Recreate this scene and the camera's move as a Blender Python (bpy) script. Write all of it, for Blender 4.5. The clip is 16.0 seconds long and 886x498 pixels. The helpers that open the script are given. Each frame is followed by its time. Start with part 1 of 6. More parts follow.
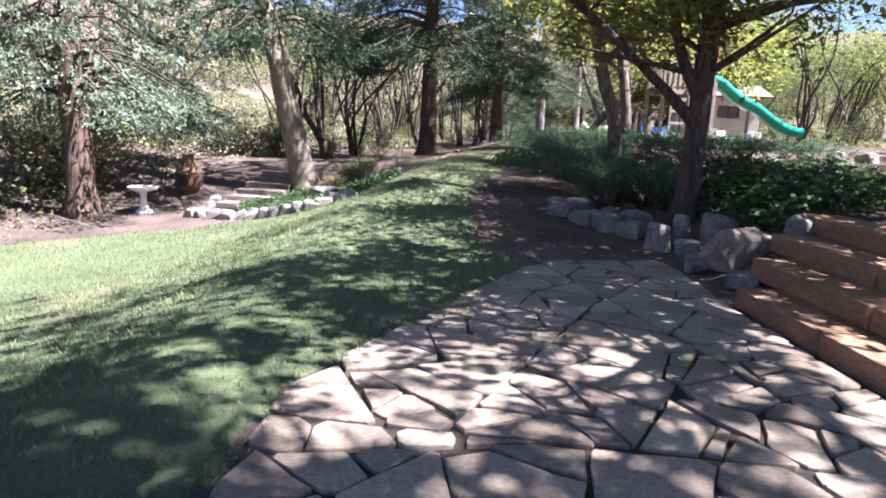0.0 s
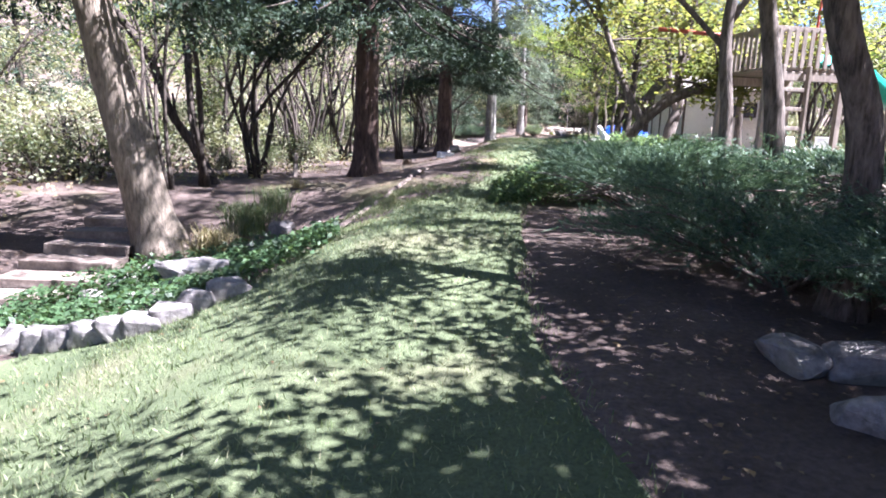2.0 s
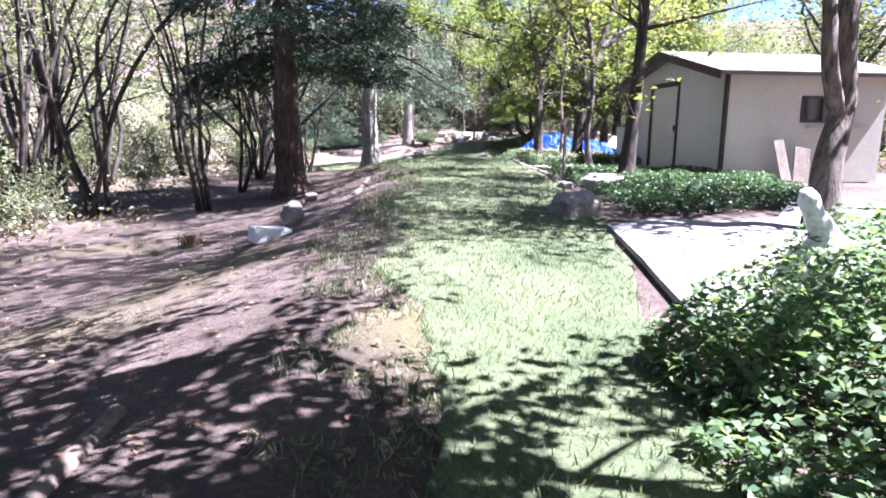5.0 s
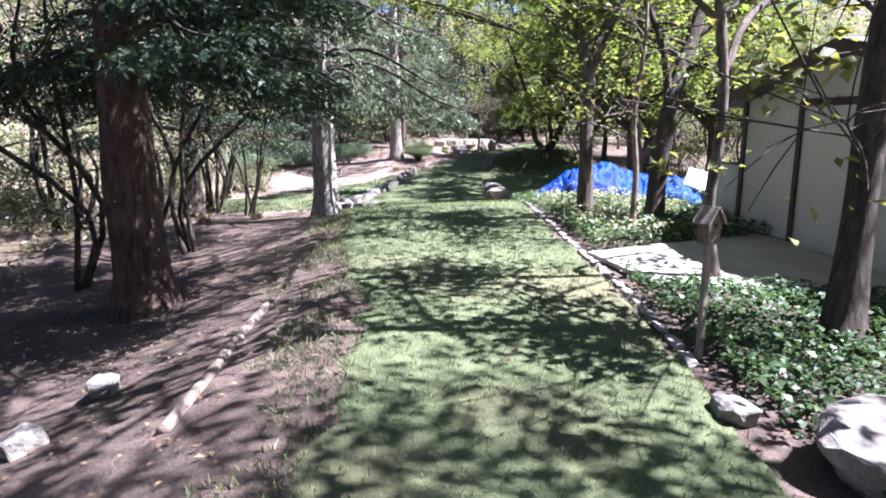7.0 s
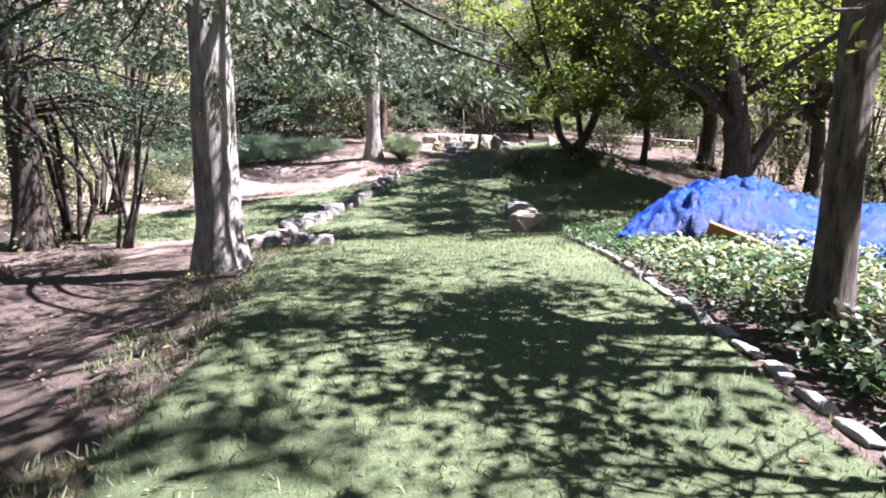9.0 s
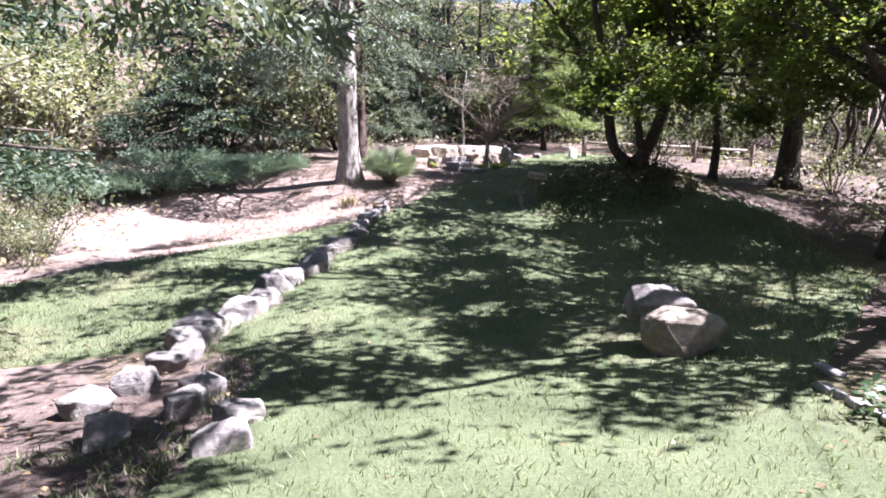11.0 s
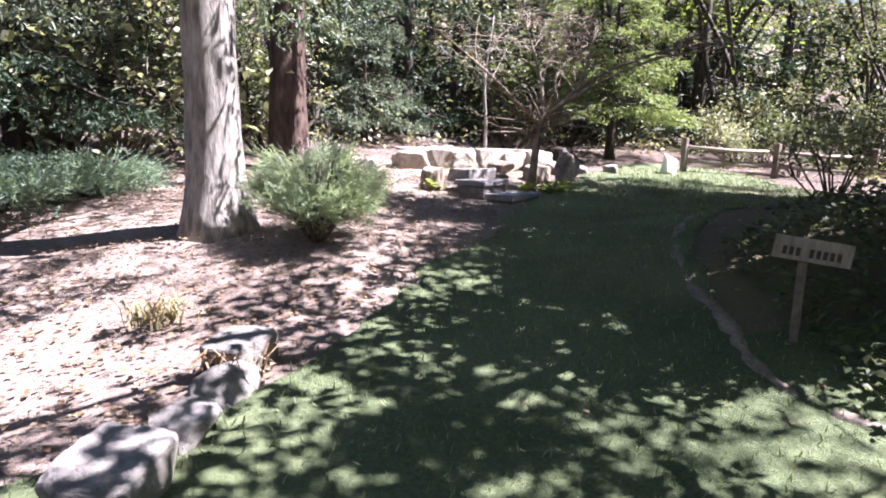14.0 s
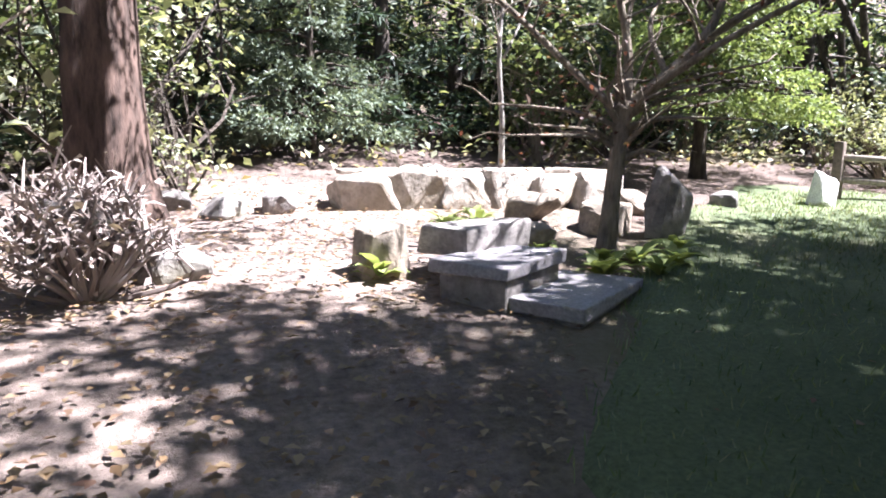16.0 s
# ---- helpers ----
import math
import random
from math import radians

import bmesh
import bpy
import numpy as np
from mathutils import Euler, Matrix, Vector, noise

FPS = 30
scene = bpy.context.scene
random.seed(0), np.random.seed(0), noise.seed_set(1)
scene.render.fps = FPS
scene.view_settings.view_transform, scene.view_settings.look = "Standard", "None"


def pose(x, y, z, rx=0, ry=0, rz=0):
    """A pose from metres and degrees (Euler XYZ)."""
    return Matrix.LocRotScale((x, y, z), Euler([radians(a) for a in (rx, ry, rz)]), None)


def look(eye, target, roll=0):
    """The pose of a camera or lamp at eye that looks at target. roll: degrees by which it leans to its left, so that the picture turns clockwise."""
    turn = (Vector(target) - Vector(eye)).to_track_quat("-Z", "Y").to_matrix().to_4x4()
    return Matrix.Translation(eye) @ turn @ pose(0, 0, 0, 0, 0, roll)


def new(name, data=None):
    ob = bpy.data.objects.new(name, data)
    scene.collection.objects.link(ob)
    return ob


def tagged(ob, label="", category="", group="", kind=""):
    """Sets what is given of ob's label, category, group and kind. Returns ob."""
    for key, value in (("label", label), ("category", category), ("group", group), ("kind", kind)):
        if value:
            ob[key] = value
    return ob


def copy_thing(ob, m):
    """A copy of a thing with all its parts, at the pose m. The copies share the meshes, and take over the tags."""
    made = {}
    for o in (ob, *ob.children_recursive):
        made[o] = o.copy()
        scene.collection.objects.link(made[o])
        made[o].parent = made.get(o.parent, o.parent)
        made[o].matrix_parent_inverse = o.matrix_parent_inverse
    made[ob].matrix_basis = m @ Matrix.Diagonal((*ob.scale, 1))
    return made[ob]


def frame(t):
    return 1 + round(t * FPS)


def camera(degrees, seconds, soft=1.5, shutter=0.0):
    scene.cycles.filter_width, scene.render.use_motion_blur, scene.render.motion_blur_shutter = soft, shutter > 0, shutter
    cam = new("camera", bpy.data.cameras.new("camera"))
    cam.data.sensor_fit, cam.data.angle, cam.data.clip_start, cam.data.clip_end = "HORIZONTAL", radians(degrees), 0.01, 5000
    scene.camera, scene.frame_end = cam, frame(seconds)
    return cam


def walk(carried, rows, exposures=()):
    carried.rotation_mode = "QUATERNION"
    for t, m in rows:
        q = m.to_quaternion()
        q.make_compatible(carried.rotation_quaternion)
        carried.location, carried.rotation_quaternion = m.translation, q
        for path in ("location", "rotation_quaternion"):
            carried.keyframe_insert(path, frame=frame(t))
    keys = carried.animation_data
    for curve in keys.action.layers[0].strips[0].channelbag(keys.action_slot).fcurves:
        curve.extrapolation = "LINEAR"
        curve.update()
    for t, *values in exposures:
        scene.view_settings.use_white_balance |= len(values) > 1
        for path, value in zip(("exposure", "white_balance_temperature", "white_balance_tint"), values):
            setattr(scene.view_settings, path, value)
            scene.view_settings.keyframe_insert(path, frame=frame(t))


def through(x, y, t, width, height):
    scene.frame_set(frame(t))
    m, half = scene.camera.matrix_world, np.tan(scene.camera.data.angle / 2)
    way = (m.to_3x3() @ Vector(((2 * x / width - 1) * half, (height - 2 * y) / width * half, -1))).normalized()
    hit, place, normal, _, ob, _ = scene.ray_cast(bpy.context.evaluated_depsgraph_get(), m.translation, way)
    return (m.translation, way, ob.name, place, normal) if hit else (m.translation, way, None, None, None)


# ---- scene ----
cam = camera(70.0, 16.0, soft=1.85)
PATH = [
    (0, (0.007, 0.002, 1.609), (0.040, 1.965, 1.232), 2.5),
    (0.5, (-0.259, 1.947, 1.521), (-0.211, 3.911, 1.150), 3.1),
    (1, (-0.660, 3.869, 1.469), (-0.542, 5.833, 1.107), 3.2),
    (1.5, (-0.883, 5.992, 1.645), (-0.622, 7.943, 1.290), 2.2),
    (2, (-0.733, 8.036, 1.744), (-0.445, 9.981, 1.379), 2.0),
    (2.5, (-0.442, 10.008, 1.794), (-0.127, 11.947, 1.418), 2.2),
    (3, (-0.254, 11.997, 1.914), (0.080, 13.935, 1.550), 1.5),
    (3.5, (0.140, 14.107, 1.902), (0.481, 16.043, 1.534), 1.4),
    (4, (0.661, 16.303, 1.880), (1.193, 18.196, 1.516), 0.8),
    (4.5, (1.196, 18.257, 2.088), (1.829, 20.119, 1.726), 0.7),
    (4.7, (1.397, 18.975, 2.180), (2.043, 20.833, 1.820), 0.7),
    (6.8, (4.283, 26.451, 3.267), (4.913, 28.309, 2.877), -0.0),
    (7, (4.518, 27.085, 3.260), (5.148, 28.943, 2.871), 0.0),
    (7.5, (5.010, 28.673, 3.173), (5.651, 30.526, 2.781), 0.4),
    (8, (5.521, 30.412, 2.969), (6.174, 32.261, 2.578), 0.7),
    (8.5, (6.087, 32.247, 2.869), (6.754, 34.091, 2.472), 0.2),
    (9, (6.621, 33.961, 2.975), (7.297, 35.801, 2.579), 1.1),
    (9.2, (6.835, 34.645, 3.026), (7.516, 36.483, 2.626), 1.0),
    (11.3, (8.370, 41.056, 2.886), (9.133, 42.871, 2.534), 0.6),
    (11.5, (8.614, 41.689, 2.901), (9.382, 43.503, 2.556), 0.8),
    (12, (9.215, 43.289, 2.948), (9.984, 45.103, 2.604), 0.9),
    (12.5, (9.766, 44.818, 2.830), (10.536, 46.632, 2.485), 0.9),
    (13, (10.410, 46.329, 2.632), (11.181, 48.143, 2.291), 1.0),
    (13.5, (11.092, 47.839, 2.529), (11.858, 49.656, 2.191), 1.0),
    (14, (11.653, 49.327, 2.581), (12.420, 51.142, 2.237), 1.5),
    (14.5, (12.296, 50.835, 2.780), (13.048, 52.654, 2.427), 1.4),
    (15, (13.023, 51.965, 2.800), (13.765, 53.791, 2.458), 1.5),
    (15.5, (13.683, 53.219, 2.674), (14.420, 55.049, 2.344), 1.0),
    (16, (14.209, 54.615, 2.612), (14.941, 56.449, 2.299), 0.4),
]
walk(cam, [(t, look(eye, target, roll)) for t, eye, target, roll in PATH], [(0, 2.95, 5900, 22), (1.5, 3.15, 5650, 23), (2.5, 3.3, 5650, 24), (4.5, 3.35, 5500, 28), (7, 2.95, 5700, 24), (9, 2.95, 5900, 25), (12, 2.95, 5850, 27), (14, 3.1, 5950, 27), (15, 3.1, 5900, 18), (16, 3.3, 5900, 19)])

# ---- sky and sun ----
TO_SUN = Vector((0.59, -0.205, 1.0)).normalized()
world = bpy.data.worlds.new("sky")
scene.world = world
world.use_nodes = True
nt = world.node_tree
sky = nt.nodes.new("ShaderNodeTexSky")
sky.sky_type = "NISHITA"
sky.sun_disc = False
sky.altitude, sky.air_density, sky.dust_density = 1800, 0.62, 0.3  # thin mountain air under a deep blue sky
sky.sun_elevation = math.asin(TO_SUN.z)
sky.sun_rotation = math.atan2(TO_SUN.x, TO_SUN.y)
nt.links.new(sky.outputs[0], nt.nodes["Background"].inputs[0])
nt.nodes["Background"].inputs[1].default_value = 0.042
sun = new("sun", bpy.data.lights.new("sun", "SUN"))
sun.data.energy, sun.data.angle, sun.data.color = 5.0, radians(0.55), (1.0, 0.975, 0.93)
sun.matrix_world = look((20, -10, 30), Vector((20, -10, 30)) - TO_SUN)


# ---- materials ----
def shader(name, rough=0.8):
    m = bpy.data.materials.new(name)
    m.use_nodes = True
    n = m.node_tree.nodes
    b = n["Principled BSDF"]
    b.inputs["Roughness"].default_value = rough
    b.inputs["Specular IOR Level"].default_value = 0.25
    return m, n, m.node_tree.links, b


def noise_tex(n, l, scale, detail=5.0, rough=0.6, stretch=None, coord="Object"):
    tc, tx = n.new("ShaderNodeTexCoord"), n.new("ShaderNodeTexNoise")
    tx.inputs["Scale"].default_value, tx.inputs["Detail"].default_value, tx.inputs["Roughness"].default_value = scale, detail, rough
    if stretch:
        mp = n.new("ShaderNodeMapping")
        mp.inputs["Scale"].default_value = stretch
        l.new(tc.outputs[coord], mp.inputs[0])
        l.new(mp.outputs[0], tx.inputs["Vector"])
    else:
        l.new(tc.outputs[coord], tx.inputs["Vector"])
    return tx


def ramp(n, l, src, stops):
    r = n.new("ShaderNodeValToRGB")
    while len(r.color_ramp.elements) < len(stops):
        r.color_ramp.elements.new(0.5)
    for e, (p, c) in zip(r.color_ramp.elements, stops):
        e.position, e.color = p, (*c, 1)
    l.new(src, r.inputs[0])
    return r


def blend(n, l, a, b, fac, mode="MIX"):
    m = n.new("ShaderNodeMix")
    m.data_type, m.blend_type = "RGBA", mode
    for sock, v in ((m.inputs[0], fac), (m.inputs[6], a), (m.inputs[7], b)):
        if isinstance(v, (int, float)):
            sock.default_value = v
        elif isinstance(v, tuple):
            sock.default_value = (*v, 1)
        else:
            l.new(v, sock)
    return m.outputs[2]


def bump(n, l, b, height, strength=0.5, dist=0.02):
    k = n.new("ShaderNodeBump")
    k.inputs["Strength"].default_value, k.inputs["Distance"].default_value = strength, dist
    l.new(height, k.inputs["Height"])
    l.new(k.outputs[0], b.inputs["Normal"])


def surface(name, dark, light, scale=3.0, fine=30.0, rough=0.85, strength=0.5, dist=0.02, stretch=None, stain=None, random=0.0):
    """Two scales of noise between a dark and a light colour, with relief."""
    m, n, l, b = shader(name, rough)
    big, small = noise_tex(n, l, scale, 6, 0.6, stretch), noise_tex(n, l, fine, 8, 0.7, stretch)
    mid = tuple((p + q) / 2 for p, q in zip(dark, light))
    c = ramp(n, l, big.outputs[0], [(0.3, dark), (0.5, mid), (0.72, light)]).outputs[0]
    g = ramp(n, l, small.outputs[0], [(0.3, (0.55,) * 3), (0.7, (1.3,) * 3)]).outputs[0]
    c = blend(n, l, c, g, 1.0, "MULTIPLY")
    if stain:
        s = noise_tex(n, l, scale * 0.45, 3, 0.5)
        c = blend(n, l, c, stain, ramp(n, l, s.outputs[0], [(0.55, (0,) * 3), (0.68, (0.8,) * 3)]).outputs[0])
    if random:
        o = n.new("ShaderNodeObjectInfo")
        r = ramp(n, l, o.outputs["Random"], [(0, (1 - random,) * 3), (1, (1 + random,) * 3)])
        c = blend(n, l, c, r.outputs[0], 1.0, "MULTIPLY")
    l.new(c, b.inputs["Base Color"])
    bump(n, l, b, small.outputs[0], strength, dist)
    return m


def leafy(name, tones, through=0.45, rough=0.55):
    """Leaves: each its own tone; some light passes through."""
    m, n, l, b = shader(name, rough)
    geo = n.new("ShaderNodeNewGeometry")
    c = ramp(n, l, geo.outputs["Random Per Island"], [(i / max(1, len(tones) - 1), t) for i, t in enumerate(tones)]).outputs[0]
    big = noise_tex(n, l, 0.6, 3)
    c = blend(n, l, c, ramp(n, l, big.outputs[0], [(0.3, (0.7,) * 3), (0.7, (1.25,) * 3)]).outputs[0], 1.0, "MULTIPLY")
    l.new(c, b.inputs["Base Color"])
    tr, mx = n.new("ShaderNodeBsdfTranslucent"), n.new("ShaderNodeMixShader")
    l.new(blend(n, l, c, (1.4, 1.35, 0.8), 1.0, "MULTIPLY"), tr.inputs[0])
    mx.inputs[0].default_value = through
    l.new(b.outputs[0], mx.inputs[1])
    l.new(tr.outputs[0], mx.inputs[2])
    l.new(mx.outputs[0], n["Material Output"].inputs[0])
    return m


def bark(name, dark, light, scale=9.0):
    m, n, l, b = shader(name, 0.9)
    t1 = noise_tex(n, l, scale, 8, 0.7, (1.6, 1.6, 0.35))
    t2 = noise_tex(n, l, 1.3, 4, 0.6)
    c = ramp(n, l, t1.outputs[0], [(0.36, dark), (0.5, tuple((p + q) / 2 for p, q in zip(dark, light))), (0.66, light)]).outputs[0]
    c = blend(n, l, c, ramp(n, l, t2.outputs[0], [(0.3, (0.7,) * 3), (0.7, (1.25,) * 3)]).outputs[0], 1.0, "MULTIPLY")
    l.new(c, b.inputs["Base Color"])
    bump(n, l, b, t1.outputs[0], 0.9, 0.04)
    return m


LEAF_YELLOW = leafy("leaf_yellow_green", [(0.095, 0.12, 0.04), (0.15, 0.17, 0.055), (0.23, 0.22, 0.085), (0.11, 0.135, 0.045)], 0.52)
LEAF_GREEN = leafy("leaf_green", [(0.075, 0.115, 0.03), (0.125, 0.165, 0.045), (0.18, 0.21, 0.07)], 0.52)
LEAF_OLIVE = leafy("leaf_olive", [(0.05, 0.07, 0.035), (0.08, 0.10, 0.05), (0.115, 0.125, 0.065), (0.045, 0.065, 0.03)], 0.4)
LEAF_PALE = leafy("leaf_pale_dry", [(0.13, 0.145, 0.085), (0.20, 0.215, 0.135), (0.30, 0.30, 0.21), (0.12, 0.145, 0.08)], 0.35)
LEAF_PLUM = leafy("leaf_plum", [(0.05, 0.02, 0.02), (0.09, 0.035, 0.03), (0.05, 0.05, 0.02)], 0.35)
NEEDLE = leafy("needle_green", [(0.024, 0.042, 0.026), (0.038, 0.06, 0.036), (0.06, 0.085, 0.054)], 0.2)
NEEDLE_BLUE = leafy("needle_blue", [(0.075, 0.10, 0.075), (0.12, 0.15, 0.11), (0.175, 0.21, 0.155)], 0.25)
JUNIPER = leafy("juniper_green", [(0.035, 0.07, 0.045), (0.07, 0.12, 0.078), (0.14, 0.20, 0.13)], 0.25)
JUNIPER_PALE = leafy("juniper_pale", [(0.17, 0.23, 0.16), (0.24, 0.30, 0.215), (0.31, 0.36, 0.27)], 0.5)
JUNIPER_BLUE = leafy("juniper_blue", [(0.10, 0.15, 0.11), (0.15, 0.21, 0.155), (0.20, 0.26, 0.20)], 0.35)
# needles of one spruce, with the sunlight on it put into the tones
NEEDLE_SUNLIT = leafy("needle_sunlit", [(0.09, 0.13, 0.05), (0.14, 0.18, 0.075), (0.20, 0.235, 0.11)], 0.4)
IVY = leafy("ivy_green", [(0.028, 0.055, 0.024), (0.045, 0.085, 0.036), (0.075, 0.12, 0.055)], 0.3, 0.45)
IVY_LIGHT = leafy("ground_cover_green", [(0.055, 0.10, 0.05), (0.10, 0.155, 0.075), (0.18, 0.24, 0.125)], 0.45, 0.7)
GRASSY = leafy("grass_blade", [(0.075, 0.105, 0.045), (0.11, 0.145, 0.066), (0.155, 0.185, 0.095), (0.23, 0.225, 0.145)], 0.3)
STRAW = leafy("dry_blade", [(0.20, 0.16, 0.09), (0.28, 0.23, 0.13), (0.12, 0.13, 0.05)], 0.25)
LITTER = leafy("fallen_leaf", [(0.10, 0.055, 0.03), (0.17, 0.11, 0.06), (0.24, 0.18, 0.11), (0.13, 0.07, 0.05)], 0.15)
DEAD = leafy("dead_twig", [(0.16, 0.125, 0.11), (0.26, 0.21, 0.19), (0.34, 0.295, 0.275)], 0.1)
BARK_RED = bark("bark_spruce", (0.032, 0.022, 0.018), (0.13, 0.085, 0.068), 7)
BARK_GREY = bark("bark_grey", (0.12, 0.108, 0.097), (0.38, 0.345, 0.315))
BARK_DARK = bark("bark_dark", (0.025, 0.02, 0.017), (0.10, 0.08, 0.065))
BARK_BROWN = bark("bark_brown", (0.04, 0.032, 0.026), (0.19, 0.155, 0.13), 11)
BARK_TAN = bark("bark_tan", (0.10, 0.08, 0.06), (0.27, 0.22, 0.17), 14)
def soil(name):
    """Dark bark mulch, with the bank's bright sunlight put into a paler tone past y = 47."""
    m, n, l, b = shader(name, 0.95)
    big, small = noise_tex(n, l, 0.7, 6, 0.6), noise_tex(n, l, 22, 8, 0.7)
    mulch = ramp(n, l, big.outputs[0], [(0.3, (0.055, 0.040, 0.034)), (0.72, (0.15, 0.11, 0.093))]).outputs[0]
    # lighter ramp for the sunlit bank: its brightness is painted into the soil
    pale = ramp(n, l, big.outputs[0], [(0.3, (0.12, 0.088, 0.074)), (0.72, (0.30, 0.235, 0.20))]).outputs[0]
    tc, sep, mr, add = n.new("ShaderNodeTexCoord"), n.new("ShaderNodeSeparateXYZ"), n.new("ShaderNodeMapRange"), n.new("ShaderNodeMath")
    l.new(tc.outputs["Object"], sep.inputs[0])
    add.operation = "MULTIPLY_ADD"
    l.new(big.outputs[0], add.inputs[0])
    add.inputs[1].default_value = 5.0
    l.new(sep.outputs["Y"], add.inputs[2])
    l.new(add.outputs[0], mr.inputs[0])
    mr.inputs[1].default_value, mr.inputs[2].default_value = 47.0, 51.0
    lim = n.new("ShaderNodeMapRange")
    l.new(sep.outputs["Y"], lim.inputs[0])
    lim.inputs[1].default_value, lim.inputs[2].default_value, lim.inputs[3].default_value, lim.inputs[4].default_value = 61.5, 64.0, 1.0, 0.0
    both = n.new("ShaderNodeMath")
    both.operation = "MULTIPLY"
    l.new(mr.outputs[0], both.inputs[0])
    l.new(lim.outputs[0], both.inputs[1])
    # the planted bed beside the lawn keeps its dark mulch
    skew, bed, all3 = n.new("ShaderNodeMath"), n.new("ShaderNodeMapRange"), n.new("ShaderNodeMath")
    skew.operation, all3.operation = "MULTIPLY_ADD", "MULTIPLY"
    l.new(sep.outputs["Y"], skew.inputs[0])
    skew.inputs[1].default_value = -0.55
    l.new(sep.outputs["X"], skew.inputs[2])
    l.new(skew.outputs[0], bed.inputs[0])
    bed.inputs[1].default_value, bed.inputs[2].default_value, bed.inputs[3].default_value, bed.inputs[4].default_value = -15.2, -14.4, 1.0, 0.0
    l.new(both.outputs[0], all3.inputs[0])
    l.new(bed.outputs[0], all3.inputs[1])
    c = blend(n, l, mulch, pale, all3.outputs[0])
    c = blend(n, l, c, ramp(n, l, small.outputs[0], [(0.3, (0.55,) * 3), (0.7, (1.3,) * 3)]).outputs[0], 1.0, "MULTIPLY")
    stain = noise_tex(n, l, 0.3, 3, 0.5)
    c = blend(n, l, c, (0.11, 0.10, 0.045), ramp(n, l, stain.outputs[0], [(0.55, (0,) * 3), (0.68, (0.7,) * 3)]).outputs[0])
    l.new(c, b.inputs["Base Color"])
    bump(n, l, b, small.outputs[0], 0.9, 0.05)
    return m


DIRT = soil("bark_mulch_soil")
TURF = surface("turf", (0.058, 0.077, 0.035), (0.12, 0.142, 0.072), 0.9, 40, 0.9, 0.8, 0.04, stain=(0.13, 0.12, 0.07))
FLAG = surface("flagstone", (0.19, 0.145, 0.112), (0.33, 0.262, 0.205), 1.6, 26, 0.75, 0.35, 0.012, stain=(0.15, 0.14, 0.09), random=0.22)
JOINT = surface("joint_soil", (0.03, 0.024, 0.02), (0.07, 0.055, 0.045), 3, 40, 0.95, 0.8, 0.03)
SANDSTONE = surface("red_sandstone", (0.17, 0.095, 0.055), (0.29, 0.175, 0.105), 1.8, 24, 0.85, 0.5, 0.02, stretch=(0.5, 0.5, 2.5), stain=(0.16, 0.10, 0.07), random=0.1)
GREYROCK = surface("grey_rock", (0.12, 0.108, 0.10), (0.29, 0.265, 0.25), 2.2, 16, 0.9, 0.7, 0.03, stain=(0.17, 0.16, 0.10), random=0.18)
DRYSOIL = surface("trodden_soil", (0.13, 0.105, 0.088), (0.22, 0.18, 0.15), 2.0, 30, 0.95, 0.6, 0.02)
CONCRETE = surface("concrete", (0.24, 0.22, 0.21), (0.36, 0.34, 0.32), 1.2, 45, 0.85, 0.25, 0.008, stain=(0.20, 0.18, 0.17))
BLUESTONE = surface("step_slab", (0.17, 0.155, 0.16), (0.28, 0.26, 0.265), 2.0, 40, 0.8, 0.3, 0.01)
PAINT = surface("cream_paint", (0.50, 0.47, 0.41), (0.60, 0.57, 0.50), 0.9, 60, 0.6, 0.15, 0.004)
TRIM = surface("brown_trim", (0.045, 0.03, 0.025), (0.08, 0.055, 0.045), 2, 50, 0.6, 0.2, 0.004)
ROOF = surface("roof_shingle", (0.10, 0.085, 0.075), (0.19, 0.165, 0.15), 3, 60, 0.9, 0.6, 0.01)
TARP = surface("blue_tarp", (0.001, 0.028, 0.2), (0.002, 0.06, 0.36), 2.0, 7, 0.33, 0.9, 0.09)
TANROCK = surface("tan_rock", (0.17, 0.14, 0.11), (0.32, 0.27, 0.22), 2.0, 18, 0.9, 0.6, 0.03, stain=(0.15, 0.11, 0.08), random=0.12)
PALEROCK = surface("pale_limestone", (0.26, 0.225, 0.19), (0.46, 0.41, 0.36), 2.4, 14, 0.9, 0.8, 0.04, stain=(0.22, 0.18, 0.13), random=0.1)
CLAY = surface("old_clay", (0.09, 0.05, 0.035), (0.17, 0.10, 0.07), 2.5, 25, 0.85, 0.4, 0.01)
WEATHERED = surface("weathered_wood", (0.20, 0.16, 0.13), (0.36, 0.31, 0.27), 1.5, 22, 0.85, 0.5, 0.01, stretch=(1, 1, 0.2))
TIMBER = surface("old_timber", (0.11, 0.085, 0.07), (0.24, 0.19, 0.16), 2.0, 20, 0.9, 0.6, 0.02)
SLIDE = surface("green_plastic", (0.02, 0.30, 0.21), (0.03, 0.36, 0.26), 2, 40, 0.3, 0.05, 0.003)
WHITE = surface("white_paint", (0.68, 0.67, 0.65), (0.8, 0.79, 0.77), 3, 40, 0.5, 0.15, 0.005)
METAL = surface("dark_metal", (0.02, 0.02, 0.022), (0.05, 0.05, 0.05), 5, 50, 0.5, 0.2, 0.004)
REDPIPE = surface("red_painted_steel", (0.30, 0.05, 0.035), (0.40, 0.09, 0.06), 5, 50, 0.4, 0.1, 0.002)
ORANGE = surface("orange_plank", (0.30, 0.14, 0.04), (0.42, 0.22, 0.07), 2, 30, 0.7, 0.3, 0.008)
GLASS_M, _n, _l, _b = shader("window_glass", 0.05)
_b.inputs["Base Color"].default_value = (0.02, 0.025, 0.03, 1)
_b.inputs["Specular IOR Level"].default_value = 0.6



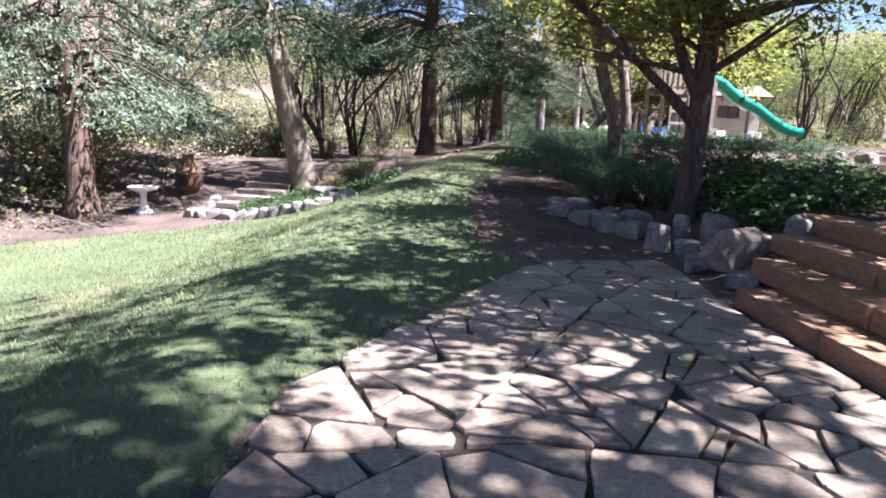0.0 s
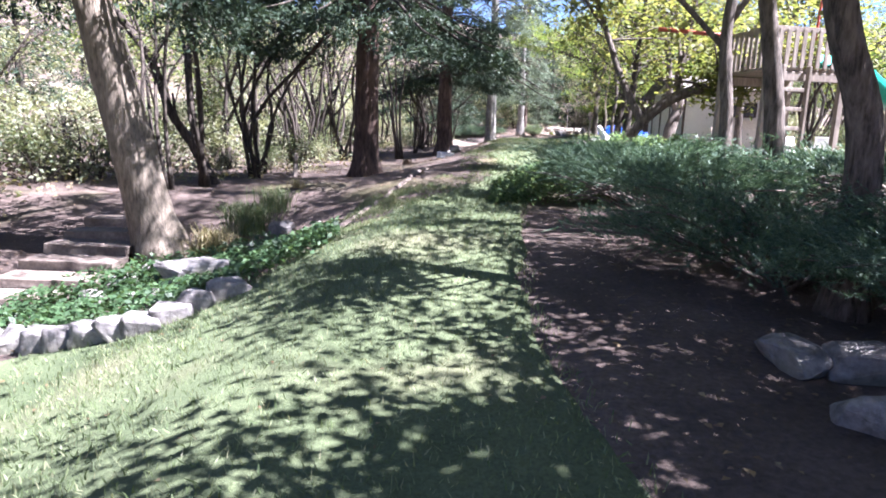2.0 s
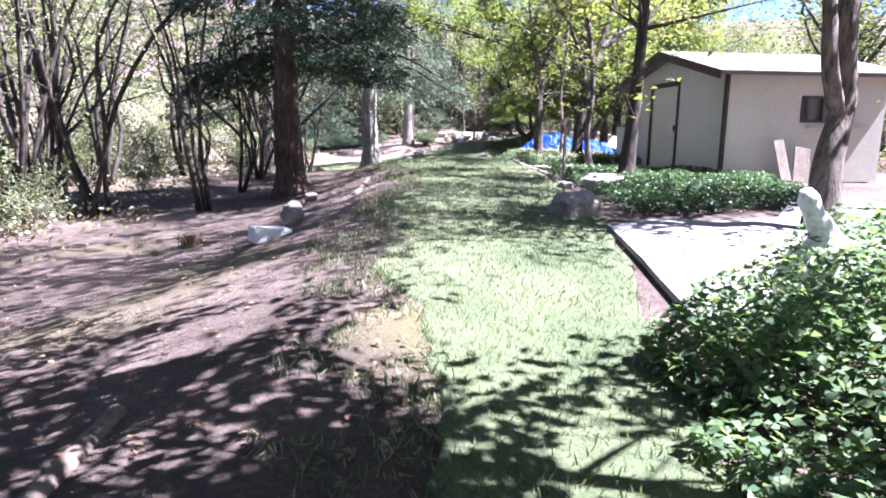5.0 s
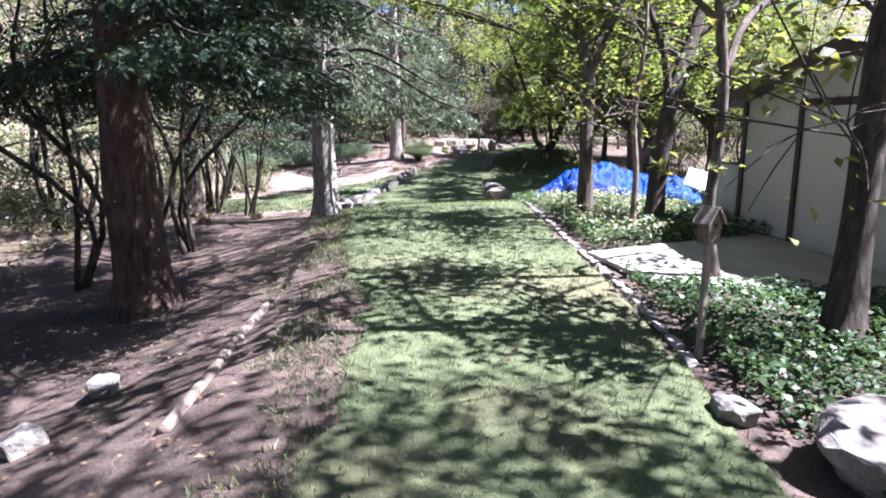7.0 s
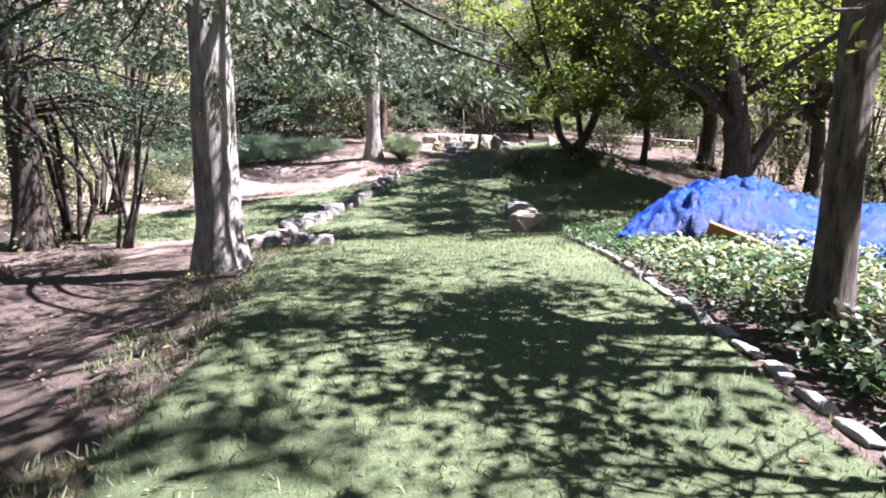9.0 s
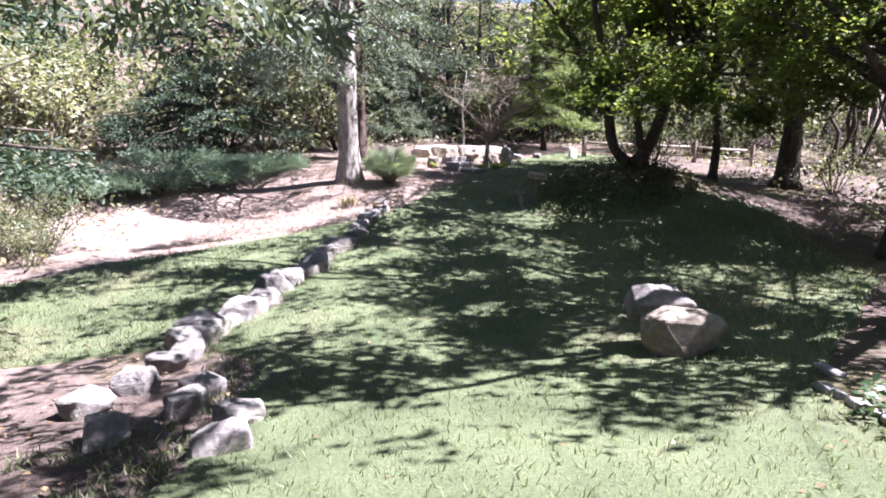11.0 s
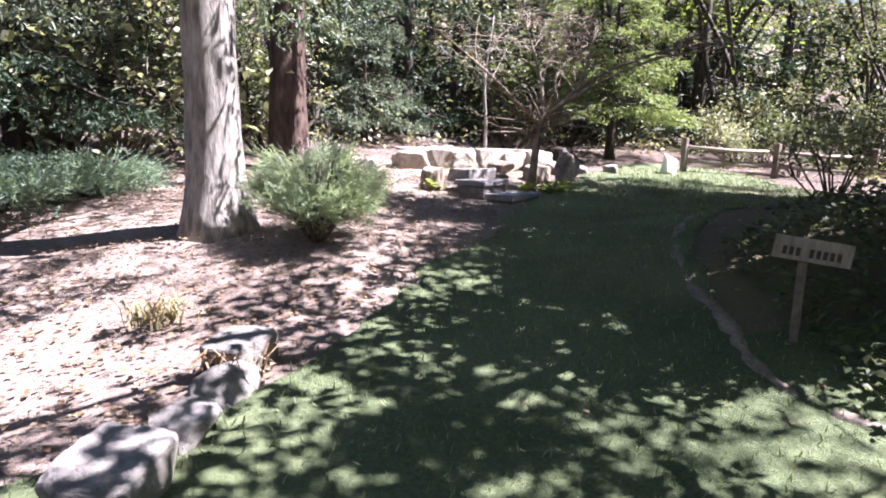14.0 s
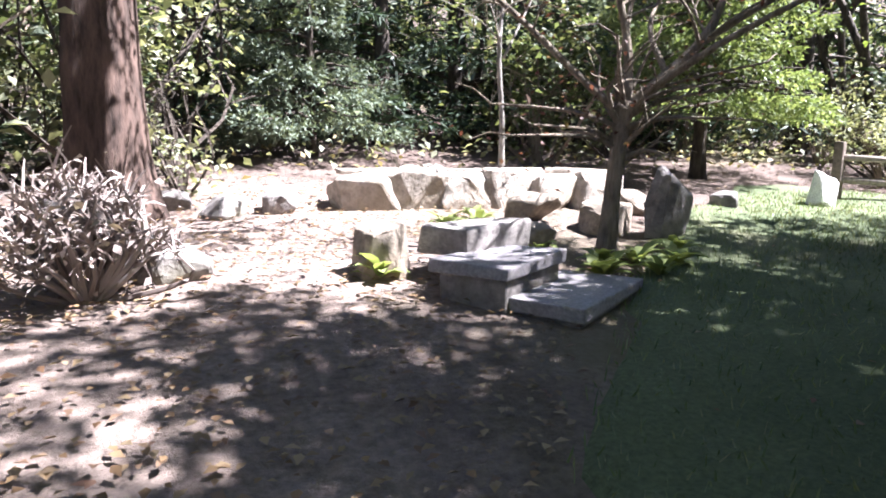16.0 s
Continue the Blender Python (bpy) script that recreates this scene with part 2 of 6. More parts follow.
# ---- building helpers ----
def mesh_of(name, verts, faces, mat, smooth=False):
    me = bpy.data.meshes.new(name)
    me.from_pydata([tuple(v) for v in verts], [], faces)
    me.materials.append(mat)
    if smooth:
        me.polygons.foreach_set("use_smooth", [True] * len(me.polygons))
    me.update()
    return me


def quad_mesh(name, quads, mat):
    """A mesh of loose quads from an array of shape (n, 4, 3)."""
    quads = np.asarray(quads, dtype=np.float32)
    k = len(quads)
    me = bpy.data.meshes.new(name)
    me.vertices.add(4 * k)
    me.vertices.foreach_set("co", quads.ravel())
    me.loops.add(4 * k)
    me.loops.foreach_set("vertex_index", np.arange(4 * k, dtype=np.int32))
    me.polygons.add(k)
    me.polygons.foreach_set("loop_start", np.arange(0, 4 * k, 4, dtype=np.int32))
    me.materials.append(mat)
    me.update(calc_edges=True)
    return me


def empty_thing(name, m=None):
    ob = new(name)
    ob.empty_display_size = 0.1
    if m is not None:
        ob.matrix_world = m
    return ob


def under(ob, parent, label=""):
    ob.parent = parent
    return tagged(ob, label)


def part(name, bm, mat, parent=None, label="", smooth=False):
    me = bpy.data.meshes.new(name)
    bm.to_mesh(me)
    bm.free()
    me.materials.append(mat)
    if smooth:
        me.polygons.foreach_set("use_smooth", [True] * len(me.polygons))
    ob = new(name, me)
    if parent:
        ob.parent = parent
    return tagged(ob, label)


def block(size, at=(0, 0, 0), bevel=0.01, turn=(0, 0, 0), jitter=0.0, rng=None):
    """A bevelled block as a bmesh: size, centre, degrees of turn."""
    bm = bmesh.new()
    bmesh.ops.create_cube(bm, size=1)
    bmesh.ops.scale(bm, vec=size, verts=bm.verts)
    if jitter:
        for v in bm.verts:
            v.co += Vector((rng.uniform(-1, 1), rng.uniform(-1, 1), rng.uniform(-1, 1))) * jitter
    if bevel:
        bmesh.ops.bevel(bm, geom=bm.edges[:], offset=bevel, segments=2, affect="EDGES", profile=0.6)
    bmesh.ops.transform(bm, matrix=pose(*at, *turn), verts=bm.verts)
    return bm


def merge(*bms):
    out = bmesh.new()
    for bm in bms:
        me = bpy.data.meshes.new("tmp")
        bm.to_mesh(me)
        bm.free()
        out.from_mesh(me)
        bpy.data.meshes.remove(me)
    return out


def tube(points, radii, sides=8, rough=0.0, seed=0, cap=True):
    """Vertices and faces of a tapering tube along points."""
    pts = [Vector(p) for p in points]
    verts, faces = [], []
    ref = Vector((1, 0, 0))
    for i, p in enumerate(pts):
        d = (pts[min(i + 1, len(pts) - 1)] - pts[max(i - 1, 0)]).normalized()
        a = d.cross(ref)
        if a.length < 0.2:
            a = d.cross(Vector((0, 1, 0)))
        a.normalize()
        b = d.cross(a)
        for k in range(sides):
            an = 2 * math.pi * k / sides
            r = radii[i]
            if rough:
                r *= 1 + rough * noise.noise((math.cos(an) * 2 + seed, math.sin(an) * 2, p.z * 0.6)) + 0.5 * rough * noise.noise((math.cos(an) * 6, math.sin(an) * 6 + seed, p.z * 1.5))
            verts.append(p + (a * math.cos(an) + b * math.sin(an)) * r)
    for i in range(len(pts) - 1):
        for k in range(sides):
            q = (k + 1) % sides
            faces.append((i * sides + k, i * sides + q, (i + 1) * sides + q, (i + 1) * sides + k))
    if cap:
        faces.append(tuple(range(sides - 1, -1, -1)))
        faces.append(tuple((len(pts) - 1) * sides + k for k in range(sides)))
    return verts, faces


class Heap:
    """Collects vertices and faces of many tubes."""

    def __init__(self):
        self.v, self.f = [], []

    def add(self, vf):
        o = len(self.v)
        self.v += vf[0]
        self.f += [tuple(i + o for i in f) for f in vf[1]]


def smooth_line(points, steps=4):
    """Catmull-Rom through points."""
    p = [Vector(q) for q in points]
    p = [2 * p[0] - p[1]] + p + [2 * p[-1] - p[-2]]
    out = []
    for i in range(1, len(p) - 2):
        for s in range(steps):
            t = s / steps
            out.append(0.5 * ((2 * p[i]) + (p[i + 1] - p[i - 1]) * t + (2 * p[i - 1] - 5 * p[i] + 4 * p[i + 1] - p[i + 2]) * t * t + (3 * p[i] - p[i - 1] - 3 * p[i + 1] + p[i + 2]) * t ** 3))
    out.append(p[-2])
    return out


def unit(a):
    return a / np.maximum(np.linalg.norm(a, axis=-1, keepdims=True), 1e-9)


def leaf_quads(centres, size, rng, flat=0.5, narrow=0.55):
    """Diamond leaves round the centres; flat: how far they lie level."""
    c = np.asarray(centres, dtype=np.float32)
    k = len(c)
    nrm = rng.normal(size=(k, 3))
    nrm[:, 2] = np.abs(nrm[:, 2]) + flat * 2
    nrm = unit(nrm)
    u = unit(np.cross(nrm, rng.normal(size=(k, 3))))
    w = np.cross(nrm, u)
    s = size * rng.uniform(0.6, 1.35, size=(k, 1))
    bend = nrm * s * 0.15
    return np.stack([c - u * s * 0.5, c + w * s * narrow * 0.5 + bend, c + u * s * 0.5, c - w * s * narrow * 0.5 + bend], 1)


def spray_quads(base, way, length, width, rng):
    """Narrow tapering blades from base along way."""
    base, way = np.asarray(base), unit(np.asarray(way))
    k = len(base)
    w = unit(np.cross(way, rng.normal(size=(k, 3))))
    s = length * rng.uniform(0.6, 1.3, size=(k, 1))
    d = width * rng.uniform(0.7, 1.2, size=(k, 1))
    return np.stack([base - w * d * 0.35, base + w * d * 0.35, base + way * s * 0.6 + w * d * 0.5, base + way * s], 1)


# ---- the lie of the land ----
def lerp_table(table, v):
    if v <= table[0][0]:
        return table[0][1]
    for (a, p), (b, q) in zip(table, table[1:]):
        if v <= b:
            return p + (q - p) * (v - a) / (b - a)
    return table[-1][1]


def sampled(table, soft):
    """The table, smoothed over some metres and sampled every 0.1 m from -520 to 720."""
    v = np.arange(-5200, 7201) / 10.0
    return np.mean([np.interp(v + d, [a for a, _ in table], [b for _, b in table]) for d in soft], 0).tolist()


def look_up(samples, v):
    f = (min(max(v, -519.0), 718.0) + 520.0) * 10.0
    i = int(f)
    return samples[i] + (samples[i + 1] - samples[i]) * (f - i)


# middle of the walked strip of lawn: x for a given y, and the height of the ground there
MIDDLE = [(-40, 0.5), (0, -0.2), (6, -0.7), (12, -0.1), (19, 1.4), (27, 4.5), (34.6, 6.9), (41, 8.6), (48, 11.2), (55, 14.3), (62, 17.6), (120, 40)]
HEIGHT = [(-40, -0.4), (0, 0.0), (7.5, 0.0), (11, 0.18), (15, 0.38), (19, 0.65), (23, 1.0), (27, 1.3), (31, 1.42), (35, 1.5), (39, 1.58), (41.5, 1.38), (43, 1.12), (45, 0.84), (47, 0.73), (48.6, 0.74),
          (50, 0.98), (52, 1.24), (55, 1.5), (58, 1.72), (62, 2.1), (70, 3.2), (90, 7.0), (120, 12)]
LEFT = [(-40, 0.6), (3, 0.7), (10, 1.3), (18, 1.3), (22, 0.55), (26, 0.8), (30, 1.0), (36, 1.0), (40, 0.7), (43, 0.15), (46, 0.1), (48, 0.2), (50, 0.2), (53, 0.5), (55, 0.45), (58, 0.0), (120, 0.0)]
TERRACE = [(-40, 0.75), (12, 0.75), (18, 0.5), (22, 0.1), (24, 0.0), (120, 0.0)]


MIDDLE_S, HEIGHT_S, LEFT_S, TERRACE_S = sampled(MIDDLE, (-3, -1, 1, 3)), sampled(HEIGHT, (-2, -0.7, 0.7, 2)), sampled(LEFT, (0,)), sampled(TERRACE, (0,))


def middle(y):
    return look_up(MIDDLE_S, y)


def ground_z(x, y):
    """Height of the ground."""
    g = look_up(HEIGHT_S, y)
    side = x - middle(y)
    if side < -1.0:
        d = -side - 1.0
        g -= look_up(LEFT_S, y) * (1 - math.exp(-((d / 2.6) ** 1.5))) + 0.02 * min(d, 25)
        g += 0.15 * min(max(0.0, d - 10.5), 16.0) * min(1.0, max(0.0, d - 10.5) / 3.0)
    elif side > 3.6:
        d = min(1.0, (side - 3.6) / 1.6)
        g += look_up(TERRACE_S, y) * d * d * (3 - 2 * d)
    for mx, my, rad, up in ((18.2, 52.4, 4.5, 0.9), (12.1, 56.2, 3.0, 0.24)):
        mound = math.hypot(x - mx, y - my)
        if mound < rad:
            g += up * (0.5 + 0.5 * math.cos(math.pi * mound / rad))
    far = max(0.0, math.hypot(x - 6, y - 30) - 38)
    g += 0.13 * far * min(1.0, far / 15)
    k = 0.0 if (y < 9 and side > -1) else 1.0
    g += k * (0.05 * noise.noise((x * 0.35, y * 0.35, 0)) + 0.02 * noise.noise((x * 1.1, y * 1.1, 4)))
    return g

def on_ground(x, y, up=0.0):
    return (x, y, ground_z(x, y) + up)


# ---- ground: one sheet to the horizon ----
def axis_steps(lo, hi, fine_lo, fine_hi, fine):
    out = list(np.arange(fine_lo, fine_hi, fine))
    for end, start, sgn in ((hi, fine_hi, 1), (lo, fine_lo, -1)):
        d, v = fine, start
        more = []
        while (end - v) * sgn > 0:
            more.append(v)
            d *= 1.18
            v += sgn * d
        out = out + more if sgn > 0 else more[:0:-1] + out
    return out


def sheet(name, xs, ys, height, mat, keep=None):
    verts, index = [], {}
    for j, y in enumerate(ys):
        for i, x in enumerate(xs):
            index[i, j] = len(verts)
            verts.append((x, y, height(x, y)))
    faces = [(index[i, j], index[i + 1, j], index[i + 1, j + 1], index[i, j + 1]) for j in range(len(ys) - 1) for i in range(len(xs) - 1)
             if keep is None or keep((xs[i] + xs[i + 1]) / 2, (ys[j] + ys[j + 1]) / 2)]
    return new(name, mesh_of(name, verts, faces, mat, True))


GX, GY = axis_steps(-600, 600, -16, 30, 0.4), axis_steps(-500, 700, -8, 72, 0.4)
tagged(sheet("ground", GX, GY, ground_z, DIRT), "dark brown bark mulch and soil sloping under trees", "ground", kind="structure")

# lawn: a strip of turf between wavy edges, a little above the soil
LAWN_R = [(-10, -0.55), (2, -0.48), (3.7, -0.2), (5.3, 0.8), (7.3, 1.75), (8.3, 1.5), (9.2, 1.15), (12, 0.75), (14, 0.72), (16, 0.78), (19, 0.8), (23, 1.3), (27, 1.9), (32, 2.15), (38, 2.3), (43, 2.7), (46, 7), (50, 8), (52.2, 1.8), (53.4, 2.1),
          (54.6, 3.2), (55.5, 5), (57, 7.5), (60, 7.0), (62, 5.0)]
LAWN_L = [(-10, -11.5), (8, -11.5), (12, -10.0), (14.2, -7.4), (14.8, -4.6), (15.3, -2.9), (17, -1.3), (19, -0.8), (21, -0.2), (23.5, -0.3), (25, -0.75), (28, -1.2), (31, -0.75), (33, -0.7), (36, -1.3), (41, -1.7), (43.5, -1.8), (45.8, -1.9), (47.0, -3.2), (47.6, -8.5), (50, -8.0), (51.8, -5.0), (52.3, -1.4),
          (54, -0.6), (56, 0.3), (58, 1.2), (60, 2.4), (62, 4.9)]


def on_lawn(x, y):
    if not -10 < y < 61.8:
        return False
    s = x - middle(y)
    w = 0.22 * noise.noise((x * 1.3, y * 1.3, 7)) + 0.12 * noise.noise((x * 4, y * 4, 2))
    return lerp_table(LAWN_L, y) + w < s < lerp_table(LAWN_R, y) + w * 0.5


def lawn_mesh():
    """Rows across the lawn, whose ends follow the wavy edges and dip under the soil."""
    ys, across = list(np.arange(-9.6, 61.7, 0.13)), 44
    verts = []
    for y in ys:
        m = middle(y)
        w = 0.34 * noise.noise((m * 0.3, y * 0.8, 7)) + 0.16 * noise.noise((y * 3.1, 2, 2))
        v = 0.12 * noise.noise((9, y * 0.9, 3)) + 0.07 * noise.noise((y * 3.1, 5, 2))
        a, b = m + lerp_table(LAWN_L, y) + w, m + lerp_table(LAWN_R, y) + v
        for k in range(across + 1):
            u = k / across
            x = a + (b - a) * u
            end = k in (0, across)
            verts.append((x, y, ground_z(x, y) + (-0.05 if end else 0.028)))
    n = across + 1
    return mesh_of("lawn", verts, [(j * n + k, j * n + k + 1, (j + 1) * n + k + 1, (j + 1) * n + k) for j in range(len(ys) - 1) for k in range(across)], TURF, True)


tagged(new("lawn", lawn_mesh()), "mown green lawn with worn patches in dappled shade", "lawn", kind="structure")


# ---- trees ----
def crown_points(tips, per, spread, rng, gap=0.05):
    """Points round the tips, in clumps: some tips bear many, some few."""
    t = np.asarray([tuple(p) for p in tips])
    c = np.repeat(t, np.maximum(1, (2.1 * per * rng.choice([0.1, 0.3, 1.0, 2.0, 2.2], len(t))).astype(int)), 0)
    c = c + rng.normal(size=c.shape) * np.array([spread, spread, spread * 0.7])
    # whole sprays are missing: a smooth random field over the crown opens gaps about a metre wide
    k = unit(rng.normal(size=(14, 3))) * rng.uniform(2.4, 6.0, (14, 1))
    field = np.cos(c @ k.T + rng.uniform(0, 6.28, 14)).sum(1) / math.sqrt(7)
    return c[field > gap]


def broadleaf(name, label, trunk, limbs, leaf_mat, bark_mat, seed, leaves=6000, leaf=0.1, spread=0.55, twigs=5, reach=1.6, sides=9, group="", tall=0.0, lean=(0, 0), fine=True, bare=0.0, gap=0.05):
    """A tree from a trunk line [(x, y, z, r)...] and limb lines, local to its foot; twigs and leaves grow on their
    upper parts; tall adds a high crown, mostly above the view, to cast shade, shifted by lean.
    """
    rng = np.random.default_rng(seed)
    heap, tips = Heap(), []
    if tall:
        o = trunk[-1]
        limbs = limbs + [[(o[0], o[1], o[2] - 0.2, max(o[3], 0.04)), (o[0] + lean[0] * 0.5, o[1] + lean[1] * 0.5, o[2] + tall * 0.5, 0.04), (o[0] + lean[0], o[1] + lean[1], o[2] + tall, 0.02)]]
        for k in range(6 + int(tall)):
            a, f = 1.05 * k + rng.uniform(-0.4, 0.4), bare + (0.95 - bare) * k / (5 + int(tall))
            s = Vector((o[0] + lean[0] * f, o[1] + lean[1] * f, o[2] + tall * f * 0.9))
            e = s + Vector((math.cos(a), math.sin(a), 0.35)) * (1.8 + 0.12 * tall) * rng.uniform(0.8, 1.2)
            limbs.append([(*s, 0.035), (*((s + e) / 2 + Vector((0, 0, 0.15))), 0.028), (*e, 0.012)])
    for n, line in enumerate([trunk] + limbs):
        pts = smooth_line([p[:3] for p in line], 5 if fine else 3)
        rad = [float(np.interp(i / (len(pts) - 1), np.linspace(0, 1, len(line)), [p[3] for p in line])) for i in range(len(pts))]
        if n == 0:
            rad = [r * (1 + 0.55 * math.exp(-max(0.0, p.z) / 0.22)) for r, p in zip(rad, pts)]
        heap.add(tube(pts, rad, sides if n == 0 else (6 if fine else 5), 0.16, seed + n))
        for k in range(twigs * (2 if n == 0 else 1)):
            i = int(len(pts) * rng.uniform(0.6 if n == 0 else 0.45, 1.0))
            p = pts[min(i, len(pts) - 1)]
            r = rad[min(i, len(pts) - 1)] * 0.45
            d = Vector((rng.normal(), rng.normal(), rng.uniform(-0.1, 0.8))).normalized()
            size = reach * rng.uniform(0.5, 1.2)
            q = [p, p + d * size * 0.4 + Vector((0, 0, 0.1)), p + d * size + Vector((rng.normal() * 0.2, rng.normal() * 0.2, 0.15 * size))]
            tp = smooth_line(q, 2)
            heap.add(tube(tp, [max(0.008, r * (1 - 0.75 * j / (len(tp) - 1))) for j in range(len(tp))], 4 if fine else 3, cap=False))
            for j in (0.45, 0.7, 1.0):
                base = tp[int((len(tp) - 1) * j)]
                tips.append(base)
                d2 = (d + Vector((rng.normal(), rng.normal(), rng.normal() * 0.5)) * 0.8).normalized()
                end = base + d2 * size * 0.45
                heap.add(tube([base, (base + end) / 2 + Vector((0, 0, 0.04)), end], [max(0.006, r * 0.35), 0.007, 0.004], 3, cap=False))
                tips += [end, (base + end) / 2]
    tree = empty_thing(name)
    under(new("trunk", mesh_of("trunk", heap.v, heap.f, bark_mat, True)), tree)
    if leaves:
        pts = crown_points(tips, max(1, leaves // len(tips)), spread, rng, gap)
        under(new("crown", quad_mesh("crown", leaf_quads(pts, leaf, rng, 0.5), leaf_mat)), tree)
    return tagged(tree, label, "tree", group)


def conifer(name, label, height, radius, clear, lean, needle, bark_mat, seed, limbs=95, reach=2.6, sprays=150, droop=0.35, size=0.17, dead=6, group="", fine=True):
    """A spruce: a straight trunk bare to 'clear' metres, then drooping limbs with hanging sprays of needles; lean is the shift of x, y a metre up."""
    rng = np.random.default_rng(seed)
    heap, twigs, base, way, top, top_way = Heap(), Heap(), [], [], [], []
    steps = int(height / 0.35)
    axis = lambda z: Vector((lean[0] * z, lean[1] * z, z))
    pts = [axis(z) for z in np.linspace(-0.15, height, steps)]
    rad = [radius * (1 - 0.9 * max(0, p.z) / height) * (1 + 0.65 * math.exp(-max(0.0, p.z) / 0.28)) for p in pts]
    heap.add(tube(pts, rad, 20 if fine else 8, 0.22, seed))
    for k in range(limbs + dead):
        stub = k >= limbs
        z = clear + (height - clear) * ((k + rng.uniform(0, 1)) / limbs) ** 1.4 if not stub else rng.uniform(0.4, 1.0) * clear
        z = min(z, height * 0.985)
        an = rng.uniform(0, 2 * math.pi)
        out = Vector((math.cos(an), math.sin(an), 0))
        ln = reach * (1.02 - (z - clear) / (height - clear)) ** 0.75 * rng.uniform(0.7, 1.15) if not stub else rng.uniform(0.3, 1.2)
        o = axis(z)
        line = smooth_line([o, o + out * ln * 0.35 + Vector((0, 0, 0.05 * ln)), o + out * ln * 0.75 - Vector((0, 0, droop * 0.45 * ln)), o + out * ln - Vector((0, 0, droop * 0.7 * ln))], 4 if fine else 2)
        r0 = (0.018 + 0.010 * ln) if not stub else 0.014
        twigs.add(tube(line, [r0 * (1 - 0.8 * j / (len(line) - 1)) for j in range(len(line))], 5 if fine else 3, cap=False))
        if stub:
            continue
        high = z > 8.5
        cnt = max(12, int(sprays * ln / reach * (0.5 if high else 1.0)))
        f = np.sqrt(rng.uniform(0.03, 1, cnt)) * (len(line) - 1)
        i0 = np.minimum(f.astype(int), len(line) - 2)
        la = np.array([tuple(p) for p in line])
        p = la[i0] + (la[i0 + 1] - la[i0]) * (f - i0)[:, None]
        side = np.array((-out.y, out.x, 0))
        off = rng.uniform(-1, 1, cnt) * 0.42 * ln * (1 - 0.55 * f / (len(line) - 1))
        p = p + side * off[:, None] + np.stack([0 * off, 0 * off, -np.abs(off) * 0.35 - rng.uniform(0, 0.18, cnt)], 1)
        (top if high else base).append(p)
        (top_way if high else way).append(np.array(out)[None] * 0.6 + side[None] * np.sign(off)[:, None] * 0.5 + rng.normal(size=(cnt, 3)) * 0.35 + np.array((0, 0, -0.15 - droop)))
    tree = empty_thing(name)
    under(new("trunk", mesh_of("trunk", heap.v, heap.f, bark_mat, True)), tree)
    tagged(under(new("branchwork", mesh_of("branchwork", twigs.v, twigs.f, BARK_DARK, True)), tree), "dark slender branches", kind="stuff")
    b, w = np.concatenate(base), np.concatenate(way)
    w = unit(w)
    if fine:
        q = np.concatenate([spray_quads(b + w * size * k, w + rng.normal(size=b.shape) * 0.55, size * 0.62, size * 0.28, rng) for k in (0.0, 0.25, 0.5, 0.8)])
        if top:
            q = np.concatenate([q, spray_quads(np.concatenate(top), np.concatenate(top_way), 0.42, 0.13, rng)])
    else:
        b, w = np.concatenate([b] + top), np.concatenate([w] + [unit(x) for x in top_way])
        q = np.concatenate([spray_quads(b + w * size * k, w + rng.normal(size=b.shape) * 0.4, size, size * 0.24, rng) for k in (0.0, 0.4)])
    under(new("crown", quad_mesh("crown", q, needle)), tree)
    return tagged(tree, label, "tree", group)


def stand(tree, x, y, turn=0, sc=1.0, sink=0.05):
    tree.matrix_world = pose(x, y, ground_z(x, y) - sink, 0, 0, turn) @ Matrix.Scale(sc, 4)
    return tree


# ---- the spruces along the lawn ----
SP = "tall spruce with a bare furrowed reddish-brown trunk"
stand(conifer("spruce_tree", "tall spruce with pale blue-green drooping boughs beside the lawn", 15, 0.36, 3.0, (-0.02, 0), NEEDLE_BLUE, BARK_RED, 11, reach=3.4, sprays=170, size=0.2), -9.1, 16.4)
stand(conifer("spruce_tree", "leaning spruce with a thick grey-brown trunk by the stone steps", 15, 0.38, 4.6, (-0.24, 0.05), NEEDLE, BARK_TAN, 12, reach=2.8), -3.8, 18.9)
stand(conifer("spruce_tree", SP + " in mulch", 17, 0.33, 3.9, (0.0, 0.0), NEEDLE, BARK_RED, 13, reach=3.9, sprays=280, limbs=125, dead=14), -0.35, 24.9)
stand(conifer("spruce_tree", "dark-trunked spruce with low drooping branches in mulch", 16, 0.34, 3.3, (-0.01, 0.0), NEEDLE, BARK_RED, 14, reach=3.1, sprays=330, limbs=125, dead=14, size=0.15, droop=0.2), 3.34, 36.3)
stand(conifer("spruce_tree", "grey-barked spruce with hanging grey-green boughs", 17, 0.27, 3.2, (-0.01, 0.0), NEEDLE_BLUE, BARK_GREY, 15, reach=3.2, sprays=190, size=0.15), 6.7, 42.1)
stand(conifer("spruce_tree", "pale grey-barked spruce on a mulched bank", 16, 0.265, 3.3, (-0.015, 0.0), NEEDLE_BLUE, BARK_GREY, 16, limbs=90, reach=2.7, sprays=150, droop=0.5, size=0.15), 12.02, 55.9)
stand(conifer("spruce_tree", "dark brown-trunked spruce behind the bank", 17, 0.33, 3.6, (0.0, 0.0), NEEDLE, BARK_RED, 17, reach=3.2, sprays=220, size=0.14, droop=0.25), 13.55, 61.0)

stand(conifer("spruce_tree", "dark spruce with tiered black-green boughs past the mulch", 15, 0.27, 2.3, (0.0, 0.0), NEEDLE, BARK_DARK, 18, reach=3.6, sprays=300, limbs=80, dead=12, size=0.13, droop=0.12), 3.5, 47.3)


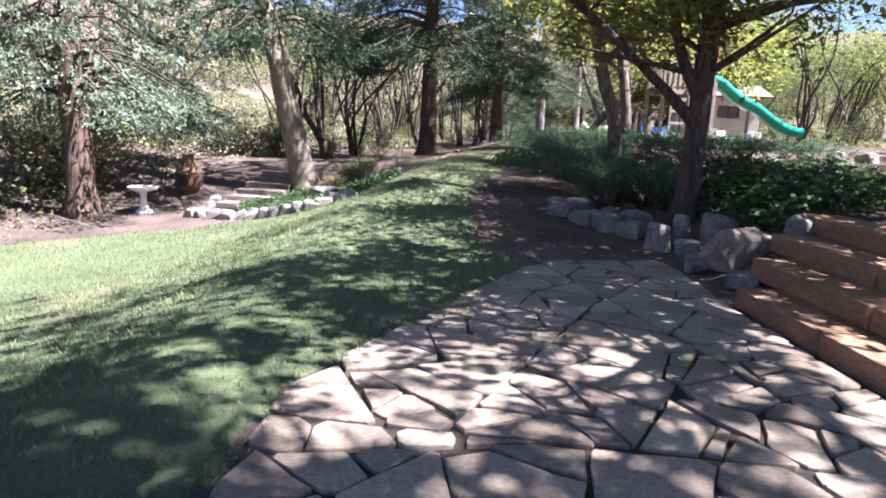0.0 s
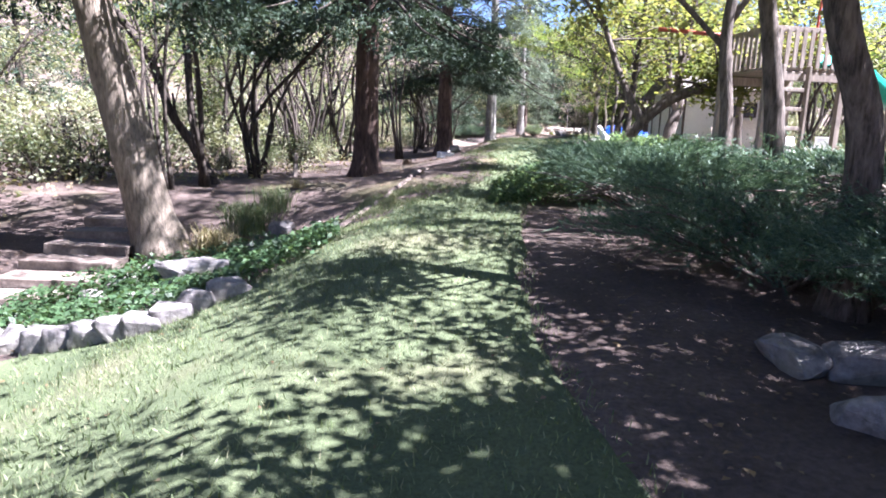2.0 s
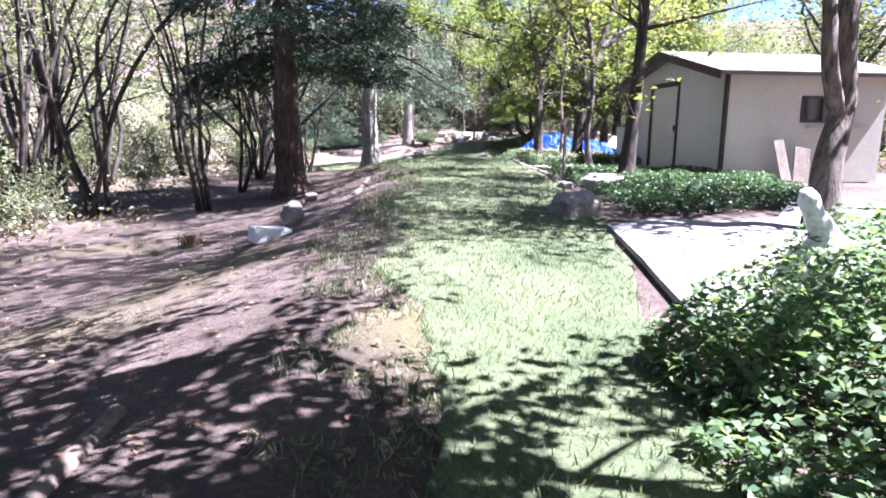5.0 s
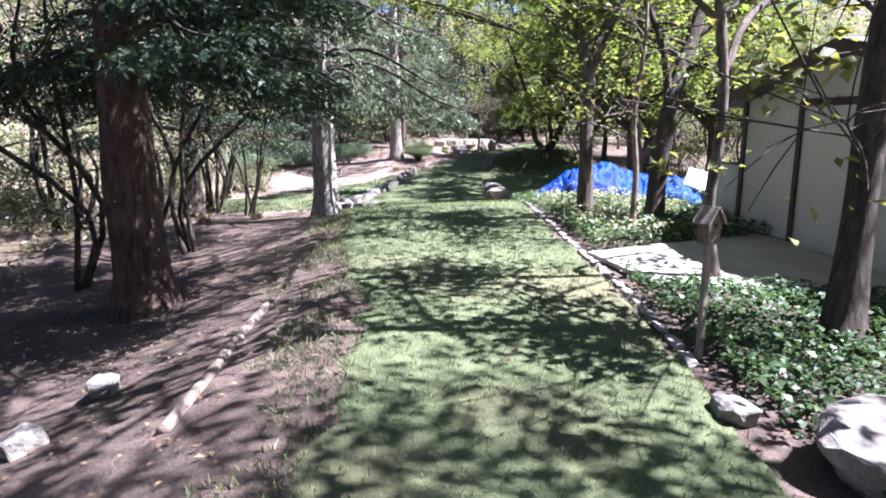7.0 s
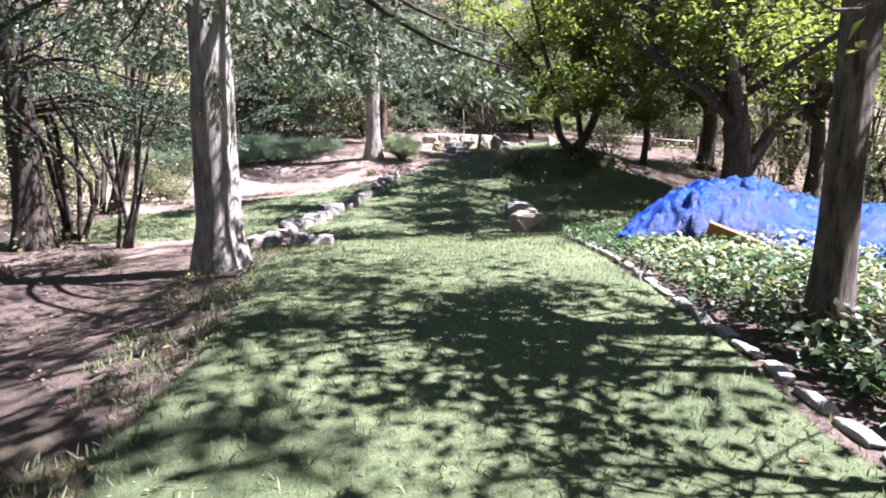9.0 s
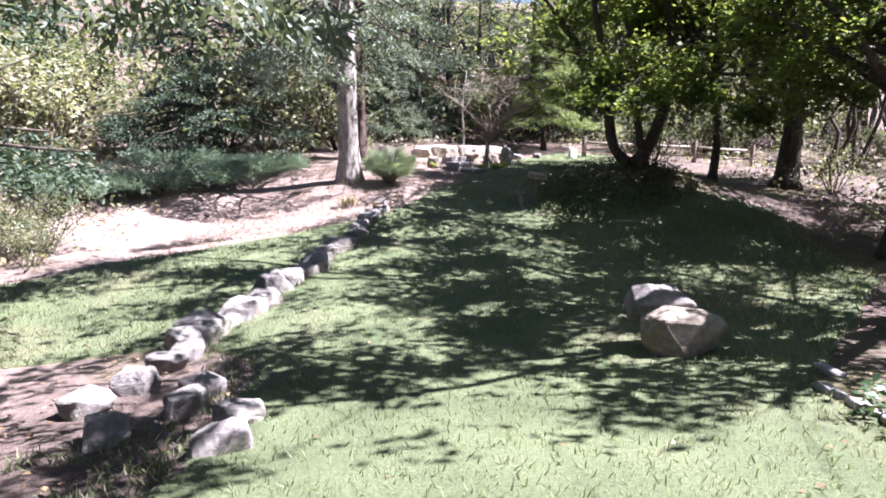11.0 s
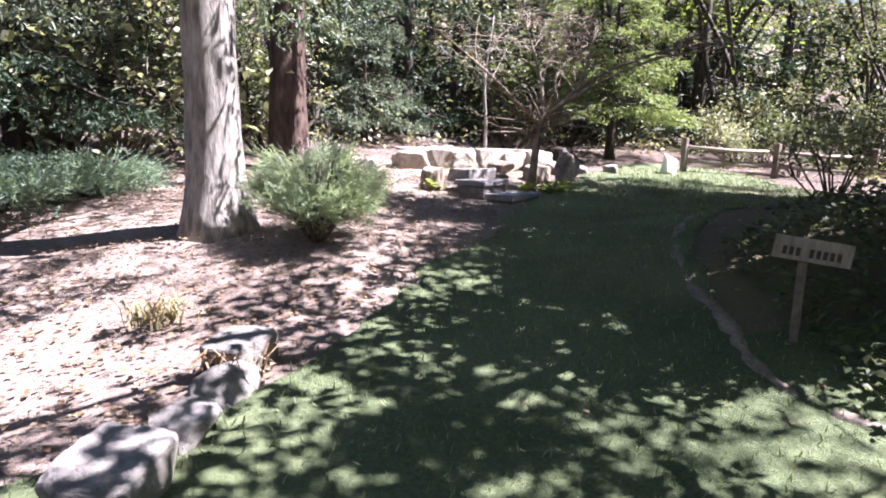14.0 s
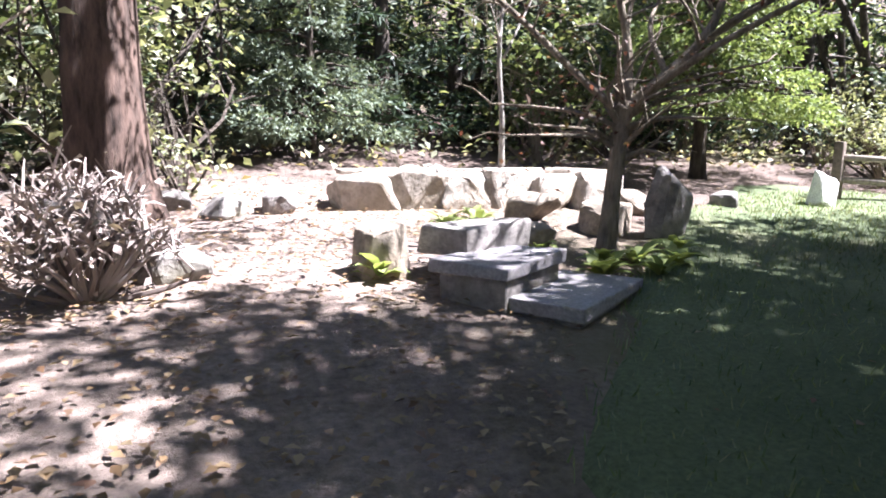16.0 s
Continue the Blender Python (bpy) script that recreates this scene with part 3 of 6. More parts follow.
# ---- broad-leaved trees near the lawn ----
stand(broadleaf("garden_tree", "forked dark-barked tree at the edge of the flagstone patio", [(0, 0, 0, 0.2), (0.02, 0, 0.9, 0.17), (0.05, 0.05, 1.75, 0.16), (0.12, 0.1, 3.2, 0.13), (0.3, 0.2, 5.0, 0.07)],
    [[(0, 0, 1.55, 0.1), (-0.6, 0.1, 2.15, 0.075), (-1.7, 0.2, 3.1, 0.055), (-2.8, 0.4, 3.9, 0.03)], [(0.02, 0, 1.9, 0.1), (-0.3, 0.1, 2.6, 0.085), (-0.5, 0.3, 3.6, 0.06), (-0.9, 0.5, 5.0, 0.03)],
     [(0.1, 0.1, 2.9, 0.09), (0.8, 0.1, 3.25, 0.07), (2.0, -0.2, 3.5, 0.05), (3.4, -0.4, 4.3, 0.03)], [(0.1, 0.1, 3.4, 0.08), (0.9, -0.8, 4.4, 0.05), (1.6, -1.8, 5.2, 0.03)]], LEAF_YELLOW, BARK_DARK, 21, 7200, 0.125, 0.36, 9, 1.8, 12, gap=-0.5), 3.85, 9.6)
GT = "brown-barked garden tree with yellow-green leaves among junipers"
stand(broadleaf("garden_tree", GT, [(0, 0, 0, 0.16), (-0.05, 0, 1.6, 0.14), (-0.35, 0.1, 2.6, 0.13), (-0.6, 0.2, 4.2, 0.09), (-0.5, 0.3, 6, 0.05)],
    [[(-0.4, 0.1, 2.7, 0.08), (0.3, -0.2, 3.6, 0.05), (1.0, -0.4, 4.8, 0.03)], [(-0.5, 0.2, 3.6, 0.07), (-1.4, 0.8, 4.6, 0.04), (-2.0, 1.2, 5.4, 0.02)]], LEAF_YELLOW, BARK_BROWN, 22, 8000, 0.125, 0.36, 9, 1.8, 12, gap=0.3), 3.6, 12.9)
stand(broadleaf("garden_tree", GT, [(0, 0, 0, 0.14), (-0.05, 0, 1.4, 0.12), (-0.25, 0.1, 2.8, 0.11), (-0.7, 0.1, 4.6, 0.08), (-0.9, 0.3, 6.4, 0.04)],
    [[(-0.5, 0.1, 3.6, 0.07), (0.4, 0.4, 4.6, 0.045), (1.2, 0.9, 5.6, 0.02)], [(-0.3, 0.1, 3.1, 0.06), (-1.3, -0.5, 4.2, 0.04), (-2.0, -0.9, 5.0, 0.02)]], LEAF_YELLOW, BARK_BROWN, 23, 7000, 0.125, 0.36, 9, 1.8, 12, tall=4.5, lean=(-1.0, 0.5), gap=0.5), 4.6, 15.5)
stand(broadleaf("garden_tree", GT, [(0, 0, 0, 0.11), (0.05, 0, 1.5, 0.1), (-0.05, 0.1, 2.8, 0.09), (0.1, 0.1, 4.4, 0.07), (0.2, 0.3, 6.0, 0.03)],
    [[(0, 0.1, 3.0, 0.06), (0.9, 0.4, 4.2, 0.04), (1.5, 0.6, 5.2, 0.02)], [(-0.05, 0.1, 2.6, 0.05), (-0.9, 0.5, 3.6, 0.035), (-1.6, 0.8, 4.6, 0.02)]], LEAF_YELLOW, BARK_BROWN, 24, 12000, 0.14, 0.36, 8, 1.7, 10, tall=7.0, lean=(-2.6, 0.8), gap=0.3), 5.0, 17.4)
# its last three limbs are added high up to shade the mulch
stand(broadleaf("garden_tree", "old crooked tree arching low over the ground cover", [(0, 0, 0, 0.12), (0.3, 0, 0.7, 0.115), (0.85, -0.1, 1.45, 0.11), (1.6, -0.3, 1.95, 0.105), (3.0, -0.8, 2.2, 0.08), (4.4, -1.4, 2.4, 0.05)],
    [[(0.7, -0.1, 1.3, 0.09), (0.35, 0.4, 2.3, 0.075), (0.1, 0.7, 3.2, 0.055), (-0.3, 1.0, 4.4, 0.03)], [(1.4, -0.2, 1.85, 0.06), (1.6, 0.3, 2.9, 0.04), (1.4, 0.6, 3.9, 0.02)], [(3.0, -0.8, 2.2, 0.05), (3.6, -0.2, 3.1, 0.035), (4.2, 0.2, 3.9, 0.02)], [(-0.1, 0.9, 3.8, 0.04), (-0.5, 1.8, 4.7, 0.03), (-0.6, 2.8, 5.4, 0.015)], [(0.1, 0.7, 3.2, 0.04), (-0.8, 1.0, 4.4, 0.03), (-1.0, 2.2, 5.2, 0.015)], [(-0.2, 1.0, 4.2, 0.04), (-0.5, 0.3, 5.0, 0.03), (-0.6, 2.4, 6.0, 0.015)]],
    LEAF_YELLOW, BARK_BROWN, 25, 9000, 0.14, 0.36, 8, 1.3, 12, gap=-0.1), 4.55, 20.9)
stand(broadleaf("garden_tree", "crooked brown-barked tree near the shed", [(0, 0, 0, 0.19), (0.1, 0.1, 0.9, 0.16), (0.35, 0.2, 1.6, 0.14), (0.25, 0.2, 2.5, 0.12), (0.6, 0.4, 4.0, 0.08), (0.8, 0.5, 5.6, 0.04)],
    [[(0.3, 0.2, 1.4, 0.1), (-0.05, 0.1, 2.0, 0.095), (-0.1, 0.2, 2.9, 0.08), (-0.35, 0.5, 4.4, 0.05), (-0.9, 0.8, 5.6, 0.03)], [(0.3, 0.2, 2.7, 0.06), (1.2, 0.5, 3.6, 0.04), (2.0, 0.6, 4.4, 0.02)]], LEAF_YELLOW, BARK_BROWN, 26, 7000, 0.15, 0.36, 9, 1.8, 12, tall=6.5, lean=(-2.6, 1.2), gap=0.0), 8.3, 25.5)
stand(broadleaf("garden_tree", "slim brown-barked tree by a boulder near the shed", [(0, 0, 0, 0.13), (-0.05, 0, 1.4, 0.11), (0, 0.1, 2.4, 0.1), (0.3, 0.2, 3.6, 0.06), (0.5, 0.3, 5.4, 0.03)],
    [[(0, 0.1, 2.3, 0.08), (-0.35, 0.2, 3.2, 0.06), (-0.5, 0.3, 4.6, 0.03)], [(0.2, 0.2, 3.2, 0.05), (1.2, 0.2, 4.1, 0.03), (1.9, 0.3, 4.8, 0.02)]], LEAF_YELLOW, BARK_BROWN, 27, 5000, 0.15, 0.36, 9, 1.9, 10, tall=7.0, lean=(-1.5, 0.6), gap=0.25), 11.2, 26.6)
stand(broadleaf("garden_tree", "dark leaning tree in ivy before the shed", [(0, 0, 0, 0.15), (0.15, 0.1, 1.0, 0.13), (0.3, 0.2, 2.2, 0.12), (0.35, 0.2, 3.6, 0.09), (0.6, 0.4, 5.4, 0.05)],
    [[(0.2, 0.1, 1.3, 0.03), (-0.15, -0.1, 1.65, 0.02), (-0.35, -0.1, 1.9, 0.01)], [(0.4, 0.2, 4.1, 0.07), (1.3, -0.2, 5.0, 0.04), (2.2, -0.6, 5.8, 0.02)], [(0.4, 0.2, 4.3, 0.06), (-0.8, 0.6, 5.3, 0.04), (-1.6, 1.0, 5.9, 0.02)]],
    LEAF_YELLOW, BARK_DARK, 28, 10000, 0.15, 0.36, 9, 1.9, 11, tall=6.5, lean=(-2.8, -0.6), gap=0.9), 9.3, 30.8)
stand(broadleaf("garden_tree", "slender crooked tree at the edge of the concrete path", [(0, 0, 0, 0.075), (-0.1, 0.05, 0.9, 0.065), (0.02, 0.1, 1.9, 0.06), (-0.1, 0.1, 2.9, 0.055), (-0.2, 0.2, 4.0, 0.035), (0.1, 0.4, 5.0, 0.02)],
    [[(0, 0.1, 2.35, 0.05), (0.45, 0.3, 3.0, 0.045), (1.3, 0.5, 3.4, 0.04), (2.6, 0.7, 3.6, 0.02)], [(-0.1, 0.1, 2.9, 0.045), (-0.6, 0.3, 3.4, 0.03), (-1.2, 0.5, 4.2, 0.015)]], LEAF_YELLOW, BARK_BROWN, 29, 5000, 0.14, 0.36, 6, 1.6, 9, tall=6.0, lean=(-1.6, 0.5), bare=0.3, gap=0.15), 9.75, 32.8)
stand(broadleaf("garden_tree", "straight brown-barked tree with forked top in ivy", [(0, 0, 0, 0.14), (-0.05, 0, 1.4, 0.12), (-0.05, 0.05, 2.6, 0.12), (-0.25, 0.1, 3.4, 0.08), (-0.4, 0.2, 5.0, 0.04)],
    [[(-0.05, 0.05, 2.3, 0.09), (0.25, 0.2, 3.2, 0.07), (0.8, 0.3, 4.2, 0.04), (1.2, 0.5, 5.2, 0.02)], [(0, 0.05, 2.6, 0.06), (0.1, -0.6, 3.6, 0.04), (0.2, -1.2, 4.6, 0.02)]], LEAF_GREEN, BARK_BROWN, 30, 7000, 0.14, 0.36, 9, 1.9, 11, tall=6.0, lean=(-1.4, 0.0), bare=0.3, gap=0.2), 10.6, 37.0)
stand(broadleaf("garden_tree", "thin crooked sapling with orange leaves in ivy", [(0, 0, 0, 0.05), (0.03, 0, 1.0, 0.045), (-0.05, 0, 1.9, 0.04), (0.1, 0.05, 3.0, 0.03), (0.1, 0.1, 4.2, 0.015)],
    [[(0, 0, 1.5, 0.02), (-0.5, 0.1, 1.75, 0.012), (-0.9, 0.2, 1.8, 0.006)]], LEAF_YELLOW, BARK_TAN, 31, 800, 0.09, 0.4, 6, 1.0, 8, gap=0.5), 10.3, 35.2)
stand(broadleaf("garden_tree", "dark slanting tree behind the path by the blue tarp", [(0, 0, 0, 0.16), (0.15, 0.1, 1.2, 0.14), (0.4, 0.2, 2.2, 0.13), (0.9, 0.4, 3.3, 0.1), (1.5, 0.6, 5.0, 0.05)],
    [[(0.35, 0.2, 2.0, 0.08), (0.2, 0.3, 3.0, 0.06), (-0.3, 0.5, 4.2, 0.04)], [(0.8, 0.4, 3.1, 0.07), (1.9, 0.3, 3.9, 0.04), (2.8, 0.2, 4.4, 0.02)]], LEAF_GREEN, BARK_DARK, 32, 7000, 0.14, 0.36, 4, 1.7, 10, tall=6.5, lean=(-1.2, 0.5), bare=0.4, gap=0.7), 11.1, 35.75)
stand(broadleaf("maple_tree", "spreading green-leaved tree with two slanting trunks on shaded lawn", [(0, 0, 0, 0.16), (0.5, 0, 0.75, 0.14), (0.95, 0.1, 1.75, 0.125), (1.3, 0.2, 3.1, 0.1), (2.2, 0.4, 5.0, 0.05)],
    [[(-0.1, 0, 0.05, 0.14), (-0.55, 0.1, 0.6, 0.12), (-0.85, 0.1, 1.7, 0.11), (-1.6, 0.1, 2.7, 0.08), (-3.0, -0.2, 3.8, 0.05), (-4.2, -0.4, 4.2, 0.03)],
     [(-0.6, 0.1, 1.5, 0.1), (-1.5, -0.5, 2.9, 0.07), (-2.3, -1.2, 4.0, 0.05), (-2.9, -1.8, 4.6, 0.02)], [(0.9, 0.1, 1.9, 0.12), (0.5, -0.4, 3.0, 0.08), (-0.2, -0.7, 4.2, 0.05), (-0.9, -0.8, 5.0, 0.03)], [(1.2, 0.2, 2.6, 0.1), (2.4, -0.6, 3.4, 0.06), (3.6, -1.4, 4.0, 0.03)], [(1.4, 0.2, 3.0, 0.1), (1.2, 1.3, 4.2, 0.06), (1.0, 2.4, 5.0, 0.03)],
     [(0.2, 0, 0.5, 0.1), (0.3, 0.5, 1.8, 0.08), (0.6, 0.9, 3.2, 0.06), (1.0, 1.5, 4.6, 0.03)], [(1.2, 0.2, 2.6, 0.1), (2.2, 1.4, 3.6, 0.07), (2.6, 3.0, 4.4, 0.04), (2.4, 4.2, 4.8, 0.02)],
     [(1.3, 0.2, 2.8, 0.1), (3.0, 0.8, 3.9, 0.06), (4.4, 1.6, 4.6, 0.03)], [(1.5, 0.2, 3.1, 0.1), (2.8, 2.0, 4.4, 0.06), (3.6, 4.0, 5.2, 0.03)],
     [(1.1, 0.1, 2.4, 0.08), (1.6, -1.2, 3.0, 0.05), (2.0, -2.4, 2.7, 0.03), (2.2, -3.2, 2.2, 0.015)], [(1.3, 0.2, 2.8, 0.07), (2.6, -0.3, 3.1, 0.05), (3.8, -0.8, 2.7, 0.03), (4.6, -1.2, 2.1, 0.015)],
     [(-0.85, 0.1, 1.7, 0.05), (-1.2, -0.9, 1.8, 0.035), (-1.4, -1.9, 1.5, 0.025), (-1.5, -2.8, 1.1, 0.012)], [(0.95, 0.1, 1.75, 0.06), (0.6, -1.2, 1.9, 0.04), (0.2, -2.4, 1.6, 0.025), (-0.2, -3.4, 1.1, 0.012)],
     [(1.1, 0.1, 2.2, 0.06), (1.8, -1.4, 2.1, 0.04), (2.0, -2.8, 1.8, 0.025), (2.2, -3.8, 1.3, 0.012)], [(-0.9, 0.1, 1.8, 0.05), (-1.3, -0.2, 1.9, 0.035), (-1.7, -0.6, 1.7, 0.025), (-2.0, -0.9, 1.3, 0.012)]], LEAF_GREEN, BARK_DARK, 33, 50000, 0.135, 0.22, 8, 1.9, 13, tall=2.0, lean=(2.2, 1.4), gap=-0.1), 17.85, 52.2)
stand(broadleaf("maple_tree", "thick-trunked green tree at the far edge of the lawn", [(0, 0, 0, 0.32), (0.1, 0, 1.4, 0.27), (0.2, 0.1, 2.8, 0.22), (0.5, 0.2, 4.6, 0.12), (0.8, 0.3, 6.5, 0.05)],
    [[(0.1, 0.05, 2.0, 0.14), (-1.0, -0.4, 2.9, 0.1), (-2.4, -0.9, 3.6, 0.05), (-3.4, -1.3, 4.2, 0.03)], [(0.2, 0.1, 2.6, 0.14), (1.4, 0.4, 3.8, 0.09), (2.6, 0.8, 4.8, 0.04)], [(0.2, 0.1, 3.0, 0.12), (-0.6, -1.3, 4.0, 0.07), (-1.4, -2.4, 4.6, 0.03)],
     [(0.2, 0.1, 3.4, 0.1), (0.9, -1.4, 4.4, 0.06), (1.6, -2.6, 5.0, 0.03)]], LEAF_GREEN, BARK_DARK, 34, 28600, 0.13, 0.25, 11, 2.4, 13, tall=2.0, lean=(-1.5, 1.0), gap=-0.7), 24.3, 53.4)
# its long high limbs towards -x are added to throw shade on the lawn
stand(broadleaf("maple_tree", "broad green-leaved tree with spreading dark limbs behind the tarp", [(0, 0, 0, 0.26), (-0.05, 0, 1.2, 0.22), (-0.1, 0.1, 2.2, 0.17), (-0.3, 0.2, 3.6, 0.11), (-0.4, 0.3, 5.6, 0.05)],
    [[(0, 0, 0.9, 0.16), (0.5, -0.1, 1.8, 0.13), (1.1, -0.3, 2.8, 0.09), (1.9, -0.6, 4.2, 0.04)], [(-0.1, 0.1, 2.0, 0.12), (-0.9, 0.6, 2.8, 0.08), (-1.6, 1.4, 3.5, 0.05), (-2.0, 2.4, 3.8, 0.03)], [(-0.1, 0.1, 2.2, 0.1), (-1.3, -0.8, 3.2, 0.07), (-2.6, -1.6, 4.0, 0.03)], [(-0.1, 0.1, 2.4, 0.08), (-1.2, -0.3, 3.6, 0.06), (-2.4, -0.6, 4.5, 0.02)], [(-0.2, 0.1, 3.0, 0.09), (-1.8, 0.0, 4.4, 0.07), (-3.4, 0.1, 5.5, 0.05), (-4.8, 0.8, 6.2, 0.03), (-5.6, 1.2, 6.4, 0.015)], [(-1.8, 0.0, 4.4, 0.06), (-3.6, -0.5, 5.4, 0.04), (-5.2, 0.0, 6.0, 0.02)], [(-3.4, 0.1, 5.5, 0.05), (-4.3, 1.4, 6.0, 0.03), (-5.2, 2.4, 6.3, 0.015)], [(-0.3, 0.2, 3.4, 0.08), (-0.9, -1.0, 4.8, 0.05), (-1.6, -2.0, 5.6, 0.02)], [(-0.3, 0.2, 3.2, 0.08), (-0.3, 2.2, 4.6, 0.06), (-0.5, 4.0, 5.3, 0.04), (-0.6, 5.2, 5.6, 0.02)], [(-0.3, 0.2, 3.6, 0.08), (0.4, 1.6, 4.8, 0.06), (0.8, 3.2, 5.4, 0.03)],
     [(0.8, -0.2, 2.3, 0.09), (1.8, 0.6, 3.4, 0.06), (2.8, 1.2, 4.2, 0.03)], [(-0.2, 0.1, 2.8, 0.1), (-0.6, 1.4, 3.7, 0.06), (-1.2, 2.8, 4.2, 0.03)], [(0, 0.1, 2.6, 0.09), (0.4, -1.3, 3.5, 0.06), (0.4, -2.6, 4.2, 0.03)],
     [(-0.2, 0.1, 2.8, 0.1), (-0.8, 2.0, 4.3, 0.07), (-2.4, 3.7, 5.3, 0.05), (-4.3, 4.9, 6.0, 0.03), (-5.6, 5.3, 6.3, 0.015)], [(-1.6, 2.9, 4.8, 0.05), (-3.6, 4.2, 5.8, 0.04), (-5.2, 4.6, 6.2, 0.02), (-6.2, 4.7, 6.2, 0.012)], [(-2.4, 3.7, 5.3, 0.04), (-4.0, 5.4, 6.0, 0.03), (-5.2, 6.4, 6.2, 0.012)], [(-3.4, 4.4, 5.7, 0.04), (-5.0, 5.6, 6.4, 0.03), (-6.0, 6.8, 6.6, 0.012)], [(-3.0, 4.1, 5.5, 0.04), (-4.4, 6.2, 6.4, 0.03), (-5.2, 7.6, 6.8, 0.012)], [(-0.3, 0.8, 3.4, 0.08), (-0.2, 3.0, 4.8, 0.06), (-1.4, 5.0, 5.6, 0.04), (-3.2, 6.2, 5.9, 0.02)], [(0.1, 0.2, 3.0, 0.08), (1.2, 2.4, 4.4, 0.06), (1.6, 4.4, 5.2, 0.03)]],
    LEAF_GREEN, BARK_DARK, 37, 30000, 0.14, 0.2, 7, 1.8, 13, tall=3.2, lean=(1.5, 2.6), gap=0.0), 16.4, 43.7)
def plum_limb(*line):
    """A limb in the plane that the little tree spreads in, with a sideways drift."""
    return [(0.12 + 0.92 * u - 0.39 * w, 0.92 * w - 0.39 * u, z + 0.18, r * 0.85) for u, w, z, r in line]


stand(broadleaf("plum_tree", "small bare-branched plum tree with a pale trunk by the steps", [(0, 0, 0, 0.075), (0.02, 0, 0.4, 0.064), (0.07, 0, 0.9, 0.06), (0.12, 0, 1.26, 0.062)],
    [plum_limb((0, 0, 1.02, 0.062), (0.3, 0.02, 1.27, 0.052), (0.62, 0.05, 1.58, 0.042), (0.8, 0.1, 1.95, 0.028), (1.0, 0.2, 2.6, 0.01)), plum_limb((0.55, 0.05, 1.5, 0.036), (1.15, -0.1, 1.92, 0.028), (2.1, -0.2, 2.25, 0.02), (3.1, -0.2, 2.25, 0.008)),
     plum_limb((0, 0, 1.05, 0.05), (0.04, 0.05, 1.45, 0.042), (-0.02, 0.1, 1.9, 0.032), (-0.2, 0.2, 2.7, 0.01)), plum_limb((-0.02, 0, 0.98, 0.045), (-0.3, 0.05, 1.25, 0.036), (-0.75, 0.1, 1.7, 0.028), (-1.15, 0.2, 2.1, 0.018), (-1.6, 0.3, 2.5, 0.008)),
     plum_limb((0.1, 0, 1.12, 0.04), (0.35, -0.5, 1.55, 0.03), (0.75, -1.1, 1.95, 0.02), (1.2, -1.7, 2.1, 0.008)), plum_limb((0.3, 0, 1.27, 0.035), (0.7, 0.6, 1.7, 0.026), (1.4, 1.2, 2.1, 0.018), (2.1, 1.6, 2.3, 0.008)), plum_limb((0.05, 0.1, 1.5, 0.03), (0.4, 0.4, 2.0, 0.024), (0.9, 0.6, 2.5, 0.012))],
    LEAF_PLUM, BARK_TAN, 35, 420, 0.05, 0.3, 11, 0.8, 12), 17.22, 58.7)
stand(broadleaf("sapling", "thin pale sapling behind the stone wall", [(0, 0, 0, 0.035), (0.0, 0, 0.9, 0.03), (-0.05, 0, 1.8, 0.025), (0.1, 0, 3.0, 0.012)], [[(0, 0, 1.6, 0.015), (0.5, 0.2, 2.4, 0.008), (0.8, 0.2, 3.0, 0.005)]], LEAF_OLIVE, BARK_GREY, 36, 500, 0.08, 0.3, 4, 0.7, 7), 17.4, 60.9)

stand(broadleaf("scrub_oak", "dark leaning tree with a crooked stem on the mulched slope", [(0, 0, -0.1, 0.14), (-0.42, 0, 0.85, 0.12), (-1.0, 0, 1.8, 0.105), (-1.4, 0, 2.95, 0.09), (-2.4, 0, 4.5, 0.065), (-3.1, 0.2, 6.0, 0.03)],
    [[(-0.05, 0, 0.05, 0.1), (-0.3, 0.15, 0.6, 0.09), (-0.85, 0.2, 1.4, 0.06), (-1.0, 0.3, 2.2, 0.03)], [(-1.4, 0, 2.9, 0.05), (-0.8, 0.2, 3.8, 0.035), (0.1, 0.3, 4.8, 0.02)], [(-1.9, 0, 3.7, 0.045), (-3.0, -0.3, 4.2, 0.03), (-4.0, -0.4, 4.9, 0.015)]], LEAF_PALE, BARK_DARK, 42, 1500, 0.11, 0.4, 5, 1.3, 9, gap=0.1), -4.05, 24.3)

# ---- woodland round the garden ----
# a tree out of view, added only for the shade it casts
SHADE = broadleaf("garden_tree", "unseen leafy tree added on the house side to shade the lawn", [(0, 0, -0.1, 0.16), (0.05, 0, 1.6, 0.13), (0.0, 0.1, 3.0, 0.11), (0.2, 0.2, 5.0, 0.05)],
    [[(0, 0, 2.0, 0.08), (-1.1, 0.3, 3.2, 0.05), (-2.0, 0.6, 4.2, 0.02)], [(0, 0, 2.3, 0.08), (1.0, 0.6, 3.5, 0.05), (1.9, 1.0, 4.6, 0.02)], [(0, 0.1, 2.6, 0.07), (0.2, -1.2, 3.8, 0.05), (0.2, -2.2, 4.6, 0.02)], [(0, 0.1, 2.8, 0.07), (-0.2, 1.2, 4.2, 0.04), (-0.4, 2.0, 5.0, 0.02)]],
    LEAF_YELLOW, BARK_DARK, 38, 11500, 0.14, 0.23, 11, 2.1, 9, group="house-side trees", tall=2.4, gap=0.36)
stand(SHADE, 7.4, 6.4, 30, 1.15)
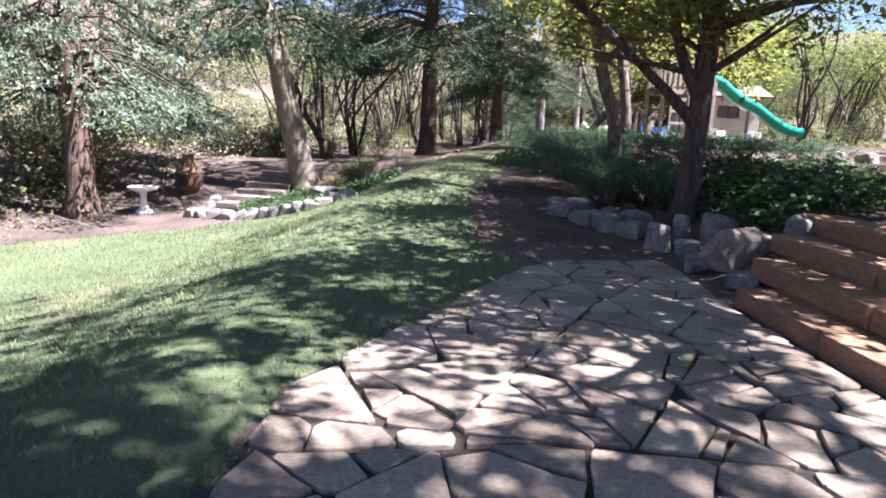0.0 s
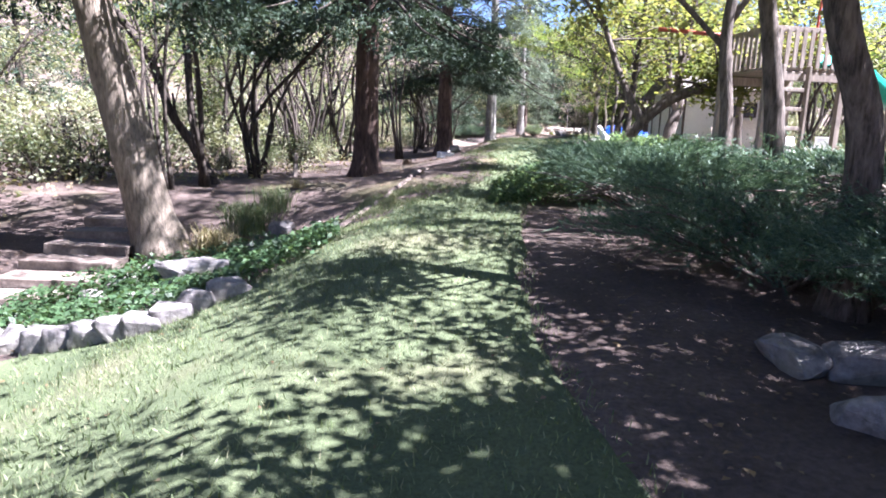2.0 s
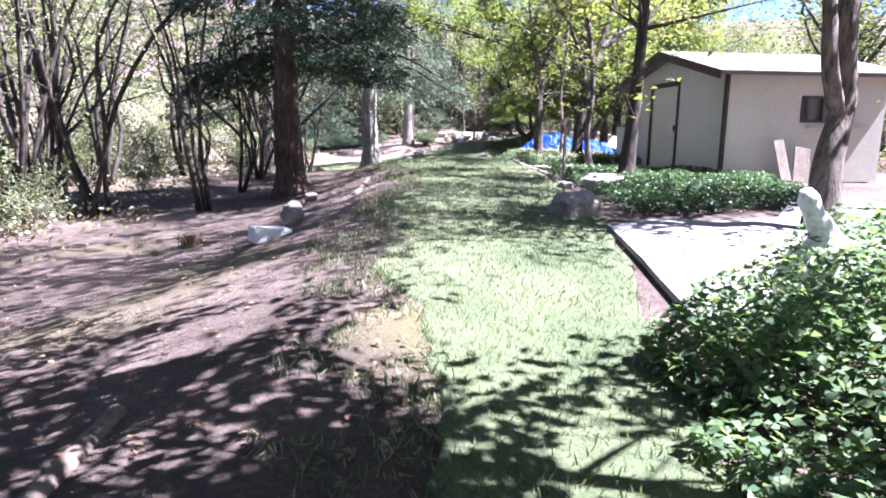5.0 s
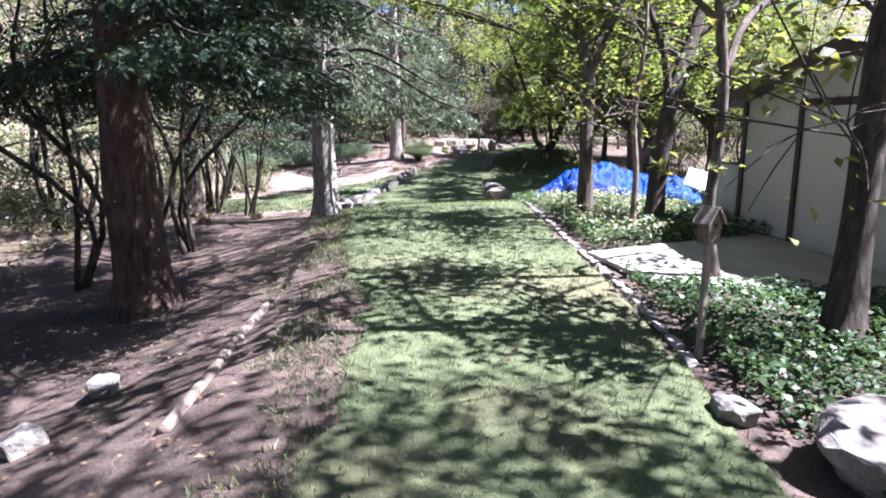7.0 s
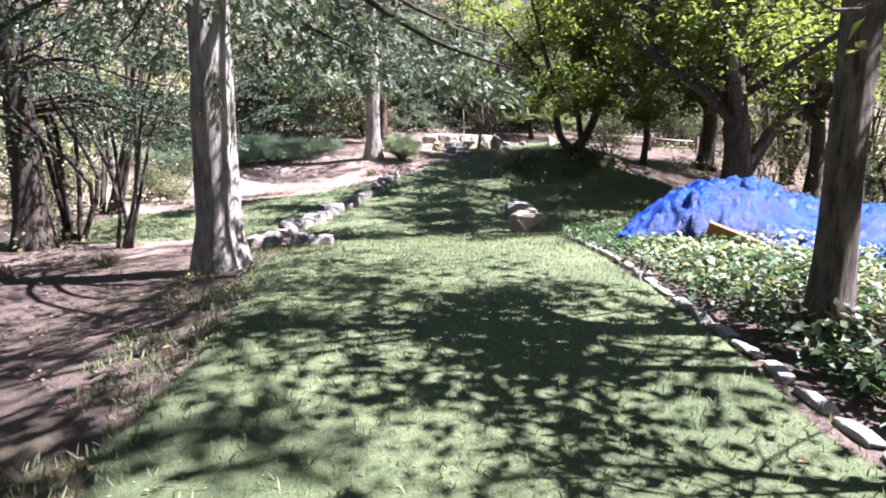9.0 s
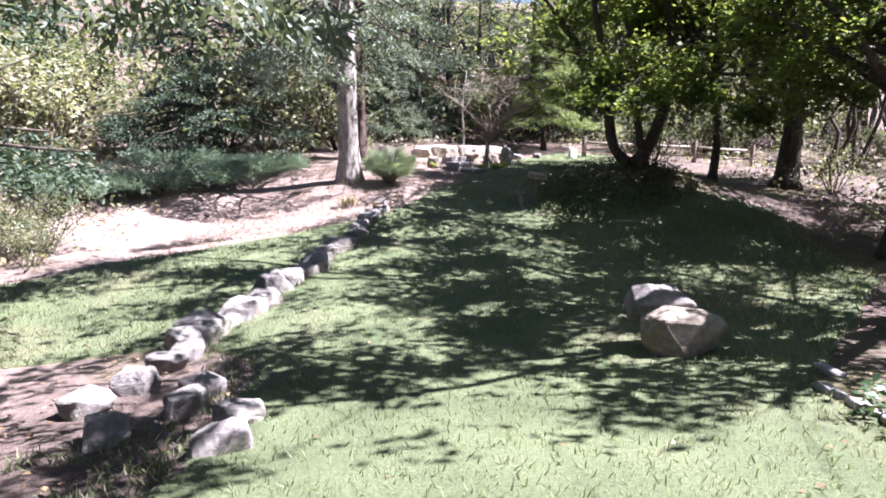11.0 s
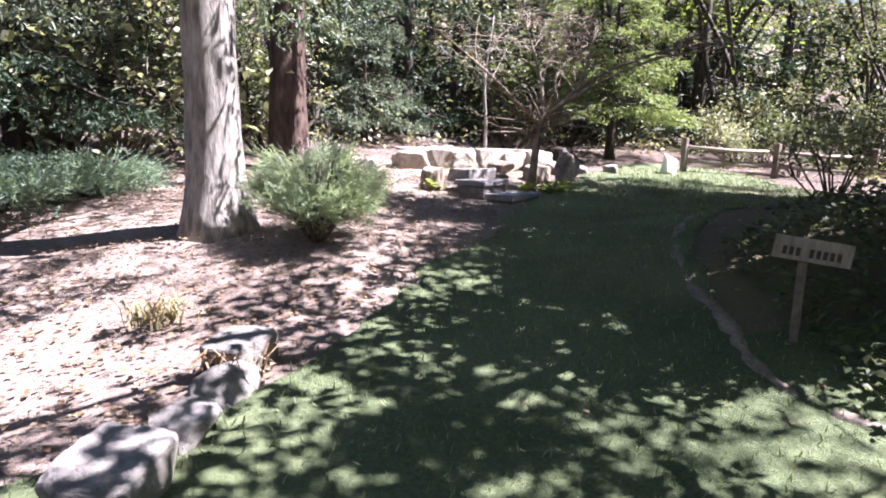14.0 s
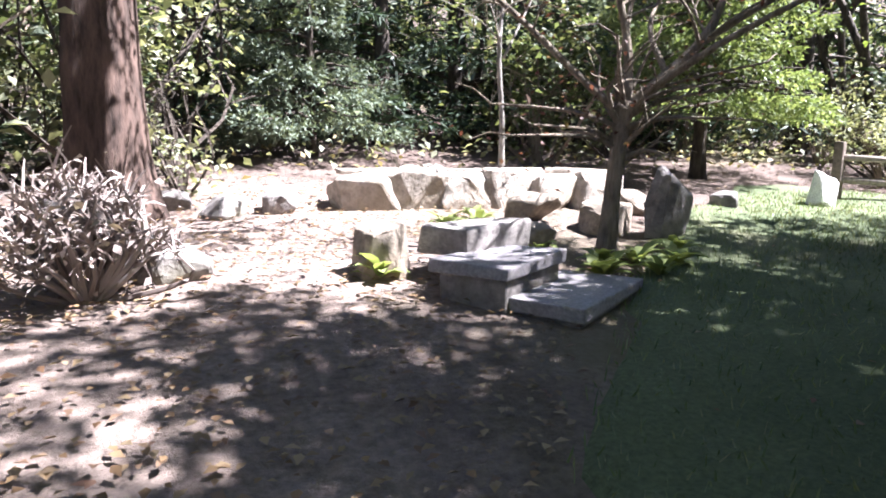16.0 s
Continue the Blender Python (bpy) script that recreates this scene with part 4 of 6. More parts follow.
# added maple off to the right; its crown darkens the lawn's right half
stand(broadleaf("maple_tree", "leafy green tree added behind the tarp to shade the lawn", [(0, 0, -0.1, 0.22), (0.05, 0, 1.5, 0.18), (0.0, 0.1, 3.0, 0.14), (0.1, 0.1, 5.0, 0.06)],
    [[(0, 0, 2.2, 0.1), (-1.4, 0.4, 3.4, 0.06), (-3.0, 0.8, 4.2, 0.02)], [(0, 0, 2.4, 0.1), (-0.6, 1.5, 3.6, 0.06), (-1.0, 3.0, 4.4, 0.02)], [(0, 0.1, 2.6, 0.09), (-0.9, -1.4, 3.8, 0.05), (-1.8, -2.6, 4.4, 0.02)], [(0, 0.1, 2.8, 0.09), (1.4, 0.6, 4.0, 0.05), (2.6, 1.0, 4.8, 0.02)], [(0, 0.1, 3.0, 0.08), (-1.6, 1.8, 4.4, 0.05), (-2.6, 2.6, 5.0, 0.02)]],
    LEAF_GREEN, BARK_DARK, 39, 15000, 0.15, 0.28, 9, 2.1, 10, tall=2.5, lean=(0.8, 0.2), gap=-0.3), 21.7, 46.5)
stand(broadleaf("maple_tree", "dark-trunked green tree behind the tarped woodpile", [(0, 0, -0.1, 0.24), (0.05, 0, 1.5, 0.2), (-0.1, 0.1, 3.0, 0.15), (-0.2, 0.1, 5.2, 0.07)],
    [[(0, 0, 2.4, 0.1), (-1.6, 0.2, 3.8, 0.06), (-3.2, 0.4, 4.8, 0.02)], [(0, 0, 2.6, 0.1), (-0.8, 1.7, 4.0, 0.06), (-1.4, 3.2, 4.9, 0.02)], [(0, 0.1, 2.8, 0.09), (-0.9, -1.5, 4.2, 0.05), (-1.8, -2.8, 5.0, 0.02)], [(0, 0.1, 3.0, 0.09), (1.5, 0.5, 4.4, 0.05), (2.8, 0.8, 5.2, 0.02)], [(0, 0.1, 3.2, 0.08), (0.8, 2.0, 4.6, 0.05), (1.2, 3.4, 5.2, 0.02)], [(0, 0.1, 3.4, 0.08), (1.0, -1.6, 4.8, 0.05), (1.6, -2.8, 5.4, 0.02)]],
    LEAF_GREEN, BARK_DARK, 40, 9500, 0.15, 0.28, 9, 2.2, 10, tall=3.5, lean=(0.2, 0.8), gap=0.65), 19.3, 47.0)
# added tree whose dense crown shades the ground before the slab steps
stand(broadleaf("maple_tree", "slender dark-trunked tree added to shade the lawn's end", [(0, 0, -0.1, 0.13), (0.05, 0, 1.5, 0.11), (-0.1, 0.1, 3.0, 0.1), (-0.1, 0.1, 5.2, 0.05)],
    [[(0, 0, 2.6, 0.07), (-1.3, 0.5, 4.0, 0.05), (-2.4, 1.0, 5.0, 0.02)], [(0, 0, 2.8, 0.07), (-0.6, 1.5, 4.2, 0.05), (-0.9, 2.8, 5.1, 0.02)], [(0, 0.1, 3.0, 0.06), (-1.2, -0.9, 4.4, 0.05), (-2.2, -1.6, 5.2, 0.02)], [(0, 0.1, 3.2, 0.06), (1.0, 1.0, 4.6, 0.04), (1.8, 1.8, 5.4, 0.02)], [(0, 0.1, 3.0, 0.06), (-1.6, 0.0, 4.8, 0.04), (-2.8, 0.1, 6.2, 0.02)]],
    LEAF_GREEN, BARK_DARK, 41, 14000, 0.15, 0.28, 9, 2.0, 9, tall=3.5, lean=(-0.6, 0.6), gap=-0.2), 21.5, 53.4)
FAR = []
BARE = []
for k in range(9):
    r = np.random.default_rng(100 + k)
    h, a = r.uniform(4.5, 7.0), r.uniform(0, 6.28)
    stems = []
    for j in range(3 + k % 3):
        # arching stems from one root, each leaning its own way
        d, rr = a + r.normal() * 0.9, h * r.uniform(0.1, 0.55)
        hh, w = h * r.uniform(0.75, 1.1), r.normal() * 0.25
        stems.append([(0.1 * j, 0.05 * j, -0.1, r.uniform(0.05, 0.085)), (math.cos(d) * rr * 0.15 + w, math.sin(d) * rr * 0.15 - w, hh * 0.3, 0.055), (math.cos(d) * rr * 0.5 - w, math.sin(d) * rr * 0.5 + w, hh * 0.66, 0.045), (math.cos(d) * rr * 1.1, math.sin(d) * rr * 1.1, hh, 0.015)])
    (FAR if k < 6 else BARE).append(broadleaf("scrub_oak", "thin dark-stemmed woodland tree with sparse olive leaves", stems[0], stems[1:], (LEAF_PALE, LEAF_GREEN, LEAF_OLIVE, LEAF_PALE, LEAF_OLIVE, LEAF_OLIVE, LEAF_PALE, LEAF_OLIVE, LEAF_PALE)[k], BARK_DARK, 200 + k, 2600 if k < 6 else 460, 0.115 if k < 6 else 0.1, 0.55, 4, 1.5, 6, group="woodland trees", fine=False))
SPRUCES = [conifer("spruce_tree", "far spruce with layered drooping branches", 11, 0.2, 0.7, (0, 0), (NEEDLE, NEEDLE_BLUE)[k], BARK_DARK, 60 + k, limbs=62, reach=2.3, sprays=62, size=0.24, droop=0.16, group="woodland spruces", fine=False) for k in range(2)]

rs = np.random.default_rng(5)


def scatter(n, pick, place, lo=0.8, hi=1.3):
    """Copies of some trees at places drawn by place(rng)."""
    for k in range(n):
        x, y = place(rs)
        t = pick[int(rs.integers(len(pick)))]
        m = pose(x, y, ground_z(x, y) - 0.1, 0, 0, rs.uniform(0, 360)) @ Matrix.Scale(rs.uniform(lo, hi), 4)
        copy_thing(t, m)


def beside(side_lo, side_hi, y_lo, y_hi):
    def place(r):
        y = r.uniform(y_lo, y_hi)
        return middle(y) + r.uniform(side_lo, side_hi), y
    return place


scatter(12, BARE, beside(-10.5, -6.6, 21, 51), 0.75, 1.1)
scatter(5, BARE, beside(-14, -9.5, 19, 50), 0.8, 1.1)
scatter(6, FAR, beside(-21, -12.5, 17, 58), 0.8, 1.2)
scatter(5, FAR, beside(-22, -12.5, 6, 20), 0.8, 1.3)
scatter(6, FAR, beside(-14, 0, 65, 74), 0.7, 1.0)
scatter(13, FAR, beside(0, 20, 66, 74), 1.0, 1.5)
scatter(18, FAR, beside(11, 24, 38, 62), 0.9, 1.4)
scatter(7, FAR, beside(8, 24, 63, 72), 0.9, 1.4)
scatter(8, FAR, beside(14, 26, 61, 68), 0.9, 1.4)
scatter(12, FAR, beside(13, 26, 8, 36), 1.0, 1.5)
scatter(8, SPRUCES, beside(-4, 14, 64.5, 78), 0.8, 1.2)
scatter(7, SPRUCES, beside(-34, -20, 10, 55), 0.9, 1.3)
scatter(4, SPRUCES, beside(18, 30, 14, 34), 0.9, 1.3)
# more unseen trees, added on the house side to shade the patio and the lawn
for k, (x, y) in enumerate([(6.0, -1.2), (5.8, -5.2), (6.8, -8.5), (5.0, 4.6), (8.2, 9.8)]):
    copy_thing(SHADE, pose(x, y, ground_z(x, y) - 0.05, 0, 0, 140 + 65 * k) @ Matrix.Scale((1.8, 1.6, 1.7, 1.0, 1.05)[k], 4))
for k, (x, y, sc) in enumerate([(3.7, 39.6, 0.8), (2.9, 41.2, 0.9), (5.2, 46.6, 0.6), (2.2, 38.2, 0.8), (1.2, 35.6, 0.85), (-3.6, 27.7, 0.9)]):
    copy_thing(BARE[k % 3], pose(x, y, ground_z(x, y) - 0.1, 0, 0, 77 * k) @ Matrix.Scale(sc, 4))
for k, t in enumerate(FAR):
    stand(t, middle(30 + 4 * k) - 13 - k, 30 + 4 * k, 40 * k)
for k, t in enumerate(BARE):
    stand(t, middle(26 + 5 * k) - 7.5 - k, 26 + 5 * k, 70 * k)
for k, t in enumerate(SPRUCES):
    stand(t, middle(40) - 24 - 5 * k, 40 + 6 * k)
for x, y, sc in ((17.6, 66.2, 0.8), (19.3, 66.8, 0.9), (18.4, 69.0, 1.0), (20.9, 67.0, 0.8), (14.2, 67.5, 0.9), (23.6, 65.5, 0.8)):
    copy_thing(SPRUCES[0], pose(x, y, ground_z(x, y) - 0.1, 0, 0, 50 * x) @ Matrix.Scale(sc, 4))
stand(conifer("spruce_tree", "dark spreading evergreen above the blue junipers", 6.5, 0.2, 1.0, (-0.06, 0), NEEDLE, BARK_DARK, 73, limbs=60, reach=3.4, sprays=200, droop=0.1, size=0.15, dead=8), 9.2, 62.3)
stand(conifer("spruce_tree", "young spruce with flat blue-green tiers behind the wall", 5.2, 0.08, 0.5, (0, 0), NEEDLE_BLUE, BARK_DARK, 71, limbs=80, reach=1.5, sprays=110, droop=0.04, size=0.13, dead=0), 16.1, 65.2)
stand(conifer("spruce_tree", "spruce with sunlit yellow-green boughs behind the plum tree", 6.0, 0.1, 1.3, (0, 0), NEEDLE_SUNLIT, BARK_DARK, 72, limbs=80, reach=2.0, sprays=170, droop=0.12, size=0.14, dead=2), 21.6, 62.4)


# ---- rocks ----
def rock_mesh(size, seed, sharp=0.5):
    """An angular stone: the hull of random points, its edges worn, its faces a little uneven."""
    r = random.Random(seed * 7 + 1)
    bm = bmesh.new()
    for k in range(22):
        p = Vector((r.gauss(0, 1), r.gauss(0, 1), r.gauss(0, 1))).normalized()
        q = Vector([math.copysign(abs(c) ** (0.75 - 0.25 * sharp), c) for c in p])
        bm.verts.new(q * 0.42 * r.uniform(0.88, 1.1))
    hull = bmesh.ops.convex_hull(bm, input=bm.verts)
    bmesh.ops.delete(bm, geom=list({g for g in hull["geom_interior"] + hull["geom_unused"] if isinstance(g, bmesh.types.BMVert)}), context="VERTS")
    bmesh.ops.dissolve_limit(bm, angle_limit=radians(9 + 9 * sharp), verts=bm.verts, edges=bm.edges)
    bmesh.ops.bevel(bm, geom=bm.edges[:], offset=0.035, segments=2, affect="EDGES", profile=0.5)
    bmesh.ops.triangulate(bm, faces=bm.faces)
    bmesh.ops.subdivide_edges(bm, edges=[e for e in bm.edges if e.calc_length() > 0.18], cuts=2)
    bm.normal_update()
    for v in bm.verts:
        v.co += v.normal * (0.03 * noise.noise(v.co * 5 + Vector((seed, 0, 0))) + 0.012 * noise.noise(v.co * 14 + Vector((0, seed, 0))))
    bmesh.ops.scale(bm, vec=[c * 1.12 for c in size], verts=bm.verts)
    me = bpy.data.meshes.new("rock")
    bm.to_mesh(me)
    bm.free()
    return me


def rock(label, x, y, size, seed, turn=0, sink=0.3, mat=None, sharp=0.6, lean=0, name="rock", group="", up=0.0):
    me = rock_mesh(size, seed, sharp)
    me.materials.append(mat or GREYROCK)
    me.polygons.foreach_set("use_smooth", [False] * len(me.polygons))
    ob = new(name, me)
    ob.matrix_world = pose(x, y, ground_z(x, y) + up + size[2] * (0.5 - sink), lean, 0, turn)
    return tagged(ob, label, "rock", group)


PR = "grey-brown boulder bordering the flagstone patio"
rock("large flat-topped tan boulder beside the sandstone steps", 3.62, 7.35, (1.15, 0.75, 0.62), 1, 20, 0.3, TANROCK, 0.9)
for k, (x, y, sx, sy, sz) in enumerate([(3.12, 8.6, 0.42, 0.35, 0.55), (3.5, 8.75, 0.36, 0.3, 0.6), (3.38, 7.95, 0.62, 0.45, 0.4), (3.35, 6.55, 0.42, 0.35, 0.25), (3.2, 7.35, 0.45, 0.4, 0.3), (3.75, 8.2, 0.5, 0.5, 0.55), (3.0, 9.4, 0.5, 0.4, 0.35),
        (3.3, 10.2, 0.6, 0.45, 0.4), (2.5, 10.3, 0.6, 0.45, 0.35), (2.75, 9.9, 0.7, 0.5, 0.42), (2.2, 11.0, 0.5, 0.4, 0.3), (2.9, 10.9, 0.55, 0.45, 0.35), (3.15, 10.0, 0.5, 0.4, 0.45), (2.3, 11.8, 0.55, 0.4, 0.3), (2.7, 11.6, 0.6, 0.5, 0.35), (4.1, 7.0, 0.4, 0.35, 0.4)]):
    rock(PR, x, y, (sx, sy, sz), 10 + k, 50 * k, 0.28, None, 0.75, group="patio boulders")

# left terrace: big boulder, low wall, steps
rock("long grey boulder among leafy ground cover by the lawn", -2.75, 16.75, (1.35, 0.7, 0.55), 40, 12, 0.25)
for k in range(14):
    f = k / 13
    x = float(np.interp(f, [0, 0.45, 0.75, 1], [-6.3, -4.0, -2.9, -2.05]))
    y = float(np.interp(f, [0, 0.45, 0.75, 1], [16.3, 15.0, 14.55, 15.0]))
    rock("pale squared stone of the low garden wall", x, y, (0.5, 0.3, 0.42), 50 + k, -25 + 30 * f + (k % 3) * 7, 0.35, None, 0.95, name="wall_stone", group="low wall stones")
stairs = empty_thing("garden_steps")
tagged(stairs, "weathered stone garden steps climbing under the spruce", "steps")
rr = random.Random(4)
for k in range(6):
    x, y = -5.0 + 0.04 * k, 17.0 + 0.62 * k
    z = -0.68 + 0.125 * k
    part("step", block((1.55 - 0.08 * k, 0.55, 0.16), (x, y, z), 0.02, (0, 0, -8), 0.015, rr), TIMBER, stairs)
for k, (x, y) in enumerate([(-3.9, 17.4), (-3.7, 18.0), (-6.1, 17.3), (-6.3, 18.2), (-4.1, 16.7), (-2.1, 17.6), (-3.3, 16.3), (-1.9, 19.0)]):
    rock("weathered stone beside the garden steps", x, y, (0.5, 0.4, 0.35), 70 + k, 33 * k, 0.35, group="step border stones")


# birdbath and clay chimney stove on the low terrace
def lathe(profile, sides=24):
    v, f = [], []
    for r, z in profile:
        for k in range(sides):
            a = 2 * math.pi * k / sides
            v.append((r * math.cos(a), r * math.sin(a), z))
    for i in range(len(profile) - 1):
        for k in range(sides):
            q = (k + 1) % sides
            f.append((i * sides + k, i * sides + q, (i + 1) * sides + q, (i + 1) * sides + k))
    return v, f


bath = empty_thing("birdbath", pose(*on_ground(-7.75, 16.9)))
tagged(bath, "pale stone birdbath on a pedestal at the lawn's edge", "birdbath")
v, f = lathe([(0.0, -0.05), (0.2, -0.05), (0.21, 0.05), (0.12, 0.1), (0.085, 0.25), (0.075, 0.42), (0.11, 0.55), (0.0, 0.56)])
under(new("pedestal", mesh_of("pedestal", v, f, WHITE, True)), bath)
v, f = lathe([(0.0, 0.56), (0.14, 0.56), (0.34, 0.62), (0.4, 0.68), (0.38, 0.7), (0.3, 0.66), (0.0, 0.62)])
under(new("bowl", mesh_of("bowl", v, f, WHITE, True)), bath)
stove = empty_thing("chiminea", pose(*on_ground(-7.3, 18.9), 0, 0, -20))
tagged(stove, "reddish clay chimney stove with a black mouth", "fire pot")
v, f = lathe([(0.0, -0.02), (0.22, -0.02), (0.36, 0.2), (0.42, 0.45), (0.34, 0.7), (0.2, 0.85), (0.16, 1.05), (0.19, 1.12), (0.14, 1.12), (0.12, 0.9), (0.0, 0.85)], 20)
under(new("body", mesh_of("body", v, f, CLAY, True)), stove)
# a solid black block paints the darkness inside the opening
part("mouth", block((0.34, 0.08, 0.36), (0.1, -0.385, 0.42), 0.06), METAL, stove, "black block standing in for the dark opening")

# ---- lawn borders ----
LOGL = "weathered landscape timber edging the lawn"
for k, (p, q) in enumerate([((-1.35, 16.2), (-1.05, 17.5)), ((-1.04, 17.55), (-0.4, 18.9)), ((-0.36, 19.0), (0.1, 20.2)), ((0.12, 20.3), (0.45, 21.2)), ((0.5, 21.5), (0.78, 22.35)), ((0.8, 22.4), (1.15, 23.6)), ((4.0, 31.4), (4.45, 32.9)), ((4.48, 33.0), (4.95, 34.3))]):
    steps = 6
    pts = [(p[0] + (q[0] - p[0]) * i / steps, p[1] + (q[1] - p[1]) * i / steps) for i in range(steps + 1)]
    v, f = tube([(x, y, ground_z(x, y) + 0.005) for x, y in pts], [0.055] * (steps + 1), 10, 0.12, k)
    tagged(new("edging_log", mesh_of("edging_log", v, f, TIMBER, True)), LOGL, "log", "lawn edging logs")
edging = empty_thing("stone_edging")
tagged(edging, "flat stones set in a line along the lawn", "edging")
brick_me = [rock_mesh((0.34, 0.12, 0.09), 300 + k, 0.95) for k in range(4)]
for me in brick_me:
    me.materials.append(CONCRETE)
y = 31.0
k = 0
while y < 43.4:
    x = middle(y) + lerp_table(LAWN_R, y) + 0.05
    ob = new("stone", brick_me[k % 4])
    ob.matrix_world = pose(x, y, ground_z(x, y) + 0.004, 0, 0, 73 + 6 * math.sin(k * 2.1))
    ob.parent = edging
    y += 0.33
    k += 1
def strip(name, label, line, width, up, mat):
    """A low worn strip along a line on the ground, its rim dipping into the soil."""
    line = smooth_line([(x, y, 0) for x, y in line], 8)
    v, f = [], []
    for i, p in enumerate(line):
        d = (line[min(i + 1, len(line) - 1)] - line[max(i - 1, 0)]).normalized()
        for k, z in ((-0.5, -0.06), (-0.42, up * 0.8), (0.0, up), (0.42, up * 0.8), (0.5, -0.06)):
            w = width * (1 + 0.12 * noise.noise((i * 0.9, k * 3, 1)))
            x, y = p.x - d.y * w * k, p.y + d.x * w * k
            v.append((x, y, ground_z(x, y) + z + 0.012 * noise.noise((x * 5, y * 5, 4))))
    for i in range(len(line) - 1):
        for k in range(4):
            f.append((i * 5 + k, i * 5 + k + 1, (i + 1) * 5 + k + 1, (i + 1) * 5 + k))
    return tagged(new(name, mesh_of(name, v, f, mat, True)), label, "edging")


strip("bed_edging", "curved low concrete strip round the planted bed", [(16.3, 49.9), (15.5, 50.5), (14.9, 51.1), (14.68, 51.5), (14.75, 51.9), (14.95, 52.3), (15.2, 52.9), (15.6, 53.5), (16.2, 54.1), (17.1, 54.7), (18.7, 55.2)], 0.13, 0.03, DRYSOIL)
# small sign on a stake in the bed; its words cannot be read
sign = empty_thing("garden_sign", pose(*on_ground(15.08, 51.86), 0, 0, -42))
tagged(sign, "small weathered board sign with dark lettering on a stake", "sign")
part("stake", block((0.05, 0.03, 0.72), (-0.04, 0.025, 0.25), 0.006), TIMBER, sign)
board = part("board", block((0.42, 0.025, 0.14), (0, 0, 0.6), 0.008, (0, 6, 0)), WEATHERED, sign, "pale weathered board")
for k in range(9):
    if k != 3:
        part("letter_bar", block((0.022, 0.006, 0.05), (-0.15 + 0.036 * k, -0.014, 0.585 + 0.0038 * (4 - k)), 0, (0, 6, 0)), TRIM, board)

# line of boulders along the bank
for k in range(21):
    f = k / 20
    x = float(np.interp(f, [0, 0.3, 0.65, 1], [8.05, 9.2, 10.6, 12.0])) + 0.06 * math.sin(5 * k)
    y = float(np.interp(f, [0, 0.3, 0.65, 1], [46.8, 48.55, 50.55, 52.9]))
    s = 0.5 - 0.14 * f + 0.1 * math.sin(k * 2.3)
    rock("pale grey boulder in a line along the lawn's edge", x, y, (s * 1.2, s * 0.9, s * 0.8), 90 + k, 50 + 14 * math.sin(3 * k), 0.32, None, 0.85, group="boulder line")
for k, (x, y) in enumerate([(8.2, 43.9), (8.32, 44.4), (8.0, 44.9), (8.1, 45.3), (7.6, 45.7), (7.85, 46.1), (8.0, 46.5), (7.5, 44.6), (7.3, 45.3)]):
    rock("pale grey boulder in a line along the lawn's edge", x, y, (0.4, 0.35, 0.3), 117 + k, 40 * k, 0.3, group="boulder line")
rock("tall wedge-shaped grey rock at the lawn's corner", 12.12, 44.62, (0.72, 0.34, 0.4), 120, -22, 0.05, None, 0.95, 14, up=0.22)
rock("tan flat-sided boulder at the lawn's corner", 12.1, 44.25, (0.8, 0.5, 0.55), 121, -25, 0.22, TANROCK, 0.9)
rock("grey boulder at the edge of the ivy", 7.85, 29.35, (0.95, 0.7, 0.55), 122, 30, 0.3)
rock("small pale rock at the edge of the ivy", 7.55, 30.1, (0.4, 0.3, 0.25), 123, 70, 0.3)
rock("grey rock in the mulch by the lawn", 2.95, 32.2, (0.4, 0.36, 0.26), 124, 30, 0.3)
rock("grey rock in the mulch by the lawn", 3.4, 32.9, (0.38, 0.28, 0.26), 125, 80, 0.3)
rock("large rounded boulder near the pale tree", 11.6, 25.7, (1.6, 1.1, 0.6), 126, 10, 0.3, TANROCK)
rock("dark boulder at the lawn's edge by the concrete path", 6.1, 27.3, (0.75, 0.6, 0.5), 127, 10, 0.3)
rock("grey rock on a white block under the spruce", 2.62, 28.9, (0.36, 0.34, 0.3), 128, 0, 0.05, up=0.05)
blk = part("block", block((0.5, 0.3, 0.2), on_ground(2.3, 28.7, 0.06), 0.02, (0, 4, 15), 0.01, rr), WHITE)
tagged(blk, "white concrete block lying in mulch", "block")
post = part("marker_post", block((0.1, 0.1, 0.75), on_ground(-2.3, 26.5, 0.3), 0.012, (0, 3, 10)), WEATHERED)
tagged(post, "short weathered post standing in mulch", "post")


# ---- white bird ornament ----
def statue():
    heap = Heap()
    heap.add(tube([(0, 0, 0), (0, 0, 0.1), (0.02, 0, 0.2), (0.08, 0, 0.3), (0.12, 0, 0.38), (0.1, 0, 0.46), (0.02, 0, 0.56), (-0.03, 0, 0.64), (-0.05, 0, 0.68)], [0.1, 0.13, 0.16, 0.15, 0.11, 0.07, 0.05, 0.05, 0.03], 14))
    return mesh_of("garden_ornament", heap.v, heap.f, WHITE, True)


orn = new("garden_ornament", statue())
orn.matrix_world = pose(*on_ground(5.3, 23.1, 0.12), 0, 0, 0) @ Matrix.Scale(1.3, 4)
tagged(orn, "white long-necked garden ornament among ground cover", "ornament")


# ---- shed ----
SH_P, SH_H = Vector((12.71, 35.61, 1.50)), -13.3
shed = empty_thing("garden_shed", pose(*SH_P, 0, 0, SH_H))
tagged(shed, "cream-painted gabled shed with dark brown trim and closed door", "shed")
# local: x is depth, -y runs along the front
WD, HT, AP, LN = 5.07, 2.1, 2.7, 3.5


